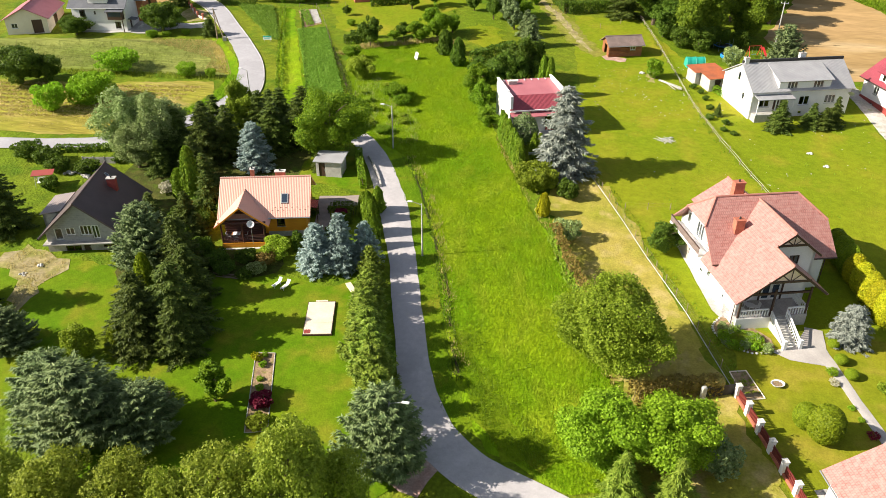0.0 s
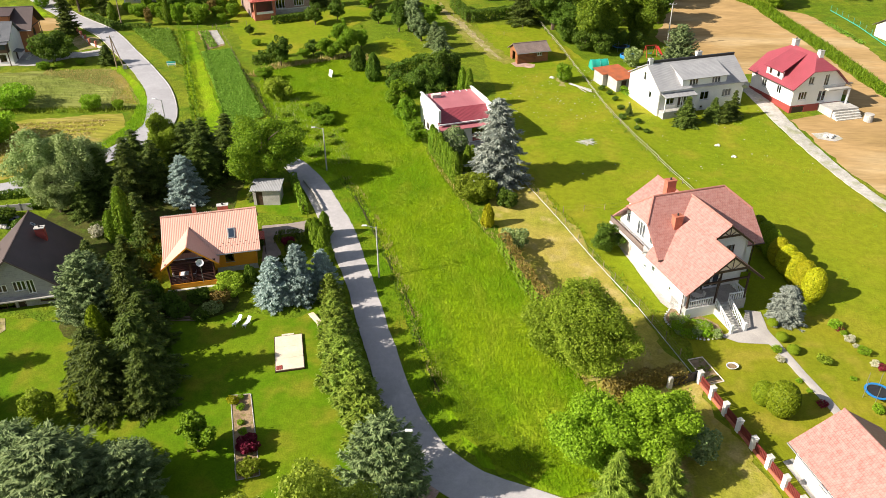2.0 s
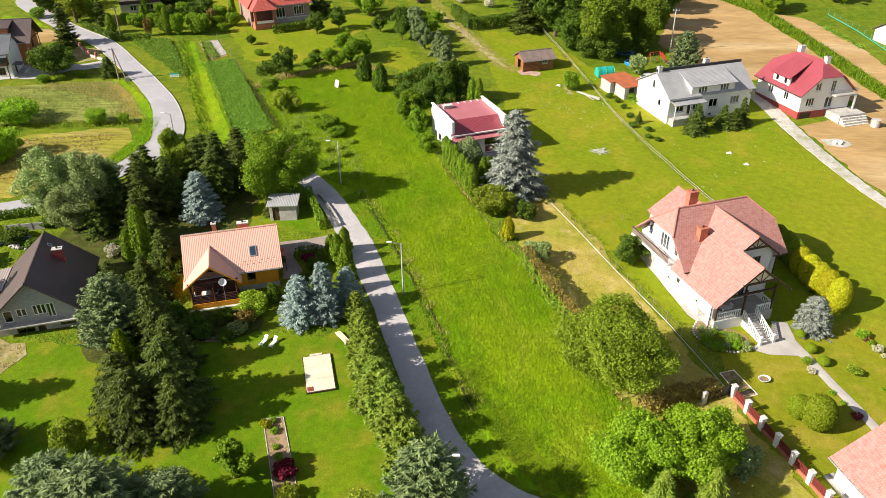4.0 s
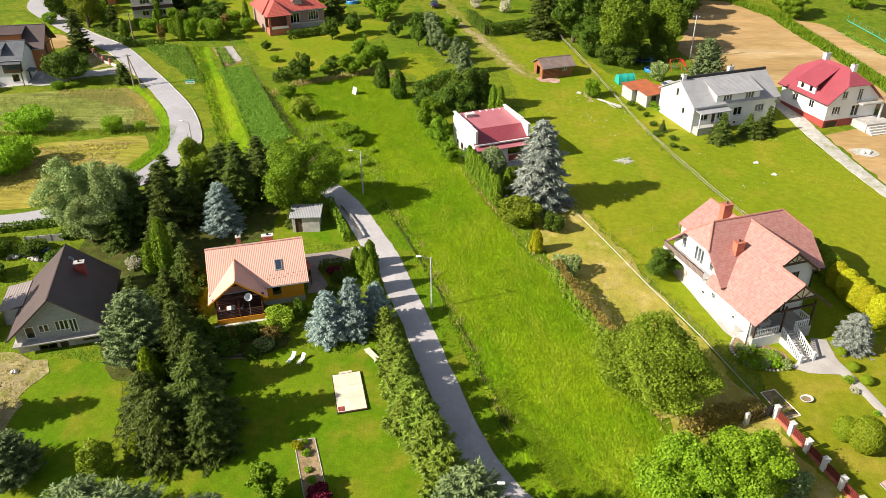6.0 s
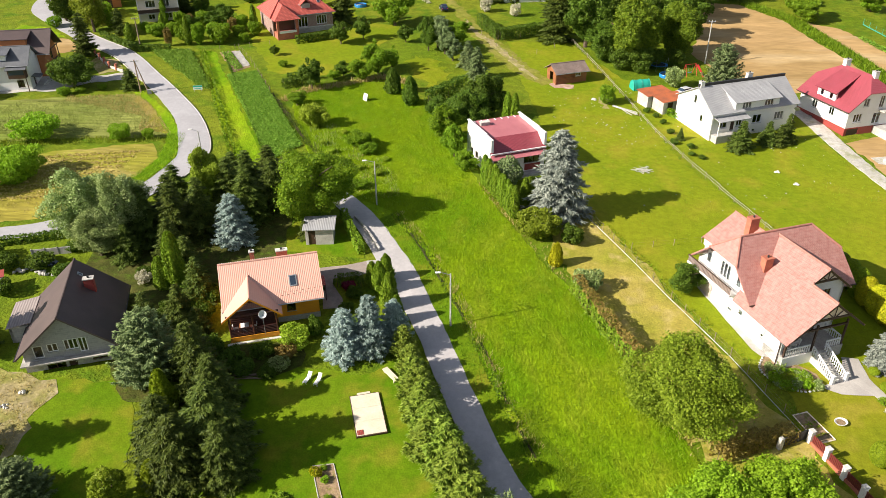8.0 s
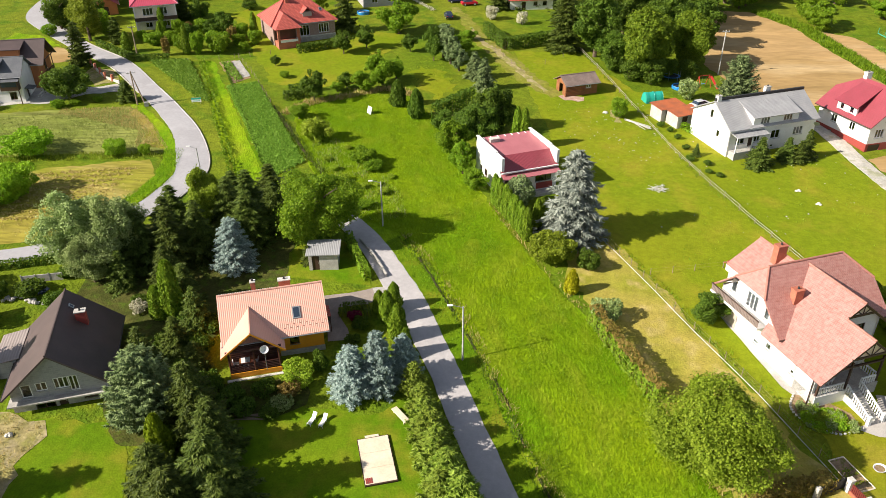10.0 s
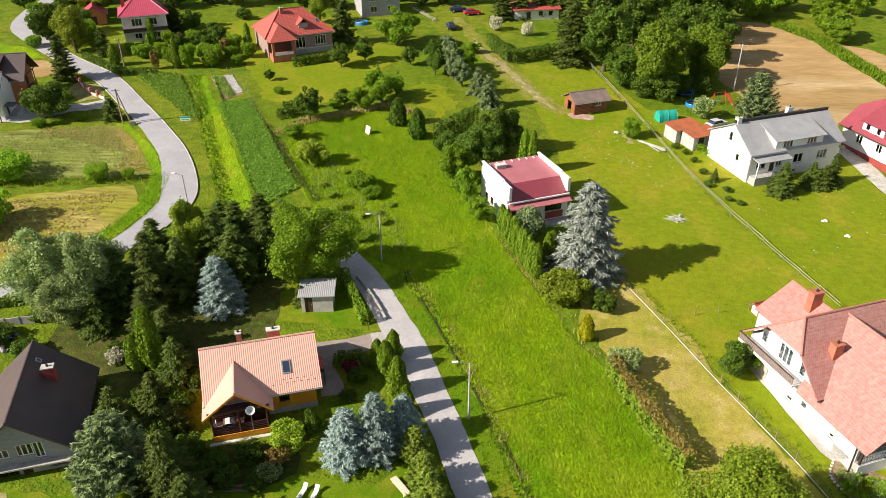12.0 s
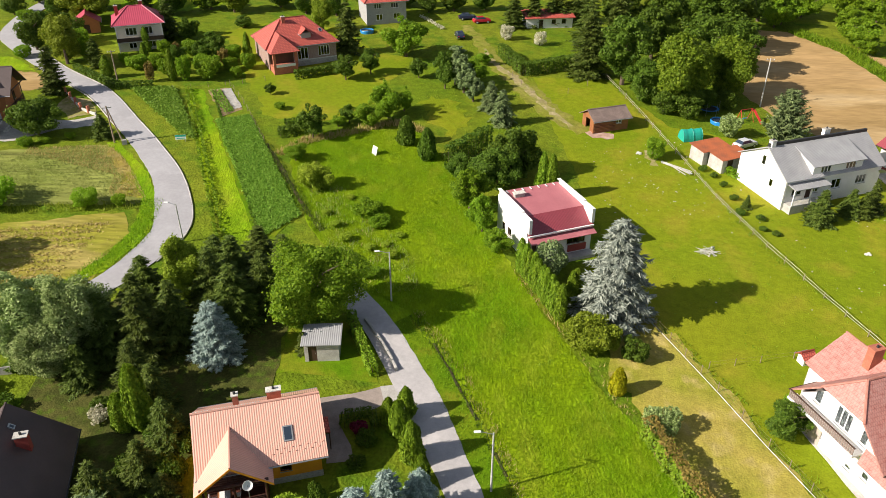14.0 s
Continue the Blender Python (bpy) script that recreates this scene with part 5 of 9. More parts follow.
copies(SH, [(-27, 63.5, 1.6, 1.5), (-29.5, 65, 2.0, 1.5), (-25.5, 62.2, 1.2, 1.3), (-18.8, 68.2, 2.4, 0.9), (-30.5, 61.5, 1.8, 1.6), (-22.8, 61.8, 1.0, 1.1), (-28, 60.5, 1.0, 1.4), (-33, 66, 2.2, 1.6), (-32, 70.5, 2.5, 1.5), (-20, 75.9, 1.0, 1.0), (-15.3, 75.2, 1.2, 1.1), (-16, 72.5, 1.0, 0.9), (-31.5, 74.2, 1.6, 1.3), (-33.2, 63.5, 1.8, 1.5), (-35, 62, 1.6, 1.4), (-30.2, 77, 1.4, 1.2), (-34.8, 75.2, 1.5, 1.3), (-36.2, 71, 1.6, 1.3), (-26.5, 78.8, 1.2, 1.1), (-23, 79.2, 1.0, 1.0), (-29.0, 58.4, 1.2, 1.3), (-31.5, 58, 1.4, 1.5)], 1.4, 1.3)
MX = bush(31.6, 66.4, 0.9, 0.8, L_olive, "mixed flowering plants in the rockery", 60, 420, 0.1, group="rockery plants")
MY = bush(30.4, 63.4, 0.7, 0.6, L_willow, "grey-leaved clump in the rockery", 106, 320, 0.09, group="grey rockery plants")
MZ = bush(33.2, 62.4, 0.7, 0.6, L_lime, "bright green clump in the rockery", 107, 320, 0.09, group="green rockery plants")
rng_ = random.Random(4)
spots = [(29.6 + 4.6 * rng_.random(), 61.2 + 4.4 * rng_.random()) for _ in range(160)]
spots = [p for p in spots if (p[1] - 61.0) * 0.9 + (p[0] - 29.3) * 0.55 < 4.3 and (p[0] - 29.0) + (p[1] - 61.2) > 1.4]
for k_, (m_, h_, r_) in enumerate(((MX, 0.9, 0.8), (MY, 0.7, 0.6), (MZ, 0.7, 0.6))):
    copies(m_, [(x, y, rng_.uniform(0.3, 0.8), rng_.uniform(0.35, 0.65)) for x, y in spots[k_:60:3]], h_, r_)
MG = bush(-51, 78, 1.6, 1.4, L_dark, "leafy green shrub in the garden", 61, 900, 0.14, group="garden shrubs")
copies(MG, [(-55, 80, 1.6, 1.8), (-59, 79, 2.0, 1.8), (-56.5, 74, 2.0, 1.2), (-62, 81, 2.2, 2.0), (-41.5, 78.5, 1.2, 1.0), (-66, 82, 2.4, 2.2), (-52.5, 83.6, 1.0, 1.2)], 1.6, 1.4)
WF = bush(-41, 77, 1.5, 1.0, L_flower, "rounded shrub with white flowers", 62, 500, 0.12, group="white flowering shrubs")
copies(WF, [(4.2, 190.6, 3.2, 1.6), (11.2, 187, 3.0, 1.4)], 1.5, 1.0)
GS = bush(-70.4, 167.8, 2.7, 2.1, L_walnut, "leafy shrub in the upper gardens", 74, 1700, 0.16, group="upper garden shrubs")
copies(GS, [(-59.2, 162.5, 4.7, 1.5), (-55.1, 163.4, 3.6, 2.3), (-52.0, 168.3, 2.4, 1.5), (-67.8, 176.7, 2.8, 1.5), (-55.2, 166.5, 3.4, 1.9), (-57.5, 167.5, 3.2, 1.8), (-63.8, 165.4, 3.0, 1.6), (-66.6, 168.6, 2.8, 1.6), (-62, 176, 3.2, 1.8), (-73.9, 170.4, 2.3, 1.0), (-82, 172.5, 3.2, 2.0), (-87.2, 180.5, 3.5, 2.0), (-49.8, 164.6, 2.0, 1.3), (-48.6, 169.4, 3.0, 1.6), (-52.6, 173.2, 3.2, 1.7), (-38.5, 150, 1.2, 1.0), (-76, 133.6, 1.4, 1.2), (-73.4, 135.0, 1.0, 1.0), (-70.0, 136.6, 1.1, 0.9), (-95.5, 172.6, 2.4, 1.8), (-105.7, 195.0, 2.7, 2.0)], 2.7, 2.1)
GC = column(-61.6, 162.4, 6.1, 1.05, L_thuja, "slim green thuja in the upper gardens", 75, 900, 0.19, group="upper garden evergreens")
copies(GC, [(-74.4, 162.9, 4.3, 1.3), (-50.4, 176, 5, 1.0), (-72, 178, 5, 1.1), (-71, 173.4, 3.4, 0.9)], 6.1, 1.05)
GP = bush(-65.4, 161.5, 3.9, 1.0, L_copper, "purplish-brown columnar shrub in the upper garden", 105, 700, 0.17, group="purple-brown shrubs")
copies(GP, [(-66.0, 178.3, 2.0, 0.9), (-54.0, 171.0, 3.4, 1.1)], 3.9, 1.0)
YR = bush(33.4, 121.8, 0.9, 0.7, L_dark, "small young shrub along the rail fence", 76, 350, 0.13, group="young fence shrubs")
copies(YR, [(33.0, 125.7, 0.9, 0.6), (32.4, 128.5, 0.8, 0.6), (33.0, 117.7, 0.9, 0.7), (35.4, 116.3, 0.8, 0.7), (34.8, 113.5, 0.7, 0.6), (31.2, 130.5, 0.9, 0.7), (36.2, 112.4, 0.6, 0.6)], 0.9, 0.7)
# clipped hedges
hedge([(11.1, 77), (13.5, 69.6), (15.8, 64.2)], 2.3, 1.2, L_thuja, "clipped green hedge with copper-brown tops", 63, top=L_copper, bumps=0.2)
hedge([(20.4, 51.6), (24.4, 53.4), (28.6, 54.6)], 1.7, 1.2, L_copper, "clipped hedge of copper-brown beech", 64, bumps=0.2)
hedge([(-18.8, 92.5), (-17.2, 88), (-15.4, 83.7)], 1.5, 0.9, L_thuja, "clipped green hedge beside the lane", 65)
hedge([(2.4, 180), (6.3, 168.6), (21.4, 176.6)], 2.5, 1.6, L_dark, "tall clipped dark hedge round the far garden", 66, 16, 0.17)
hedge([(-8.4, 128.3), (-1.6, 136.4)], 4.0, 1.5, L_dark, "tall dark clipped thuja hedge", 67, 18, 0.16)
hedge([(-36.5, 139), (-31.5, 140.8)], 1.5, 1.4, L_dark, "low clipped box hedge", 68, 16, 0.17, group="orchard hedges")
hedge([(-36, 142), (-31, 143.8)], 1.5, 1.2, L_dark, "low clipped box hedge", 69, 16, 0.17, group="orchard hedges")
hedge([(-82, 166.4), (-74.5, 160.4), (-70.6, 157.6), (-64, 158.6)], 1.2, 1.1, L_dark, "dark hedge beside the village road", 70, 16, 0.17)
hedge([(-63, 84.2), (-53, 87.2)], 1.0, 0.9, L_dark, "low hedge under the road", 71, 18, 0.15)
hedge([(32, 134.3), (36.5, 127.6)], 1.0, 1.0, L_walnut, "low leafy hedge beside the rusty sheds", 72, 16, 0.16)
hedge([(-38.5, 164.5), (-31, 168.5)], 1.5, 1.6, L_dark, "dark shrub border before the red house", 73, 14, 0.2)

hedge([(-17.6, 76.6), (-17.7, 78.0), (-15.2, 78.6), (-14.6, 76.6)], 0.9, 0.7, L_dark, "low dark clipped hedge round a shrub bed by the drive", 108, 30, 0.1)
bush(-16.2, 76.4, 1.1, 0.9, L_plum, "dark reddish shrub in the hedged bed", 130, 700, 0.1)
bush(-21.8, 62.9, 1.2, 1.2, L_willow, "grey-green shrub before the orange house", 109, 700, 0.11)
bush(44.0, 57.8, 0.8, 0.8, L_olive, "low border plants along the lawn", 110, 400, 0.1)

FR = bush(47.4, 63.6, 0.9, 0.8, L_lime, "leafy border plant along the garden's edge", 116, 420, 0.1, group="border plants")
copies(FR, [(47.9, 62.4, 0.52, 0.43), (48.8, 59.4, 0.83, 0.72), (40.4, 54.9, 0.38, 0.36), (40.9, 53.5, 0.38, 0.32), (39.6, 59.4, 0.68, 0.58), (46.5, 51.0, 0.98, 0.58), (46.0, 55.4, 0.38, 0.36), (-14.9, 48.6, 0.52, 0.43), (-14.4, 46.8, 0.38, 0.36), (-13.9, 45.6, 0.6, 0.43), (-15.2, 49.9, 0.45, 0.36)], 0.9, 0.8)
FW = bush(48.1, 61.4, 0.7, 0.6, L_flower, "white flowering border plant", 117, 260, 0.08, group="white border plants")
copies(FW, [(49.1, 57.6, 0.6, 0.5), (39.5, 57.9, 0.6, 0.5), (48.4, 60.4, 0.4, 0.4)], 0.7, 0.6)
FP = bush(49.6, 57.0, 0.8, 0.6, L_plum, "reddish plant in the garden border", 118, 260, 0.08, group="reddish border plants")
copies(FP, [(41.4, 51.7, 0.6, 0.6), (47.7, 63.0, 0.6, 0.5)], 0.8, 0.6)


# ---------------------------------------------------------------- houses
def gable_top(w, ze, zr):
    return [(0, ze), (w / 2, zr), (w, ze)]


def orange_house():
    h = thing("house", at(-24.6, 73.7, 15.7), "orange timber house with salmon metal roof and dark log porch", "house")
    x0, x1, y0, y1, ze, zr = -4.95, 4.95, -3.75, 3.75, 3.05, 5.75
    top = 3.1
    gt = gable_top(y1 - y0 - 0.6, 3.35, zr - 0.2)
    walls4(h, x0, x1, y0, y1, -0.5, {"front": top, "back": top, "right": gt, "left": gt}, M_orange,
           {"front": [(6.3, 7.3, 1.0, 2.2, 0)], "right": [(1.5, 2.7, 1.0, 2.2, 1), (4.6, 5.6, 0.2, 2.2, "door")], "back": [(2, 3.4, 1.0, 2.2), (6, 7.4, 1.0, 2.2)]}, M_darkframe)
    gable_roof(h, -5.55, 5.55, -4.5, 4.5, 2.65, 5.98, R_orange, 0.14, "x", "salmon ribbed metal sheet")
    # the cross gable over the porch
    r0, r1, zr2, zl = -2.45, -6.1, 4.95, 2.35
    for s in (-1, 1):
        e = r0 + s * 3.25
        k = [(e, -3.3, zl), (e, r1, zl), (r0, r1, zr2), (r0, -1.2, zr2)]
        part("porch_roof_slope", slabm(k if s < 0 else [k[1], k[0], k[3], k[2]], 0.13), R_orange, h)
        part("barge_board", slabm([(r0, r1 - 0.03, zr2 - 0.02), (r0, r1 - 0.03, zr2 - 0.24), (e, r1 - 0.03, zl - 0.24), (e, r1 - 0.03, zl - 0.02)][::s], 0.05), M_orange, h)
    part("ridge_cap", rodm((r0, -1.3, zr2 + 0.01), (r0, r1, zr2 + 0.01), 0.1), R_orange, h)
    # log wall behind the porch, its logs one by one
    for k in range(11):
        z = 0.12 + k * 0.25
        part("log", rodm((-4.9, -3.9, z), (-0.1, -3.9, z), 0.14, None, 8), M_log, h)
    for k in range(5):
        w = 2.2 - k * 0.42
        part("log", rodm((r0 - w, -3.9, 2.87 + k * 0.25), (r0 + w, -3.9, 2.87 + k * 0.25), 0.14, None, 8), M_log, h)
    part("porch_floor", boxm(-5.0, 0.2, -5.98, -3.76, -0.4, 0.1), M_log, h)
    part("porch_base", boxm(-5.02, 0.22, -6.06, -5.985, -0.7, 0.14), M_orange, h, "orange boarding below the porch")
    for x in (-4.9, -2.45, 0.1):
        part("post", rodm((x, -5.9, 0.1), (x, -5.9, 2.75), 0.11, None, 8), M_log, h)
    part("beam", rodm((-5.2, -5.9, 2.8), (0.4, -5.9, 2.8), 0.13, None, 8), M_log, h)
    for z in (0.3, 0.5, 0.7, 0.9, 1.08):
        part("rail", rodm((-4.9, -5.9, z), (0.1, -5.9, z), 0.07), M_log, h)
    part("wall_edging", boxm(-5.4, 0.8, -6.55, -6.2, -0.75, -0.42), M_palestone, h)
    part("plinth", boxm(0.25, 5.0, -3.82, -3.75, -0.4, 0.35), M_plinth, h)
    chimney(h, -1.7, 0.7, 5.0, 6.75, M_chimney, 0.24, 0.24, M_palestone)
    chimney(h, 1.6, 1.3, 4.9, 6.1, M_chimney, 0.62, 0.28, M_palestone)
    roof_window(h, (2.4, -3.0, 3.75), (1, 0, 0), (0, 0.8, 0.59), 0.85, 1.35)
    # snow guards low on the front slope
    for k in range(14):
        x, y = 0.9 + k * 0.33, -3.75 + 0.3 * (k % 2)
        z = 2.65 + (y + 4.5) * 0.74
        part("snow_guard", boxm(x, x + 0.12, y - 0.03, y + 0.03, z, z + 0.07), R_orange, h)
    for k in range(24):
        part("ridge_clip", boxm(-5.3 + k * 0.24, -5.2 + k * 0.24, -0.05, 0.05, 6.06, 6.12), M_palestone, h)
    # satellite dish on a mast
    d = part("dish_mast", rodm((-1.3, -6.2, 0.1), (-1.3, -6.2, 2.75), 0.035), M_metal, h)
    bm = bmesh.new()
    bmesh.ops.create_uvsphere(bm, u_segments=18, v_segments=10, radius=0.75)
    bmesh.ops.delete(bm, geom=[v for v in bm.verts if v.co.z > -0.48], context="VERTS")
    bmesh.ops.solidify(bm, geom=bm.faces[:], thickness=0.02)
    bm.transform(pose(-1.3, -6.25, 2.8, 62, 0, 12) @ Matrix.Translation((0, 0, 0.6)))
    part("dish", bm, M_frame, d, "white satellite dish")
    # side awning with a red roof
    part("awning", slabm([(4.98, -1.2, 2.3), (6.1, -1.2, 2.1), (6.1, 0.9, 2.1), (4.98, 0.9, 2.3)], 0.08), R_red, h, "small red awning")
    for y in (-1.1, 0.8):
        part("awning_post", rodm((6.0, y, -0.3), (6.0, y, 2.05), 0.05), M_timber, h)


def brown_house():
    h = thing("house", at(-44.8, 67.7, 16.2), "unrendered grey block house with steep dark brown roof", "house")
    W, v0, v1, ze, zr = 4.35, -5.3, 5.2, 2.15, 6.05
    gt = [(0, ze), (W, zr - 0.1), (2 * W, ze)]
    walls4(h, -W, W, v0, v1, 0.95, {"front": gt, "back": gt, "right": ze, "left": ze}, M_greywall,
           {"front": [(1.0, 1.95, 1.2, 2.7, 0), (2.35, 3.4, 1.75, 2.75, 1), (4.0, 5.35, 1.7, 3.0, 2), (5.37, 6.2, 1.2, 3.0, 1)],
            "right": [(3, 4.2, 1.2, 2.0)]}, M_frame)
    walls4(h, -W - 0.1, W + 0.1, v0 - 0.1, v1 + 0.1, -1.2, 0.8, M_plinth, {"front": [(2.0, 3.8, -0.35, 0.45, 1), (4.1, 4.9, -0.9, 0.5, "door"), (6.4, 8.0, 0.05, 0.6, 1)]}, M_darkframe)
    part("floor_slab", boxm(-W - 0.35, W + 0.25, v0 - 0.75, v1 + 0.1, 0.8, 0.95), M_concrete, h)
    for s in (-1, 1):
        e = s * 5.0
        q = [(e, 5.7, 1.85), (e, -6.1, 1.85), (0, -6.1, 6.27), (0, 5.7, 6.27)]
        part("roof_slope", slabm(q if s < 0 else [q[1], q[0], q[3], q[2]], 0.16), R_brown, h)
        part("gutter", rodm((e * 1.012, 5.7, 1.8), (e * 1.012, -6.1, 1.8), 0.07), M_black, h)
    part("ridge_cap", rodm((0, 5.7, 6.28), (0, -6.1, 6.28), 0.11), R_brown, h)
    chimney(h, 1.9, 1.6, 4.0, 5.85, M_redplinth, 0.5, 0.33, M_concrete)
    roof_window(h, (1.0, 3.2, 5.4), (0, 1, 0), (-0.75, 0, 0.66), 0.5, 0.6)
    # lean-to with a ribbed roof
    part("lean_to_roof", slabm([(-7.0, -0.3, 2.1), (-4.4, -0.3, 2.5), (-4.4, 5.0, 2.5), (-7.0, 5.0, 2.1)], 0.08), R_lean, h, "ribbed grey-brown sheet roof")
    wall(h, (-6.8, 4.8), (-6.8, 0.0), -0.8, 1.95, M_greywall)
    wall(h, (-6.8, 0.0), (-4.4, 0.0), -0.8, 2.0, M_greywall)


def flat_house():
    h = thing("house", at(4.4, 110.3, 21.6), "white flat-roofed house with faded maroon sheet roof", "house")
    w, d = 4.55, 4.5
    walls4(h, -w, w, -d, d, -0.8, {"front": 3.3, "back": 5.3, "left": 5.95, "right": 5.95}, M_white,
           {"left": [(3.0, 4.0, 1.0, 2.1), (1.3, 2.1, 1.0, 2.1)], "front": [(0.6, 1.3, 0.2, 2.4, "door"), (1.9, 2.7, 1.6, 2.7, 0), (5.6, 8.2, 1.3, 2.8, 2)], "right": [(3, 4.4, 1, 2.2)]}, M_darkframe)
    part("roof_slope", slabm([(-w + 0.32, -2.5, 5.35), (w - 0.32, -2.5, 5.35), (w - 0.32, d, 5.6), (-w + 0.32, d, 5.6)], 0.14), R_flat, h)
    part("roof_slope", slabm([(-w + 0.02, -d - 0.25, 3.75), (w - 0.02, -d - 0.25, 3.75), (w - 0.02, -2.48, 5.37), (-w + 0.02, -2.48, 5.37)], 0.12), R_maroon, h, "steep maroon front slope")
    part("gutter", boxm(-w, w, -d - 0.45, -d - 0.25, 3.55, 3.75), M_frame, h)
    part("canopy", slabm([(-w, -d - 1.3, 3.0), (w, -d - 1.3, 3.0), (w, -d - 0.02, 3.35), (-w, -d - 0.02, 3.35)], 0.08), R_flat, h)
    for x in (-w, w - 0.32):
        part("parapet", boxm(x - 0.04, x + 0.36, -2.55, d + 0.04, 5.955, 6.1), M_white, h)
        part("parapet", boxm(x - 0.04, x + 0.36, -d - 0.3, -2.6, 4.0, 5.96), M_white, h)
    c = part("chimney", boxm(-3.2, -1.8, 2.2, 2.9, 5.4, 6.0), M_concrete, h)
    part("chimney_cap", boxm(-3.3, -1.7, 2.1, 3.0, 6.002, 6.08), M_palestone, c)
    for k in range(7):
        part("roof_clamp", boxm(-3.6 + k * 1.15, -3.5 + k * 1.15, 3.6, 4.3, 5.62, 5.7), M_frame, h)
    part("terrace", boxm(-w, w, -d - 1.4, -d - 0.02, -0.9, 0.0), M_concrete, h)
    part("shutter", boxm(1.2, 3.9, -d - 0.07, -d - 0.02, 0.15, 1.15), M_redplinth, h, "dark red boarding under the windows")


def white_house():
    h = thing("house", at(45.6, 126.4, 20.1), "long white rendered house with pale grey sheet roof", "house")
    L, v0, v1, ze, zr = 8.6, -4.6, 5.2, 4.35, 7.6
    gt = [(0, ze), (4.4, zr - 0.15), (9.2, ze + 0.4)]
    gl = [(0, ze + 0.4), (4.8, zr - 0.15), (9.2, ze)]
    walls4(h, -L, L, v0, v1, -0.5, {"front": ze, "back": ze + 0.4, "right": gt, "left": gl}, M_white,
           {"front": [(1.4, 3.2, 1.5, 3.1, 1), (3.9, 4.9, 0.8, 3.1, "door"), (5.0, 6.2, 1.5, 3.1, 1), (8.3, 10.1, 1.6, 3.1, 1), (8.6, 9.3, 0.05, 0.6, 0), (12.8, 14.7, 1.7, 3.1, 2)],
            "left": [(4.0, 4.8, 4.5, 6.0, 0), (6.2, 7.0, 2, 3.2, 0)], "right": [(3, 4.2, 1.6, 2.8)]}, M_frame)
    ym = -0.1
    part("roof_slope", slabm([(-L - 0.35, v0 - 0.45, 4.15), (L + 0.35, v0 - 0.45, 4.15), (L + 0.35, ym, zr), (-L - 0.35, ym, zr)], 0.12), R_grey, h)
    part("roof_slope", slabm([(L + 0.35, v1 + 0.4, 4.6), (-L - 0.35, v1 + 0.4, 4.6), (-L - 0.35, ym, zr), (L + 0.35, ym, zr)], 0.12), R_grey, h)
    part("ridge_wall", boxm(-L - 0.2, L + 0.3, ym - 0.06, ym + 0.3, zr - 0.1, zr + 0.4), M_black, h, "low black-tarred wall along the ridge")
    chimney(h, -L + 0.4, ym + 0.1, zr - 0.4, zr + 0.75, M_white)
    chimney(h, 2.0, ym + 0.9, zr - 0.8, zr + 0.9, M_white, 0.5, 0.3)
    # wide shed dormer
    a, b = -4.3, 4.6
    wall(h, (a, v0), (b, v0), ze + 0.002, 5.75, M_white, [(1.4, 3.2, 4.42, 5.62), (5.9, 7.7, 4.42, 5.62)], 0.25)
    for hole in ((1.4, 3.2, 4.42, 5.62), (5.9, 7.7, 4.42, 5.62)):
        window(h, (a, v0), (b, v0), hole, M_frame, 2)
    for x, s in ((a, 0), (b - 0.25, 1)):
        bm = bmesh.new()
        vs = [bm.verts.new((xx, y, z)) for xx in (x, x + 0.25) for y, z in ((v0 + 0.25, 4.5), (v0 + 0.25, 5.75), (-1.0, 6.75))]
        for f in ((0, 1, 2), (5, 4, 3), (0, 3, 4, 1), (1, 4, 5, 2), (2, 5, 3, 0)):
            bm.faces.new([vs[i] for i in f])
        part("dormer_cheek", bm, M_white, h)
    part("dormer_roof", slabm([(a - 0.3, v0 - 0.4, 5.75), (b + 0.3, v0 - 0.4, 5.75), (b + 0.3, -0.3, 7.4), (a - 0.3, -0.3, 7.4)], 0.12), R_grey, h)
    # porch roof and balcony over the entrance
    part("porch_roof", slabm([(-8.3, v0 - 1.7, 3.35), (-2.0, v0 - 1.7, 3.35), (-2.0, v0 - 0.02, 3.65), (-8.3, v0 - 0.02, 3.65)], 0.12), R_grey, h)
    part("porch_floor", boxm(-8.3, -2.0, v0 - 1.5, v0 - 0.02, -0.5, 0.75), M_concrete, h)
    for x in (-8.2, -5.2, -2.1):
        part("post", boxm(x, x + 0.15, v0 - 1.5, v0 - 1.35, 0.752, 3.25), M_frame, h)
    railing(h, (-8.2, v0 - 1.42, 0.76), (-2.0, v0 - 1.42, 0.76), 0.9, M_frame)
    part("downpipe", rodm((-L + 0.2, v0 - 0.08, 0), (-L + 0.2, v0 - 0.08, 4.1), 0.06), M_metal, h)
    d = part("dish", rodm((L - 0.1, v0 - 0.35, 3.2), (L - 0.05, v0 - 0.3, 3.25), 0.5, 0.4, 14), M_metal, h, "grey satellite dish")


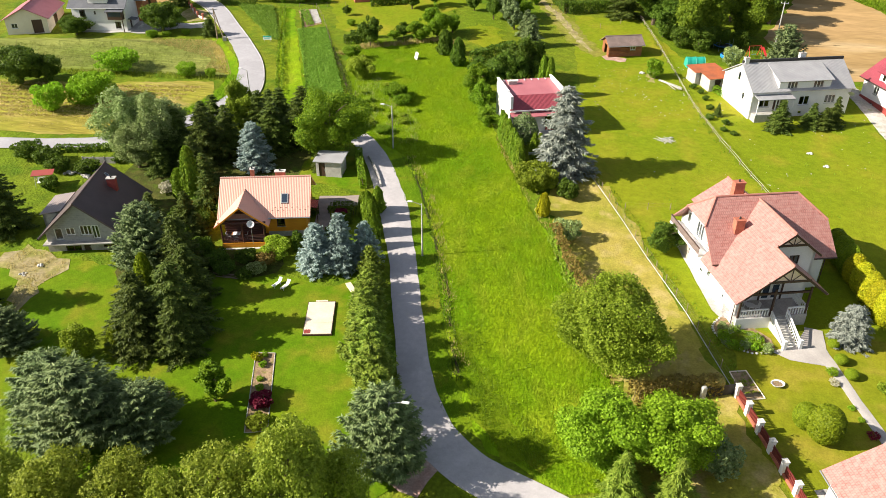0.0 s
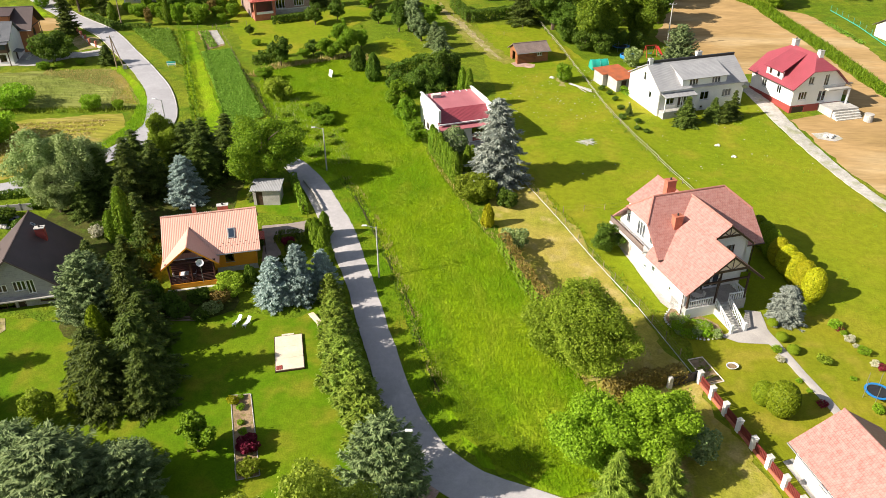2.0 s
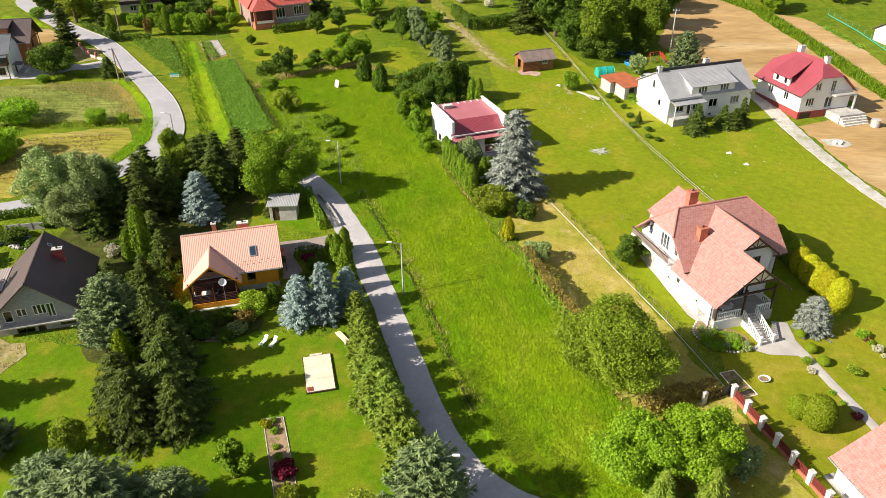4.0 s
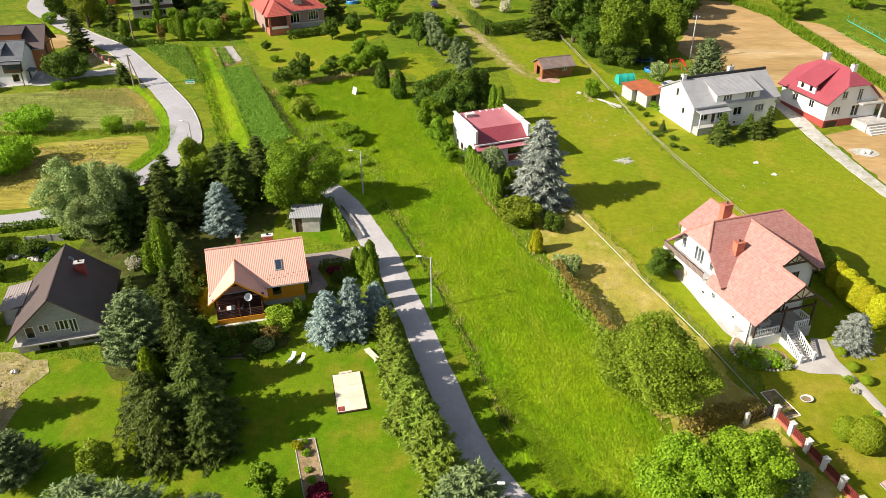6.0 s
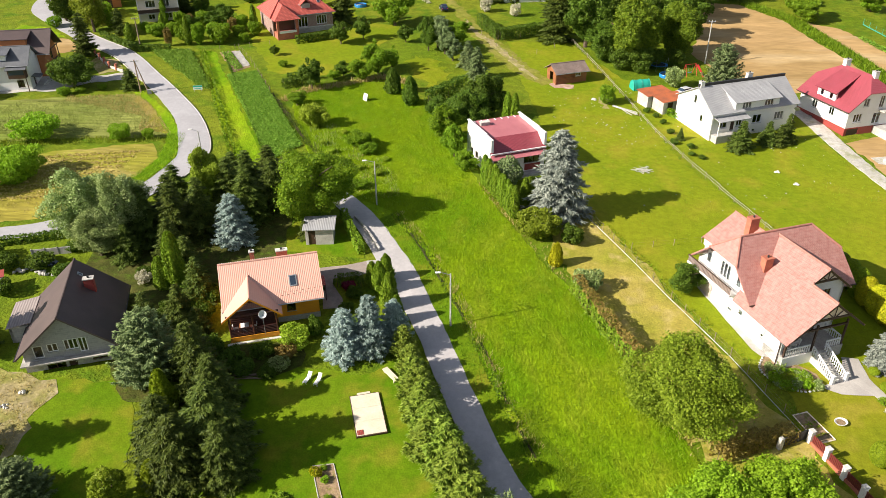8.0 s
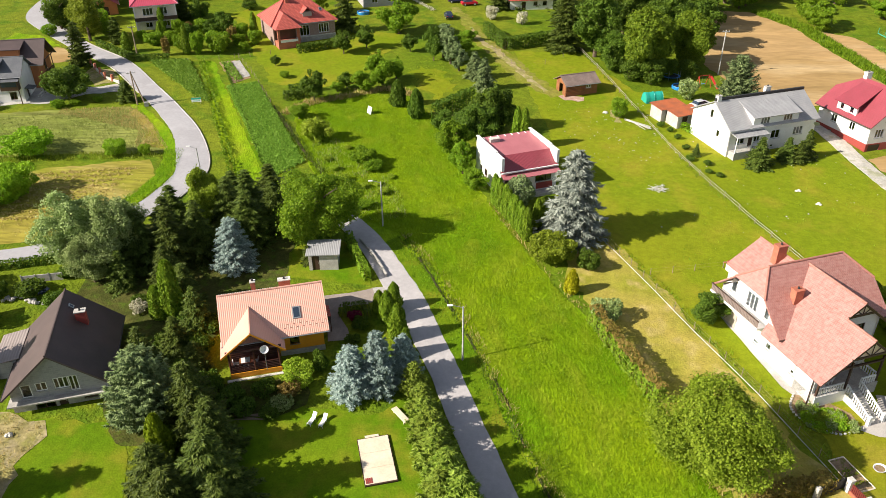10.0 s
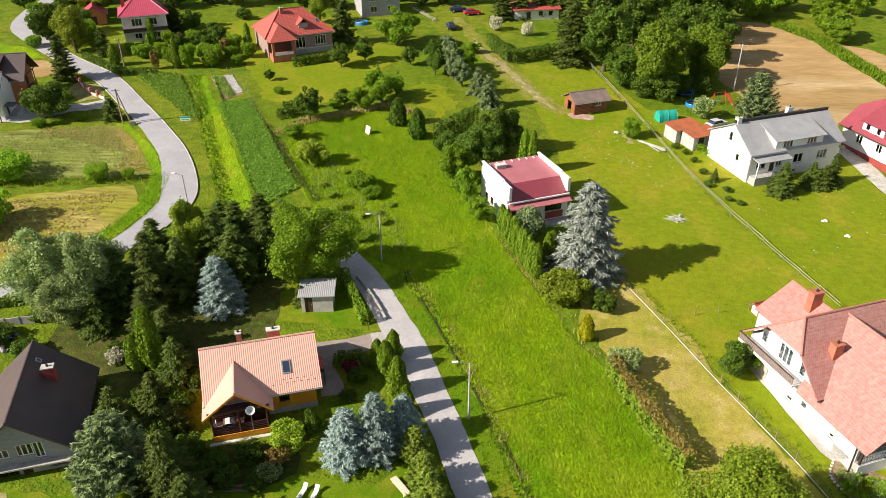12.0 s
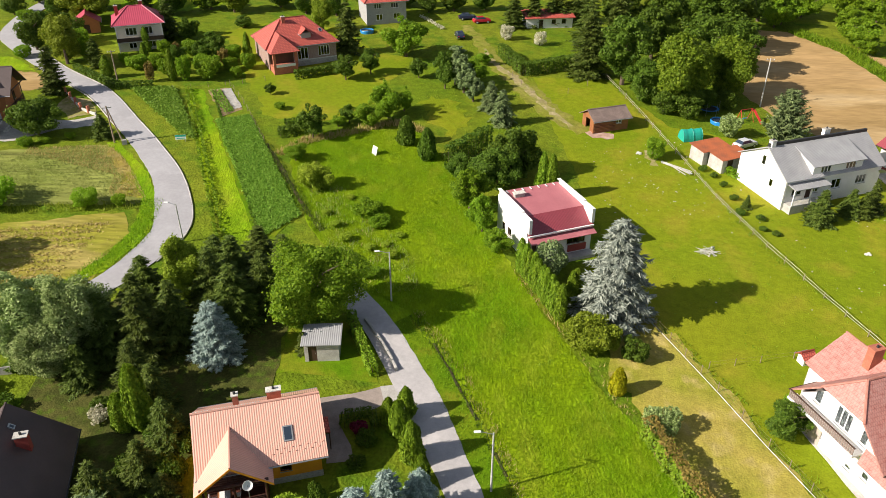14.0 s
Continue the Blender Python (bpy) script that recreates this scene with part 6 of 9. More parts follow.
def maroon_house():
    h = thing("house", at(66.2, 129.2, 16.6), "white house with maroon sheet roof and brick-red plinth", "house")
    W, D, ze, zr = 5.2, 5.9, 4.3, 9.0
    gt = [(0, ze), (W * 0.62, 7.0), (W * 1.38, 7.0), (2 * W, ze)]
    gs = [(0, ze), (2 * D - 0.6, ze)]
    walls4(h, -W, W, -D, D, 0.9, {"front": gt, "back": gt, "right": gs, "left": gs}, M_white,
           {"front": [(1.2, 2.9, 1.8, 3.3, 2), (5.2, 6.8, 1.2, 3.2, 1), (2.6, 3.7, 4.5, 5.9, 1), (5.8, 6.8, 4.0, 6.1, 1)],
            "left": [(2.8, 4.1, 2.0, 3.4, 1), (7, 8.2, 2.0, 3.4, 1)], "right": [(3, 4.2, 1.8, 3)]}, M_frame)
    walls4(h, -W - 0.06, W + 0.06, -D - 0.06, D + 0.06, -1.5, 0.9, M_redplinth, {"front": [(0.5, 2.9, -1.3, 0.7, "door")], "left": [(3, 3.8, 0, 0.5, 0)]}, M_darkframe)
    e = W + 0.65
    rz0, ry = 6.9, 3.2
    for s in (-1, 1):
        k = (zr - ze + 0.35) / e
        xe = (zr - rz0) / k
        q = [(s * e, D + 0.6, ze - 0.35), (s * e, -D - 0.6, ze - 0.35), (s * xe, -D - 0.6, rz0), (0, -ry, zr), (0, D - 2.7, zr), (s * xe, D + 0.6, rz0)]
        if s > 0:
            q = [q[1], q[0], q[5], q[4], q[3], q[2]]
        part("roof_slope", slabm(q, 0.14), R_maroon, h)
        part("gutter", rodm((s * e * 1.01, D + 0.6, ze - 0.42), (s * e * 1.01, -D - 0.6, ze - 0.42), 0.07), M_timber, h)
    xe = (zr - rz0) / ((zr - ze + 0.35) / e)
    part("half_hip", slabm([(-xe, -D - 0.6, rz0), (xe, -D - 0.6, rz0), (0, -ry, zr)], 0.14), R_maroon, h)
    part("half_hip", slabm([(xe, D + 0.6, rz0), (-xe, D + 0.6, rz0), (0, D - 2.7, zr)], 0.14), R_maroon, h)
    # wall dormer on the long side
    wall(h, (-W, 2.2), (-W, -2.2), ze, [(0, 6.0), (4.4, 6.0)], M_white, [(0.6, 1.5, 4.6, 5.7), (2.8, 3.7, 4.6, 5.7)])
    for hole in ((0.6, 1.5, 4.6, 5.7), (2.8, 3.7, 4.6, 5.7)):
        window(h, (-W, 2.2), (-W, -2.2), hole, M_frame, 0)
    part("dormer_roof", slabm([(-W - 0.5, 2.6, 5.95), (-W - 0.5, -2.6, 5.95), (-0.6, -1.6, 8.55), (-0.6, 2.6, 8.55)], 0.12), R_maroon, h)
    chimney(h, 0.3, 3.0, 8.0, 9.9, M_white, 0.5, 0.4)
    chimney(h, 0.4, -3.6, 7.8, 9.6, M_white, 0.4, 0.4)
    # balcony, terrace and steps on the garden side
    part("balcony_slab", boxm(0.8, W + 0.2, -D - 1.4, -D - 0.07, 3.5, 3.7), M_concrete, h)
    railing(h, (0.8, -D - 1.35, 3.71), (W + 0.1, -D - 1.35, 3.71), 0.95, M_metal)
    part("post", boxm(W - 0.2, W + 0.1, -D - 1.38, -D - 1.1, 0.86, 3.5), M_white, h)
    part("terrace", boxm(0.6, W + 0.8, -D - 3.6, -D - 0.08, -2.0, 0.85), M_concrete, h)
    for k in range(5):
        part("step", boxm(0.8, W + 0.8, -D - 3.96 - 0.36 * k, -D - 3.6 - 0.36 * k, -2.6, 0.5 - 0.34 * k), M_palestone, h)


def villa():
    """The big red-tiled house; u along its main ridge, v to the back, origin under the crossing of the ridges."""
    h = thing("house", at(33.4, 76.5, 18.5), "large white house with pale red tiled roof and half-timbered gables", "house")
    Z = 2.5
    zr = 6.75 + Z
    ze = 1.6 + Z
    W, V = 6.2, 4.9
    # main block
    gl = [(0, ze + 0.25), (2.9, 4.3 + Z), (6.3, 4.3 + Z), (9.2, ze + 0.25)]
    gl2 = [(0, ze + 0.25), (2.9, 4.3 + Z), (6.3, 4.3 + Z), (9.2, ze - 0.4)]
    gf = [(0, ze - 0.4), (1.2, ze + 0.2), (12.4, ze + 0.2)]
    walls4(h, -W, W, -V, V, -1.2, {"front": gf, "back": ze + 0.2, "left": gl2, "right": gl}, M_white,
           {"left": [(1.0, 1.9, 4.2, 5.9, 0), (3.6, 5.4, 3.9, 5.9, 2), (6.5, 7.3, 4.1, 5.6, 0), (2.4, 3.1, 1.2, 1.8, 0), (6.0, 6.8, 0.6, 1.1, 0), (7.8, 8.6, 1.1, 1.9, 0)],
            "front": [(9.4, 10.4, 3.2, 4.1, 1)], "right": [(2, 3.2, 1.4, 2.6), (5.5, 6.7, 4.2, 5.4)]}, M_frame, curtain=True)
    e = V + 0.75
    k = (zr - ze + 0.1) / e
    zh = 4.45 + Z
    vh = (zr - zh) / k
    ul, ur = -W - 0.9, W + 0.95
    for s in (-1, 1):
        q = [(ul, s * e, ze - 0.1), (ur, s * e, ze - 0.1), (ur, s * vh, zh), (4.4, 0, zr), (-5.2, 0, zr), (ul, s * vh, zh)]
        if s > 0:
            q = [q[1], q[0], q[5], q[4], q[3], q[2]]
        part("roof_slope", slabm(q, 0.16), R_tile, h)
        part("gutter", rodm((ul, s * (e + 0.05), ze - 0.16), (ur, s * (e + 0.05), ze - 0.16), 0.08), M_timber, h)
    part("half_hip", slabm([(ul, vh, zh), (ul, -vh, zh), (-5.2, 0, zr)], 0.16), R_tile, h)
    part("half_hip", slabm([(ur, -vh, zh), (ur, vh, zh), (4.4, 0, zr)], 0.16), R_tile, h)
    caps = [((-5.2, 0, zr), (4.4, 0, zr)), ((-5.2, 0, zr), (ul, vh, zh)), ((-5.2, 0, zr), (ul, -vh, zh)), ((4.4, 0, zr), (ur, -vh, zh)), ((4.4, 0, zr), (ur, vh, zh))]
    # rear cross wing
    part("roof_slope", slabm([(-4.2, 7.4, 2.6 + Z), (-4.2, 3.0, 2.6 + Z), (-0.1, 0.5, 5.4 + Z), (-0.1, 7.4, 5.4 + Z)], 0.16), R_tile, h)
    part("roof_slope", slabm([(3.6, 3.0, 2.6 + Z), (3.6, 7.4, 2.6 + Z), (-0.1, 7.4, 5.4 + Z), (-0.1, 0.5, 5.4 + Z)], 0.16), R_tile, h)
    wall(h, (3.3, 7.0), (-3.9, 7.0), -1.2, [(0, 2.7 + Z), (3.4, 5.2 + Z), (7.2, 2.7 + Z)], M_white, [(2.8, 4.4, 3.5, 4.9)])
    window(h, (3.3, 7.0), (-3.9, 7.0), (2.8, 4.4, 3.5, 4.9), M_frame)
    wall(h, (-3.9, 7.0), (-3.9, V), -1.2, 2.7 + Z, M_white)
    wall(h, (3.3, V), (3.3, 7.0), -1.2, 2.7 + Z, M_white)
    caps.append(((-0.1, 0.6, 5.42 + Z), (-0.1, 7.4, 5.42 + Z)))
    # front cross gable: one long left slope, a short right one, and the lower porch gable before it
    uc, zc = -0.2, 6.35 + Z
    ep, zp = -7.35, 0.75 + Z
    kk = (zc - zp) / (uc - ep)
    up_, zpr = -2.1, zc - kk * (uc + 2.1)
    vg, vp = -8.3, -12.0
    part("roof_slope", slabm([(ep, -3.3, zp), (ep, vp, zp), (up_, vp, zpr), (up_, vg, zpr), (uc, vg, zc), (uc, -0.3, zc)], 0.16), R_tile, h)
    er, zer = 3.5, zc - kk * 3.7
    part("roof_slope", slabm([(er, vg, zer), (er, -2.6, zer), (uc, -0.3, zc), (uc, vg, zc)], 0.16), R_tile, h)
    pr, zpp = 2.45, zpr - kk * 4.55
    part("porch_roof_slope", slabm([(pr, vp, zpp), (pr, -7.6, zpp), (up_, -7.6, zpr), (up_, vp, zpr)], 0.16), R_tile, h)
    caps += [((uc, -0.3, zc + 0.02), (uc, vg, zc + 0.02)), ((up_, vg, zpr + 0.02), (up_, vp, zpr + 0.02))]
    for p, q in caps:
        part("ridge_cap", rodm(p, q, 0.12), R_ridge, h)
    # upper gable wall with its timbers
    gw = [(0, zc - kk * 3.2 - 0.15), (3.2, zc - 0.2), (6.2, zc - kk * 3.0 - 0.15)]
    wall(h, (uc - 3.2, vg + 0.45), (uc + 3.0, vg + 0.45), -1.2, gw, M_white, [(3.4, 4.5, 4.9, 6.0)])
    window(h, (uc - 3.2, vg + 0.45), (uc + 3.0, vg + 0.45), (3.4, 4.5, 4.9, 6.0), M_darkframe, 1, curtain=True)
    wall(h, (uc + 3.0, vg + 0.45), (uc + 3.0, -V), -1.2, zc - kk * 3.0, M_white)
    wall(h, (-W, -V), (-W, -10.4), -1.2, zp + 0.5, M_white, [(2.2, 3.0, 0.8, 1.3)])
    window(h, (-W, -V), (-W, -10.4), (2.2, 3.0, 0.8, 1.3), M_frame, 0)
    wall(h, (-W, -7.9), (uc - 3.0, -7.9), 0.6, [(0, 3.8), (1.0, 4.5), (3.0, 4.6)], M_white, [(0.7, 2.0, 0.75, 2.9)])
    window(h, (-W, -7.9), (uc - 3.0, -7.9), (0.7, 2.0, 0.75, 2.9), M_frame, 2, curtain=True)

    def truss(ua, va, za, drop, half, depth):
        for s in (-1, 1):
            part("barge_board", slabm([(ua, va, za), (ua, va, za - 0.28), (ua + s * half, va, za - kk * half - 0.28), (ua + s * half, va, za - kk * half)][::s], 0.08), M_timber, h, "dark timber")
        zz = za - drop
        hw = drop / kk - 0.1
        part("infill", slabm([(ua - hw, va + depth, zz), (ua + hw, va + depth, zz), (ua, va + depth, za - 0.25)], 0.05), M_infill, h)
        part("beam", boxm(ua - hw - 0.1, ua + hw + 0.1, va + depth - 0.15, va + depth - 0.03, zz - 0.12, zz + 0.1), M_timber, h)
        for x, t in ((0, 0), (-0.42 * hw, -0.02), (0.42 * hw, 0.02)):
            part("brace", rodm((ua + t, va + depth - 0.1, zz), (ua + x, va + depth - 0.1, za - 0.3 - abs(x) * kk), 0.06, None, 4), M_timber, h)

    truss(uc, vg - 0.02, zc - 0.02, 1.35, 3.4, 0.16)
    truss(up_, vp - 0.02, zpr - 0.02, 1.75, 4.4, 0.16)
    # porch: floor, posts, balustrade and steps
    part("porch_floor", boxm(-W, 1.6, -10.9, -7.91, -1.2, 0.6), M_concrete, h)
    part("porch_base", boxm(-W - 0.02, -2.4, -10.96, -10.91, -1.2, 0.55), M_white, h)
    for x in (-W + 0.1, -2.55, 1.3):
        part("post", boxm(x, x + 0.18, -10.85, -10.67, 0.602, 3.55 if x < -3 else 3.9), M_timber, h)
    part("porch_beam", boxm(-W, 1.5, -10.86, -10.66, 3.3, 3.5), M_timber, h)
    part("door", boxm(-1.2, -0.2, -8.0, -7.94, 0.62, 2.75), M_frame, h, "white glazed double door")
    part("door", boxm(-2.25, -1.25, -8.0, -7.94, 0.62, 2.75), M_frame, h, "white glazed double door")
    for x in (-2.1, -1.05):
        part("door_pane", boxm(x, x + 0.7, -8.02, -8.003, 0.9, 2.55), M_skyglass, h)
    for x in (-4.0, -2.45, 0.0):
        part("wall_timber", boxm(x, x + 0.16, -8.03, -7.91, 0.62, 4.3), M_timber, h)

    def balusters(p, q):
        p, q = Vector(p), Vector(q)
        n = int((q - p).length / 0.28)
        b = part("balustrade", rodm(p + Vector((0, 0, 0.85)), q + Vector((0, 0, 0.85)), 0.1, None, 6), M_frame, h)
        for i in range(n + 1):
            w = p.lerp(q, i / n)
            part("baluster", rodm(w, w + Vector((0, 0, 0.82)), 0.075, 0.06, 5), M_frame, b)

    balusters((-W + 0.4, -10.75, 0.6), (-2.75, -10.75, 0.6))
    balusters((-0.6, -10.75, 0.6), (1.2, -10.75, 0.6))
    balusters((1.5, -10.75, 0.6), (1.5, -8.2, 0.6))
    for i in range(10):
        part("step", boxm(-2.4, -0.9, -11.26 - 0.34 * i, -10.92 - 0.34 * i, -1.6, 0.45 - 0.16 * i), M_palestone, h)
    balusters((-2.5, -11.0, 0.5), (-2.5, -14.2, -1.0))
    balusters((-0.8, -11.0, 0.5), (-0.8, -14.2, -1.0))
    for x in (-2.5, -0.8):
        part("newel", boxm(x - 0.16, x + 0.16, -14.55, -14.23, -1.6, 0.05), M_frame, h)
    # balcony on the left side
    part("balcony_slab", boxm(-W - 1.2, -W - 0.02, -2.7, V + 0.5, 3.2, 3.42), M_white, h)
    sc = part("balcony_rail", boxm(-W - 1.2, -W - 1.08, -2.7, V + 0.5, 4.27, 4.35), M_timber, h, "dark timber handrail")
    for k in range(34):
        y = -2.66 + k * (V + 3.1) / 34
        part("balcony_board", boxm(-W - 1.18, -W - 1.12, y, y + 0.17, 3.5, 4.265), M_screen, sc)
    part("brick_panel", boxm(-W - 0.05, -W - 0.01, 1.6, V - 0.1, -0.4, 1.9), M_brick, h)
    for x, y, z0, z1, a, b in ((-0.9, 3.3, 6.5, 8.9, 0.6, 0.4), (-3.5, -2.9, 6.0, 7.5, 0.5, 0.4)):
        chimney(h, x, y, z0 - 1, z1 + 0.3, M_chimney, a, b, M_chimney)
    s = Vector((0, e, zr - ze + 0.1)).normalized()
    roof_window(h, (-4.0, -2.3, zr - k * 2.3), (1, 0, 0), s, 0.7, 1.1)
    for p in ((-W - 0.15, -10.3, 0.3), (W + 0.1, -V - 0.1, 0)):
        part("downpipe", rodm((p[0], p[1], -1.0), (p[0], p[1], zp if p[0] < 0 else ze), 0.06), M_timber, h)


def garage():
    h = thing("garage", at(40.6, 41.6, 13.5, 0.6), "white garage with pale red tiled roof", "garage")
    walls4(h, -3.9, 3.9, -8.0, 3.6, -1.0, {"front": gable_top(7.8, 2.5, 4.8), "back": gable_top(7.8, 2.5, 4.8), "left": 2.5, "right": 2.5}, M_white, {"left": [(3, 4, 1, 1.9, 0)]})
    gable_roof(h, -4.6, 4.6, -8.6, 4.2, 2.2, 5.3, R_tile, 0.14, "y")


def hip_house(x, y, rot, w, d, ze, zr, wallm, roofm, label, holes, inset, frame_mat=None, plinth=None):
    h = thing("house", at(x, y, rot), label, "house")
    walls4(h, -w / 2, w / 2, -d / 2, d / 2, -1.2, ze, wallm, holes, frame_mat)
    hip_roof(h, -w / 2 - 0.6, w / 2 + 0.6, -d / 2 - 0.6, d / 2 + 0.6, ze - 0.05, zr, inset, roofm)
    if plinth:
        part("plinth", boxm(-w / 2 - 0.05, w / 2 + 0.05, -d / 2 - 0.05, -d / 2 - 0.01, -1.2, 0.9), plinth, h)
    return h


def red_house():
    h = hip_house(-40.5, 176.6, 27, 14, 11, 3.9, 8.2, M_brickgrey, R_red, "brick bungalow with bright red hipped roof",
                  {"front": [(5.9, 8.1, 1.0, 3.3, 2), (10.2, 12.6, 1.3, 3.3, 3), (7.2, 8.4, -0.1, 0.5, 1), (11, 12.2, -0.1, 0.5, 1)], "right": [(3, 4.4, 1.2, 2.6), (7, 8.4, 1.2, 2.6)]}, 5.2, M_frame)
    part("sill_band", boxm(-2.0, 7.05, -5.58, -5.51, 0.75, 0.95), M_palestone, h)
    part("plinth", boxm(-2.0, 7.05, -5.56, -5.51, -1.2, 0.745), M_plinth, h)
    # projecting loggia with its own hip
    part("loggia_base", boxm(-6.8, -2.0, -8.4, -5.51, -1.2, 0.8), M_chimney, h)
    # thin dark sheet on the brick wall puts the loggia's shade into colour
    part("loggia_shade_sheet", boxm(-6.75, -2.05, -5.56, -5.5, 0.8, 3.7), M_darkframe, h, "dark sheet over the back wall, painting in deep shade")
    for x in (-6.8, -2.4):
        part("pillar", boxm(x, x + 0.5, -8.4, -7.9, 0.802, 3.6), M_chimney, h)
    part("loggia_rail", boxm(-6.35, -2.45, -8.4, -8.2, 0.802, 1.3), M_white, h)
    hip = [(-7.4, -9.0, 3.7), (-1.4, -9.0, 3.7), (-4.4, -5.8, 6.4)]
    part("roof_slope", slabm(hip, 0.12), R_red, h)
    part("roof_slope", slabm([(-7.4, -5.2, 3.7), (-7.4, -9.0, 3.7), (-4.4, -5.8, 6.4), (-4.4, -2.6, 6.4)], 0.12), R_red, h)
    part("roof_slope", slabm([(-1.4, -9.0, 3.7), (-1.4, -5.2, 3.7), (-4.4, -2.6, 6.4), (-4.4, -5.8, 6.4)], 0.12), R_red, h)
    # dormer
    part("dormer", boxm(0.2, 2.2, -4.6, -1.8, 4.5, 5.9), M_brickgrey, h)
    window(h, (0.2, -4.62), (2.2, -4.62), (0.35, 1.65, 4.8, 5.7), M_darkframe, 1)
    gable_roof(h, -0.1, 2.5, -4.9, -0.8, 5.7, 6.8, R_red, 0.1, "y")
    chimney(h, -2.2, -0.8, 6.5, 8.6, M_chimney)
    roof_window(h, (4.6, -3.6, 5.6), (1, 0, 0), (0, 0.8, 0.6), 0.7, 0.9)


def pink_house():
    h = hip_house(-74.8, 182.6, 22, 9.2, 8.6, 5.2, 8.0, M_cream, R_pink, "cream house with raspberry-red hipped roof",
                  {"front": [(1.9, 4.1, 2.9, 4.5, 2), (5.0, 7.2, 2.9, 4.5, 2), (2.1, 3.6, 0.2, 1.4, 1), (6.0, 7.4, 0.2, 1.4, 1)], "right": [(2, 3.2, 3, 4.2)]}, 3.8, M_frame)
    part("balcony_slab", boxm(-4.6, 4.6, -5.7, -4.31, 1.75, 1.95), M_concrete, h)
    part("balcony_screen", boxm(-4.6, 4.6, -5.75, -5.65, 1.96, 2.75), M_timber, h)
    for x in (-4.5, 4.35):
        part("post", boxm(x, x + 0.15, -5.7, -5.55, -0.6, 5.1), M_frame, h)
    chimney(h, -3.8, 0.8, 6.0, 8.0, M_redplinth)
    chimney(h, 1.2, 0.6, 7.2, 8.7, M_redplinth)


def grey_far_house():
    hip_house(-24.8, 203.6, 20, 9.5, 8, 4.8, 7.2, M_greywall, R_red, "grey two-storey house with red roof far up the slope",
              {"front": [(1.8, 3.5, 3.2, 4.4, 2), (5.8, 7.6, 3.2, 4.4, 2), (2.2, 3.8, 0.6, 2.0, 1), (6.4, 8.0, 0.6, 2.0, 1)]}, 3.5, M_frame)


def corner_house():
    """A white wing under a slate roof before a taller terracotta block; origin at the wing's near corner."""
    h = thing("house", at(-82.9, 135.9, 11), "white and terracotta house with slate-grey and brown roofs", "house")
    ze, zr = 4.9, 7.4
    gw = gable_top(6.0, ze, zr)
    walls4(h, -11, 0, 0, 6.6, -0.9, {"front": ze, "back": ze, "right": gw, "left": gw}, M_white,
           {"front": [(1.6, 2.8, 2.9, 4.2, 1), (4.6, 5.0, 3.4, 4.0, 0), (8.6, 9.8, 0.5, 1.9, 1), (2.0, 3.2, 0.4, 1.7, 1)], "right": [(1.6, 2.6, 0.0, 2.1, "door")]}, M_darkframe)
    gable_roof(h, -11.6, 0.5, -0.6, 7.2, ze - 0.15, zr, R_slate, 0.14, "x", "dark slate-grey sheet")
    part("dormer", boxm(-7.4, -3.4, 0.5, 2.6, 4.95, 6.7), M_white, h)
    window(h, (-7.4, 0.48), (-3.4, 0.48), (2.3, 3.5, 5.35, 6.4), M_darkframe, 1)
    part("dormer_roof", slabm([(-7.9, 0.0, 6.6), (-2.9, 0.0, 6.6), (-2.9, 3.4, 7.3), (-7.9, 3.4, 7.3)], 0.12), R_slate, h)
    # enclosed upper balcony and its prop at the corner
    part("balcony_box", boxm(-3.2, -0.2, -1.2, -0.02, 2.5, 4.2), M_darkframe, h, "dark brown glazed balcony")
    part("balcony_glass", boxm(-3.0, -0.4, -1.24, -1.205, 3.2, 4.0), M_skyglass, h)
    part("balcony_roof", slabm([(-3.5, -1.5, 4.2), (0.1, -1.5, 4.2), (0.1, -0.02, 4.6), (-3.5, -0.02, 4.6)], 0.1), R_slate, h)
    part("prop", rodm((-0.3, -1.1, -0.8), (-0.3, -1.1, 2.5), 0.09), M_darkframe, h)
    part("entrance_canopy", slabm([(0.02, 0.8, 2.3), (1.5, 0.8, 2.1), (1.5, 3.0, 2.1), (0.02, 3.0, 2.3)], 0.12), R_slate, h)
    # taller block behind
    gt = gable_top(6.8, 5.2, 8.4)
    walls4(h, -11, 1.4, 6.62, 14.0, -0.9, {"front": 5.2, "back": 5.2, "right": gt, "left": gt}, M_terracotta,
           {"right": [(0.6, 1.8, 0.0, 2.2, "door"), (3.0, 4.4, 3.0, 4.4, 1), (3.0, 4.4, 0.6, 2.0, 1)]}, M_darkframe)
    gable_roof(h, -11.6, 2.6, 5.9, 14.8, 5.0, 8.7, R_brown, 0.14, "x")
    part("roof_dormer", boxm(-7.0, -1.6, 7.4, 9.4, 6.2, 7.9), M_terracotta, h)
    part("dormer_roof", slabm([(-7.6, 6.7, 7.75), (-1.0, 6.7, 7.75), (-1.0, 10.2, 8.6), (-7.6, 10.2, 8.6)], 0.12), R_brown, h)
    part("balcony_slab", boxm(1.42, 2.7, 7.4, 11.6, 2.5, 2.7), M_timber, h)
    railing(h, (2.65, 7.4, 2.7), (2.65, 11.6, 2.7), 0.9, M_timber)
    for y in (7.5, 11.5):
        part("gable_post", rodm((2.5, y, -0.8), (2.5, y, 5.6), 0.09), M_timber, h)
    part("gable_beam", rodm((2.5, 7.3, 5.5), (2.5, 13.2, 5.5), 0.1), M_timber, h)
    for k in range(4):
        part("step", boxm(1.45 + 0.34 * k, 1.78 + 0.34 * k, 2.0, 4.4, -0.9, 0.45 - 0.2 * k), M_palestone, h)


